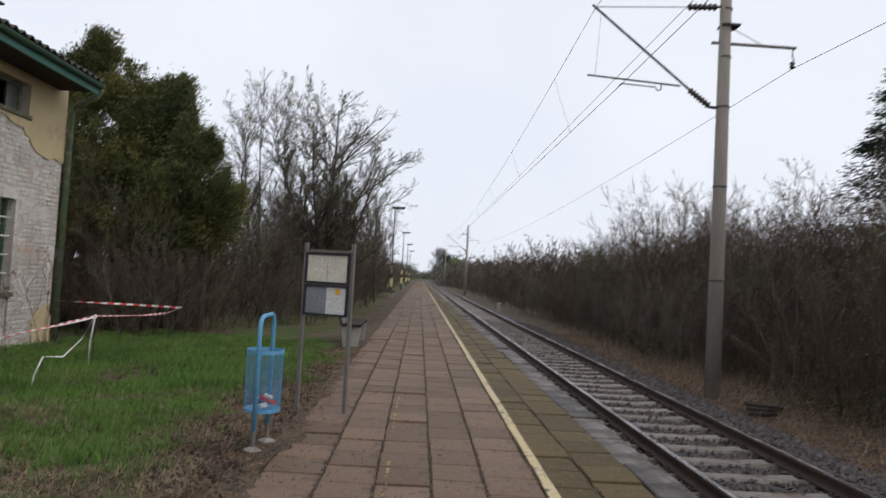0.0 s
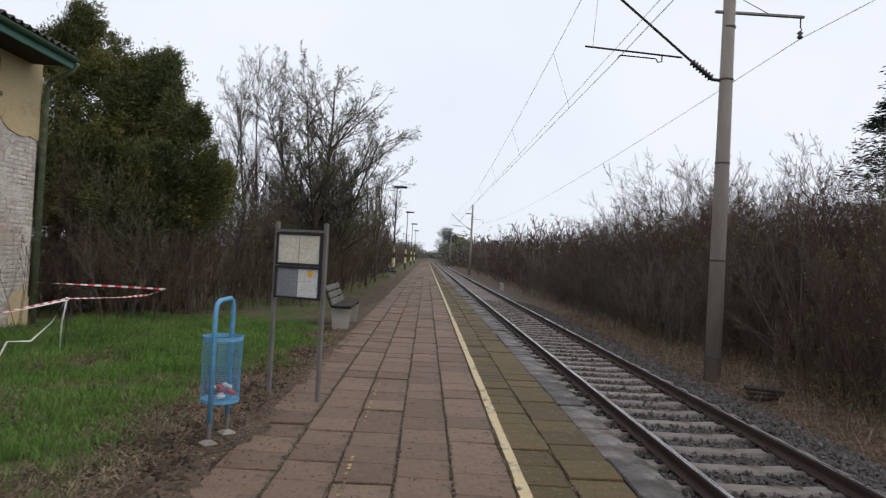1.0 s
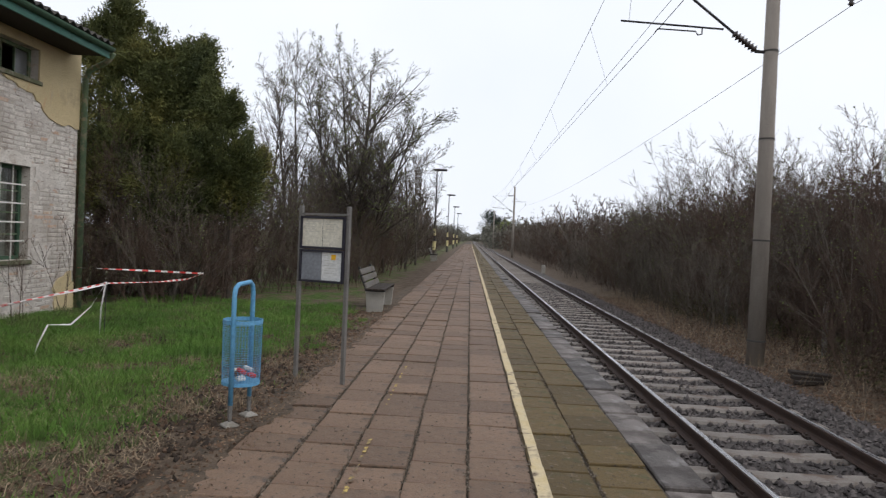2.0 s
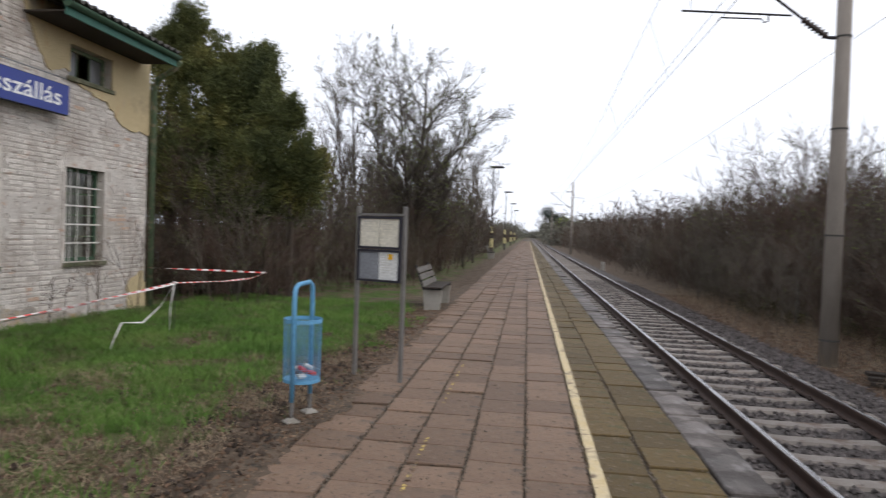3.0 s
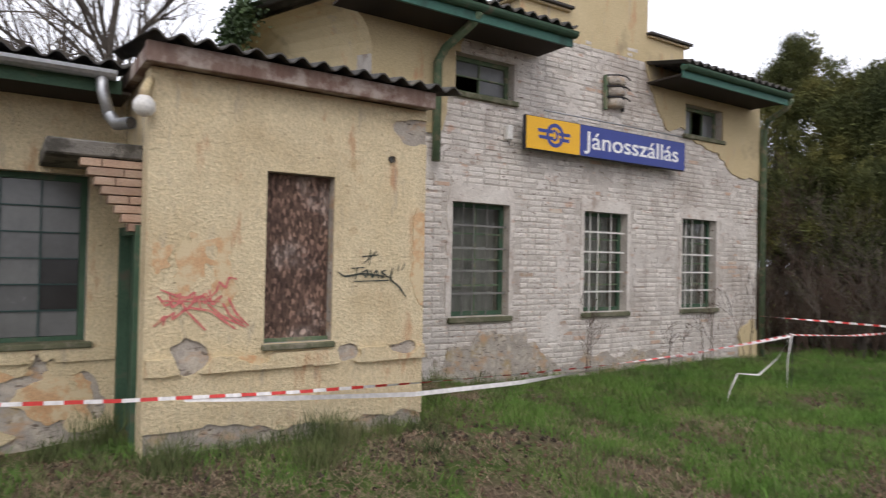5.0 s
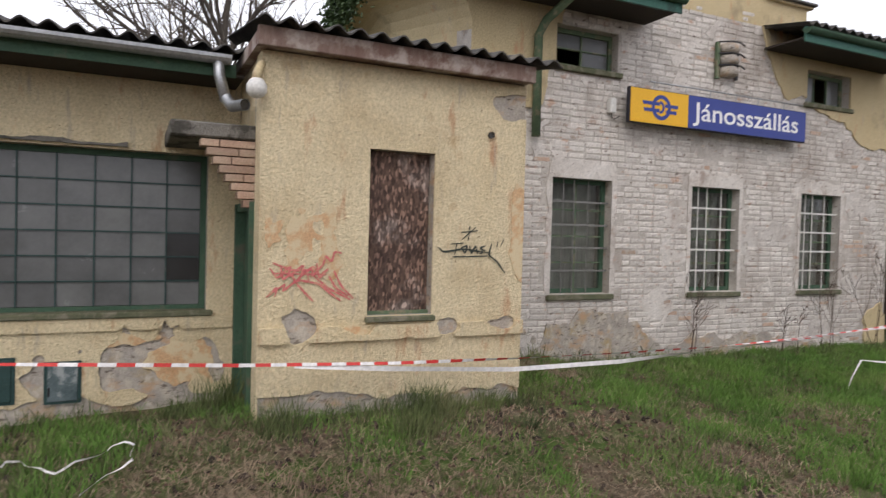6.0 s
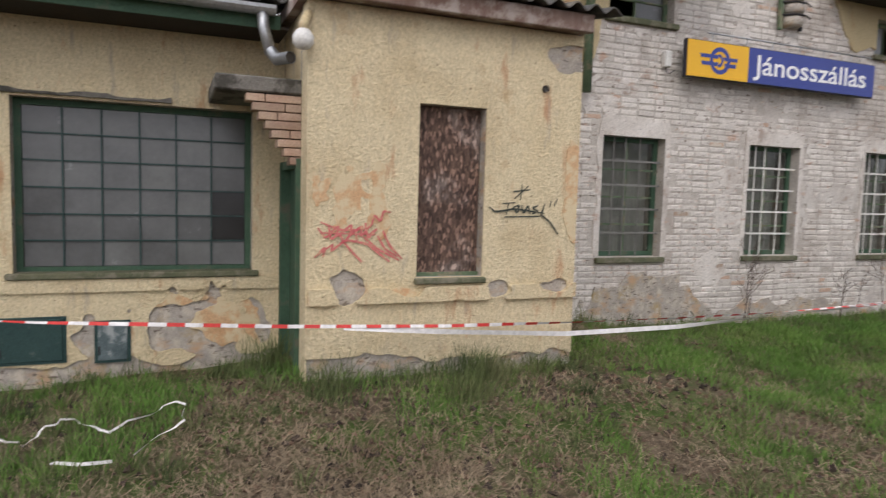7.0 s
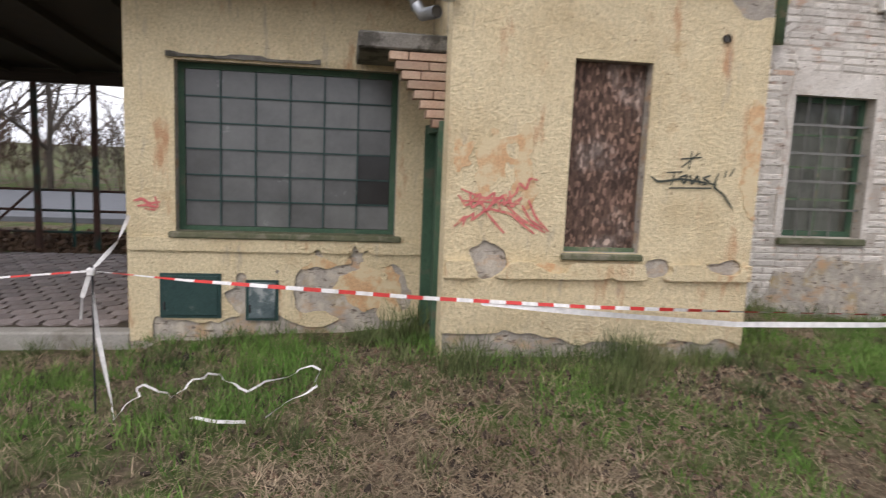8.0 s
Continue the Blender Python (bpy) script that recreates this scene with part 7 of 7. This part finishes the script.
# ---- grass, straw and litter ----
def scatter(n, x0, x1, y0, y1, keep, seed):
    r = np.random.RandomState(seed)
    pts = []
    for x, y in zip(r.uniform(x0, x1, n), r.uniform(y0, y1, n)):
        if keep(x, y, r):
            pts.append((x, y, gz(x, y)))
    return np.array(pts), r


def outside(x, y):
    if x < AX + 0.02 and AY0 - 0.02 < y < AY1 + 0.02:
        return False
    if x < WX + 0.02 and y < AY0:
        return False
    return not (x < FX + 0.02 and y < MY1)


def green_here(x, y, r):
    if not outside(x, y):
        return False
    n = noise.noise((x * 1.1, y * 1.1, 50)) + 0.5 * noise.noise((x * 3, y * 3, 51))
    far_ = step(4.0, 8.0, y)
    edge = step(-1.8, -2.9, x + 0.55 * noise.noise((x, y * 0.8, 52)) - 0.35 * (1 - step(4.2, 5.6, y)) - 0.3 * step(8.5, 10.5, y))
    brown = math.exp(-((x + 3.4) / 0.75) ** 2 - ((y - 1.85) / 1.15) ** 2)
    return r.uniform() < edge * (0.10 + 0.62 * far_ + 1.25 * n - 0.8 * brown)


P, r = scatter(240000, -6.7, -1.5, -2.2, 15.5, green_here, 61)
n = len(P)
hgt = r.uniform(0.04, 0.12, n) * (1 + 0.6 * np.array([noise.noise((p[0] * 1.5, p[1] * 1.5, 60)) for p in P]))
D = np.stack([r.normal(0, 0.45, n), r.normal(0, 0.45, n), np.ones(n)], 1) * hgt[:, None]
a = r.uniform(0, 6.28, n)
W = np.stack([np.cos(a), np.sin(a), np.zeros(n)], 1) * r.uniform(0.0018, 0.0042, n)[:, None]
strips("grass", P, D, W, "grass", "short uneven spring grass in patches", "grass")

# tussocks: denser tufts of longer blades
def tussocks(name, count, keep, seed, blades, height, width, mat, label, spread=0.05):
    r = np.random.RandomState(seed)
    P, D, W = [], [], []
    for x, y in zip(r.uniform(-6.6, -1.3, count), r.uniform(-2.4, 15.4, count)):
        if not outside(x, y) or not keep(x, y, r):
            continue
        k = int(blades * r.uniform(0.4, 1.4))
        a, q = r.uniform(0, 6.28, k), np.abs(r.normal(0, spread, k))
        px, py = x + np.cos(a) * q, y + np.sin(a) * q
        h = height * r.uniform(0.5, 1.3) * r.uniform(0.5, 1.1, k)
        P.append(np.stack([px, py, np.full(k, gz(x, y) - 0.005)], 1))
        D.append(np.stack([np.cos(a) * r.uniform(0.1, 0.8, k) + r.normal(0, 0.2, k), np.sin(a) * r.uniform(0.1, 0.8, k) + r.normal(0, 0.2, k), np.ones(k)], 1) * h[:, None])
        b = r.uniform(0, 6.28, k)
        W.append(np.stack([np.cos(b), np.sin(b), np.zeros(k)], 1) * r.uniform(0.6, 1.2, k)[:, None] * width)
    strips(name, np.concatenate(P), np.concatenate(D), np.concatenate(W), mat, label, "grass")


def patch(x, y, f, k):
    return noise.noise((x * f, y * f, k)) + 0.5 * noise.noise((x * f * 2.7, y * f * 2.7, k + 1))


def bare(x, y):
    """How trodden or bare the soil is."""
    return math.exp(-((x + 3.4) / 0.75) ** 2 - ((y - 1.85) / 1.15) ** 2) + step(-2.9, -1.9, x - 0.35 * (1 - step(4.2, 5.6, y)) - 0.3 * step(8.5, 10.5, y))


tussocks("grass_tussocks", 5200, lambda x, y, r: r.uniform() < 0.22 + 0.34 * step(3.5, 6.5, y) + 1.2 * patch(x, y, 0.9, 150) - 0.8 * bare(x, y), 151, 26, 0.085, 0.0032, "grass", "fresh green tussocks standing above the short grass")
tussocks("dull_tussocks", 3000, lambda x, y, r: r.uniform() < 0.22 + 1.1 * patch(x, y, 1.2, 160) - 0.4 * bare(x, y) + 0.4 * step(-4.0, -4.9, x) + 0.2 * (1 - step(3.5, 6.5, y)), 161, 24, 0.12, 0.0036, "weed", "dull olive tussocks among the grass")
tussocks("straw_tussocks", 2600, lambda x, y, r: r.uniform() < 0.12 + 0.7 * patch(x, y, 1.4, 170) + 0.5 * math.exp(-((x + 3.4) / 0.85) ** 2 - ((y - 1.85) / 1.25) ** 2), 171, 44, 0.085, 0.0026, "straw", "matted tufts of dead straw", 0.10)
tussocks("soil_sprouts", 1500, lambda x, y, r: x > -2.9 and y > 1.5 and r.uniform() < 0.45 + 1.1 * patch(x, y, 1.1, 180) - 0.5 * step(-1.9, -1.3, x), 181, 12, 0.035, 0.006, "weed", "low green sprouts on the trodden soil", 0.06)

# taller weeds along the foot of the walls
tufts = []
wr_ = np.random.RandomState(71)
for k in range(62):
    u = wr_.uniform()
    if u < 0.35:
        c = (AX + wr_.uniform(0.02, 0.35), wr_.uniform(AY0, AY1))
    elif u < 0.45:
        c = (WX + wr_.uniform(0.05, 0.6), wr_.uniform(-0.6, AY0))
    else:
        c = (FX + wr_.uniform(0.05, 0.6), wr_.uniform(4.2, 12.0))
    tufts += [(c[0] + wr_.normal() * 0.06, c[1] + wr_.normal() * 0.06, wr_.uniform(0.06, 0.22) * (1.3 if u > 0.6 and c[1] < 8 else 1.0)) for _ in range(38)]
for c, h in (((-4.55, 2.95), 0.34), ((-4.50, 1.78), 0.30), ((-4.50, 3.05), 0.30), ((-4.2, 2.75), 0.26), ((-5.3, 1.45), 0.4)):
    tufts += [(c[0] + wr_.normal() * 0.10, c[1] + wr_.normal() * 0.10, wr_.uniform(0.4, 1.0) * h) for _ in range(220)]
tufts = [t for t in tufts if outside(t[0], t[1])]
P = np.array([(x, y, gz(x, y)) for x, y, h in tufts])
H_ = np.array([h for x, y, h in tufts])
n = len(P)
D = np.stack([wr_.normal(0, 0.35, n), wr_.normal(0, 0.35, n), np.ones(n)], 1) * H_[:, None]
a = wr_.uniform(0, 6.28, n)
W = np.stack([np.cos(a), np.sin(a), np.zeros(n)], 1) * wr_.uniform(0.002, 0.005, n)[:, None]
strips("weeds", P, D, W, "weed", "taller weeds growing along the foot of the walls", "weeds")


def straw_here(x, y, r):
    if not outside(x, y):
        return False
    if x > 2:
        return r.uniform() < 0.75 * step(5.7, 6.6, x)
    n = noise.noise((x * 1.3, y * 1.3, 80)) + 0.4 * noise.noise((x * 4, y * 4, 81))
    brown = math.exp(-((x + 3.4) / 0.85) ** 2 - ((y - 1.85) / 1.25) ** 2)
    return r.uniform() < 0.25 + 0.5 * n + 0.9 * brown - 0.25 * step(6, 9, y)


def lay_straw(name, n0, box, seed, length, flat, label, mat="straw"):
    P, r = scatter(n0, *box, straw_here, seed)
    n = len(P)
    a = r.uniform(0, 6.28, n)
    L = r.uniform(*length, n)
    D = np.stack([np.cos(a) * L, np.sin(a) * L, L * r.uniform(*flat, n)], 1)
    P[:, 2] += r.uniform(0.0, 0.02, n)
    b = a + 1.57
    W = np.stack([np.cos(b), np.sin(b), np.zeros(n)], 1) * r.uniform(0.0010, 0.0030, n)[:, None]
    return strips(name, P, D, W, mat, label, "dry grass")


lay_straw("dry_straw", 175000, (-6.4, -1.6, -2.2, 9.0), 82, (0.03, 0.14), (-0.05, 0.45), "flattened dry straw and old grass")
lay_straw("dry_bank_grass", 15000, (5.8, 9.6, 5.0, 32.0), 83, (0.10, 0.34), (0.2, 1.6), "dry yellow grass on the trackside bank")


def leaf_pick(box, keep):
    def pick(rng, n):
        x, y = rng.uniform(box[0], box[1], n), rng.uniform(box[2], box[3], n)
        ok = np.array([keep(a, b, rng) for a, b in zip(x, y)])
        x, y = x[ok], y[ok]
        return np.stack([x, y, np.array([gz(a, b) for a, b in zip(x, y)]) + 0.006], 1)
    return pick


rocks("dead_leaves", 26000, leaf_pick((-5.8, -1.2, 0.5, 15), lambda x, y, r: outside(x, y) and r.uniform() < (0.25 if noise.noise((x * 1.1, y * 1.1, 50)) > 0 else 0.6) + 0.5 * step(-3.2, -1.6, x)), "dead_leaf", "dead leaves and crumbs of soil", (0.007, 0.024), 84)
rocks("soil_clods", 9000, leaf_pick((-5.7, -1.3, -1.5, 12), lambda x, y, r: outside(x, y) and r.uniform() < 0.10 + 0.75 * max(0.0, patch(x, y, 1.3, 190)) + 0.55 * bare(x, y)), "clod", "dark crumbly clods of bare soil", (0.010, 0.038), 191)
rocks("bank_litter", 16000, leaf_pick((5.6, 10, 4, 30), lambda x, y, r: True), "dead_leaf", "brown leaf litter on the trackside bank", (0.012, 0.04), 85)
rocks("platform_grit", 12000, lambda rng, n: np.stack([np.where(rng.uniform(size=n) < 0.6, np.array(COLS)[rng.randint(1, 7, n)] + rng.normal(0, 0.012, n), rng.uniform(-1.15, 1.9, n)), 2.0 + 16 * rng.uniform(0, 1, n) ** 1.5, rng.uniform(-0.004, 0.004, n)], 1), "grit", "grit and crumbs in the slab joints", (0.003, 0.010), 86)

# soil that has crept over the edge of the slabs
sg, sidx = Geo(), {}


def soil_vert(i, j):
    if (i, j) not in sidx:
        y = -6.0 + 0.05 * j
        edge = -1.13 + 0.16 * noise.noise((0, y * 0.8, 70)) + 0.12 * noise.noise((0, y * 3.1, 71)) + 0.05 * noise.noise((0, y * 9, 72))
        x = -1.45 + (edge + 1.45) * i / 9
        z = 0.016 * (1 - (i / 9) ** 1.5) - 0.006 + 0.006 * noise.noise((x * 9, y * 9, 73))
        sidx[(i, j)] = len(sg.v)
        sg.v.append((x, y, (gz(x, y) + 0.006 if x < -1.2 else z)))
    return sidx[(i, j)]


for j in range(560):
    for i in range(9):
        sg.f.append((soil_vert(i, j), soil_vert(i + 1, j), soil_vert(i + 1, j + 1), soil_vert(i, j + 1)))
soil = obj("soil_drift", sg, "soil")
tagged(soil, "brown soil and leaf crumbs spread over the platform edge", "soil", kind="stuff")

# bare saplings against the front wall
for x, y, h, k in ((-6.45, 7.75, 1.15, 1), (-6.4, 10.6, 1.5, 2), (-6.3, 11.6, 1.7, 3), (-6.35, 9.6, 0.9, 4)):
    rng_ = random.Random(300 + k)
    out_ = []
    for _ in range(3):
        grow(out_, rng_, Vector((rng_.uniform(-.1, .1), rng_.uniform(-.15, .15), -0.05)), Vector((rng_.uniform(-.1, .15), rng_.uniform(-.3, .3), 1)).normalized(), h * rng_.uniform(.7, 1), 0.008, 0,
             [(5, 0.45, 0.6, 5, 0.1, 0.3), (2, 0.5, 0.7, 3, 0.2, 0.2), (0, 0, 0, 1, 0.2, 0)], 0.4)
    sp = thing("sapling", x, y, gz(x, y), "thin leafless sapling growing at the wall", "sapling", "wall saplings")
    part("stem", branches_mesh("stem", out_, "twig_brown", 1, 0.003), "twig_brown", sp)

# curled dead leaves lying about
lr = np.random.RandomState(401)
lp = []
for x, y in zip(lr.uniform(-5.6, -1.0, 42000), lr.uniform(0.2, 14, 42000)):
    dens = 0.10 + 0.55 * math.exp(-((x + 3.4) / 0.9) ** 2 - ((y - 2.2) / 1.5) ** 2) + 0.35 * step(-2.9, -1.7, x) + 0.2 * max(0, noise.noise((x * 1.6, y * 1.6, 402)))
    if outside(x, y) and lr.uniform() < dens:
        lp.append((x, y, (gz(x, y) if x < -1.2 else 0.02) + lr.uniform(0.006, 0.02)))
lp = np.array(lp)
la = lr.uniform(0, 6.28, len(lp))
ld = np.stack([np.cos(la), np.sin(la), lr.normal(0, 0.35, len(lp))], 1)
ld /= np.linalg.norm(ld, axis=1)[:, None]
leaf_root = new("leaf_litter")
tagged(leaf_root, "scattered curled brown leaves on the soil and grass", "leaf litter")
sprays("litter", lp, ld, lr.uniform(0.015, 0.042, len(lp)), lr.uniform(0.004, 0.011, len(lp)), "old_leaf", leaf_root)
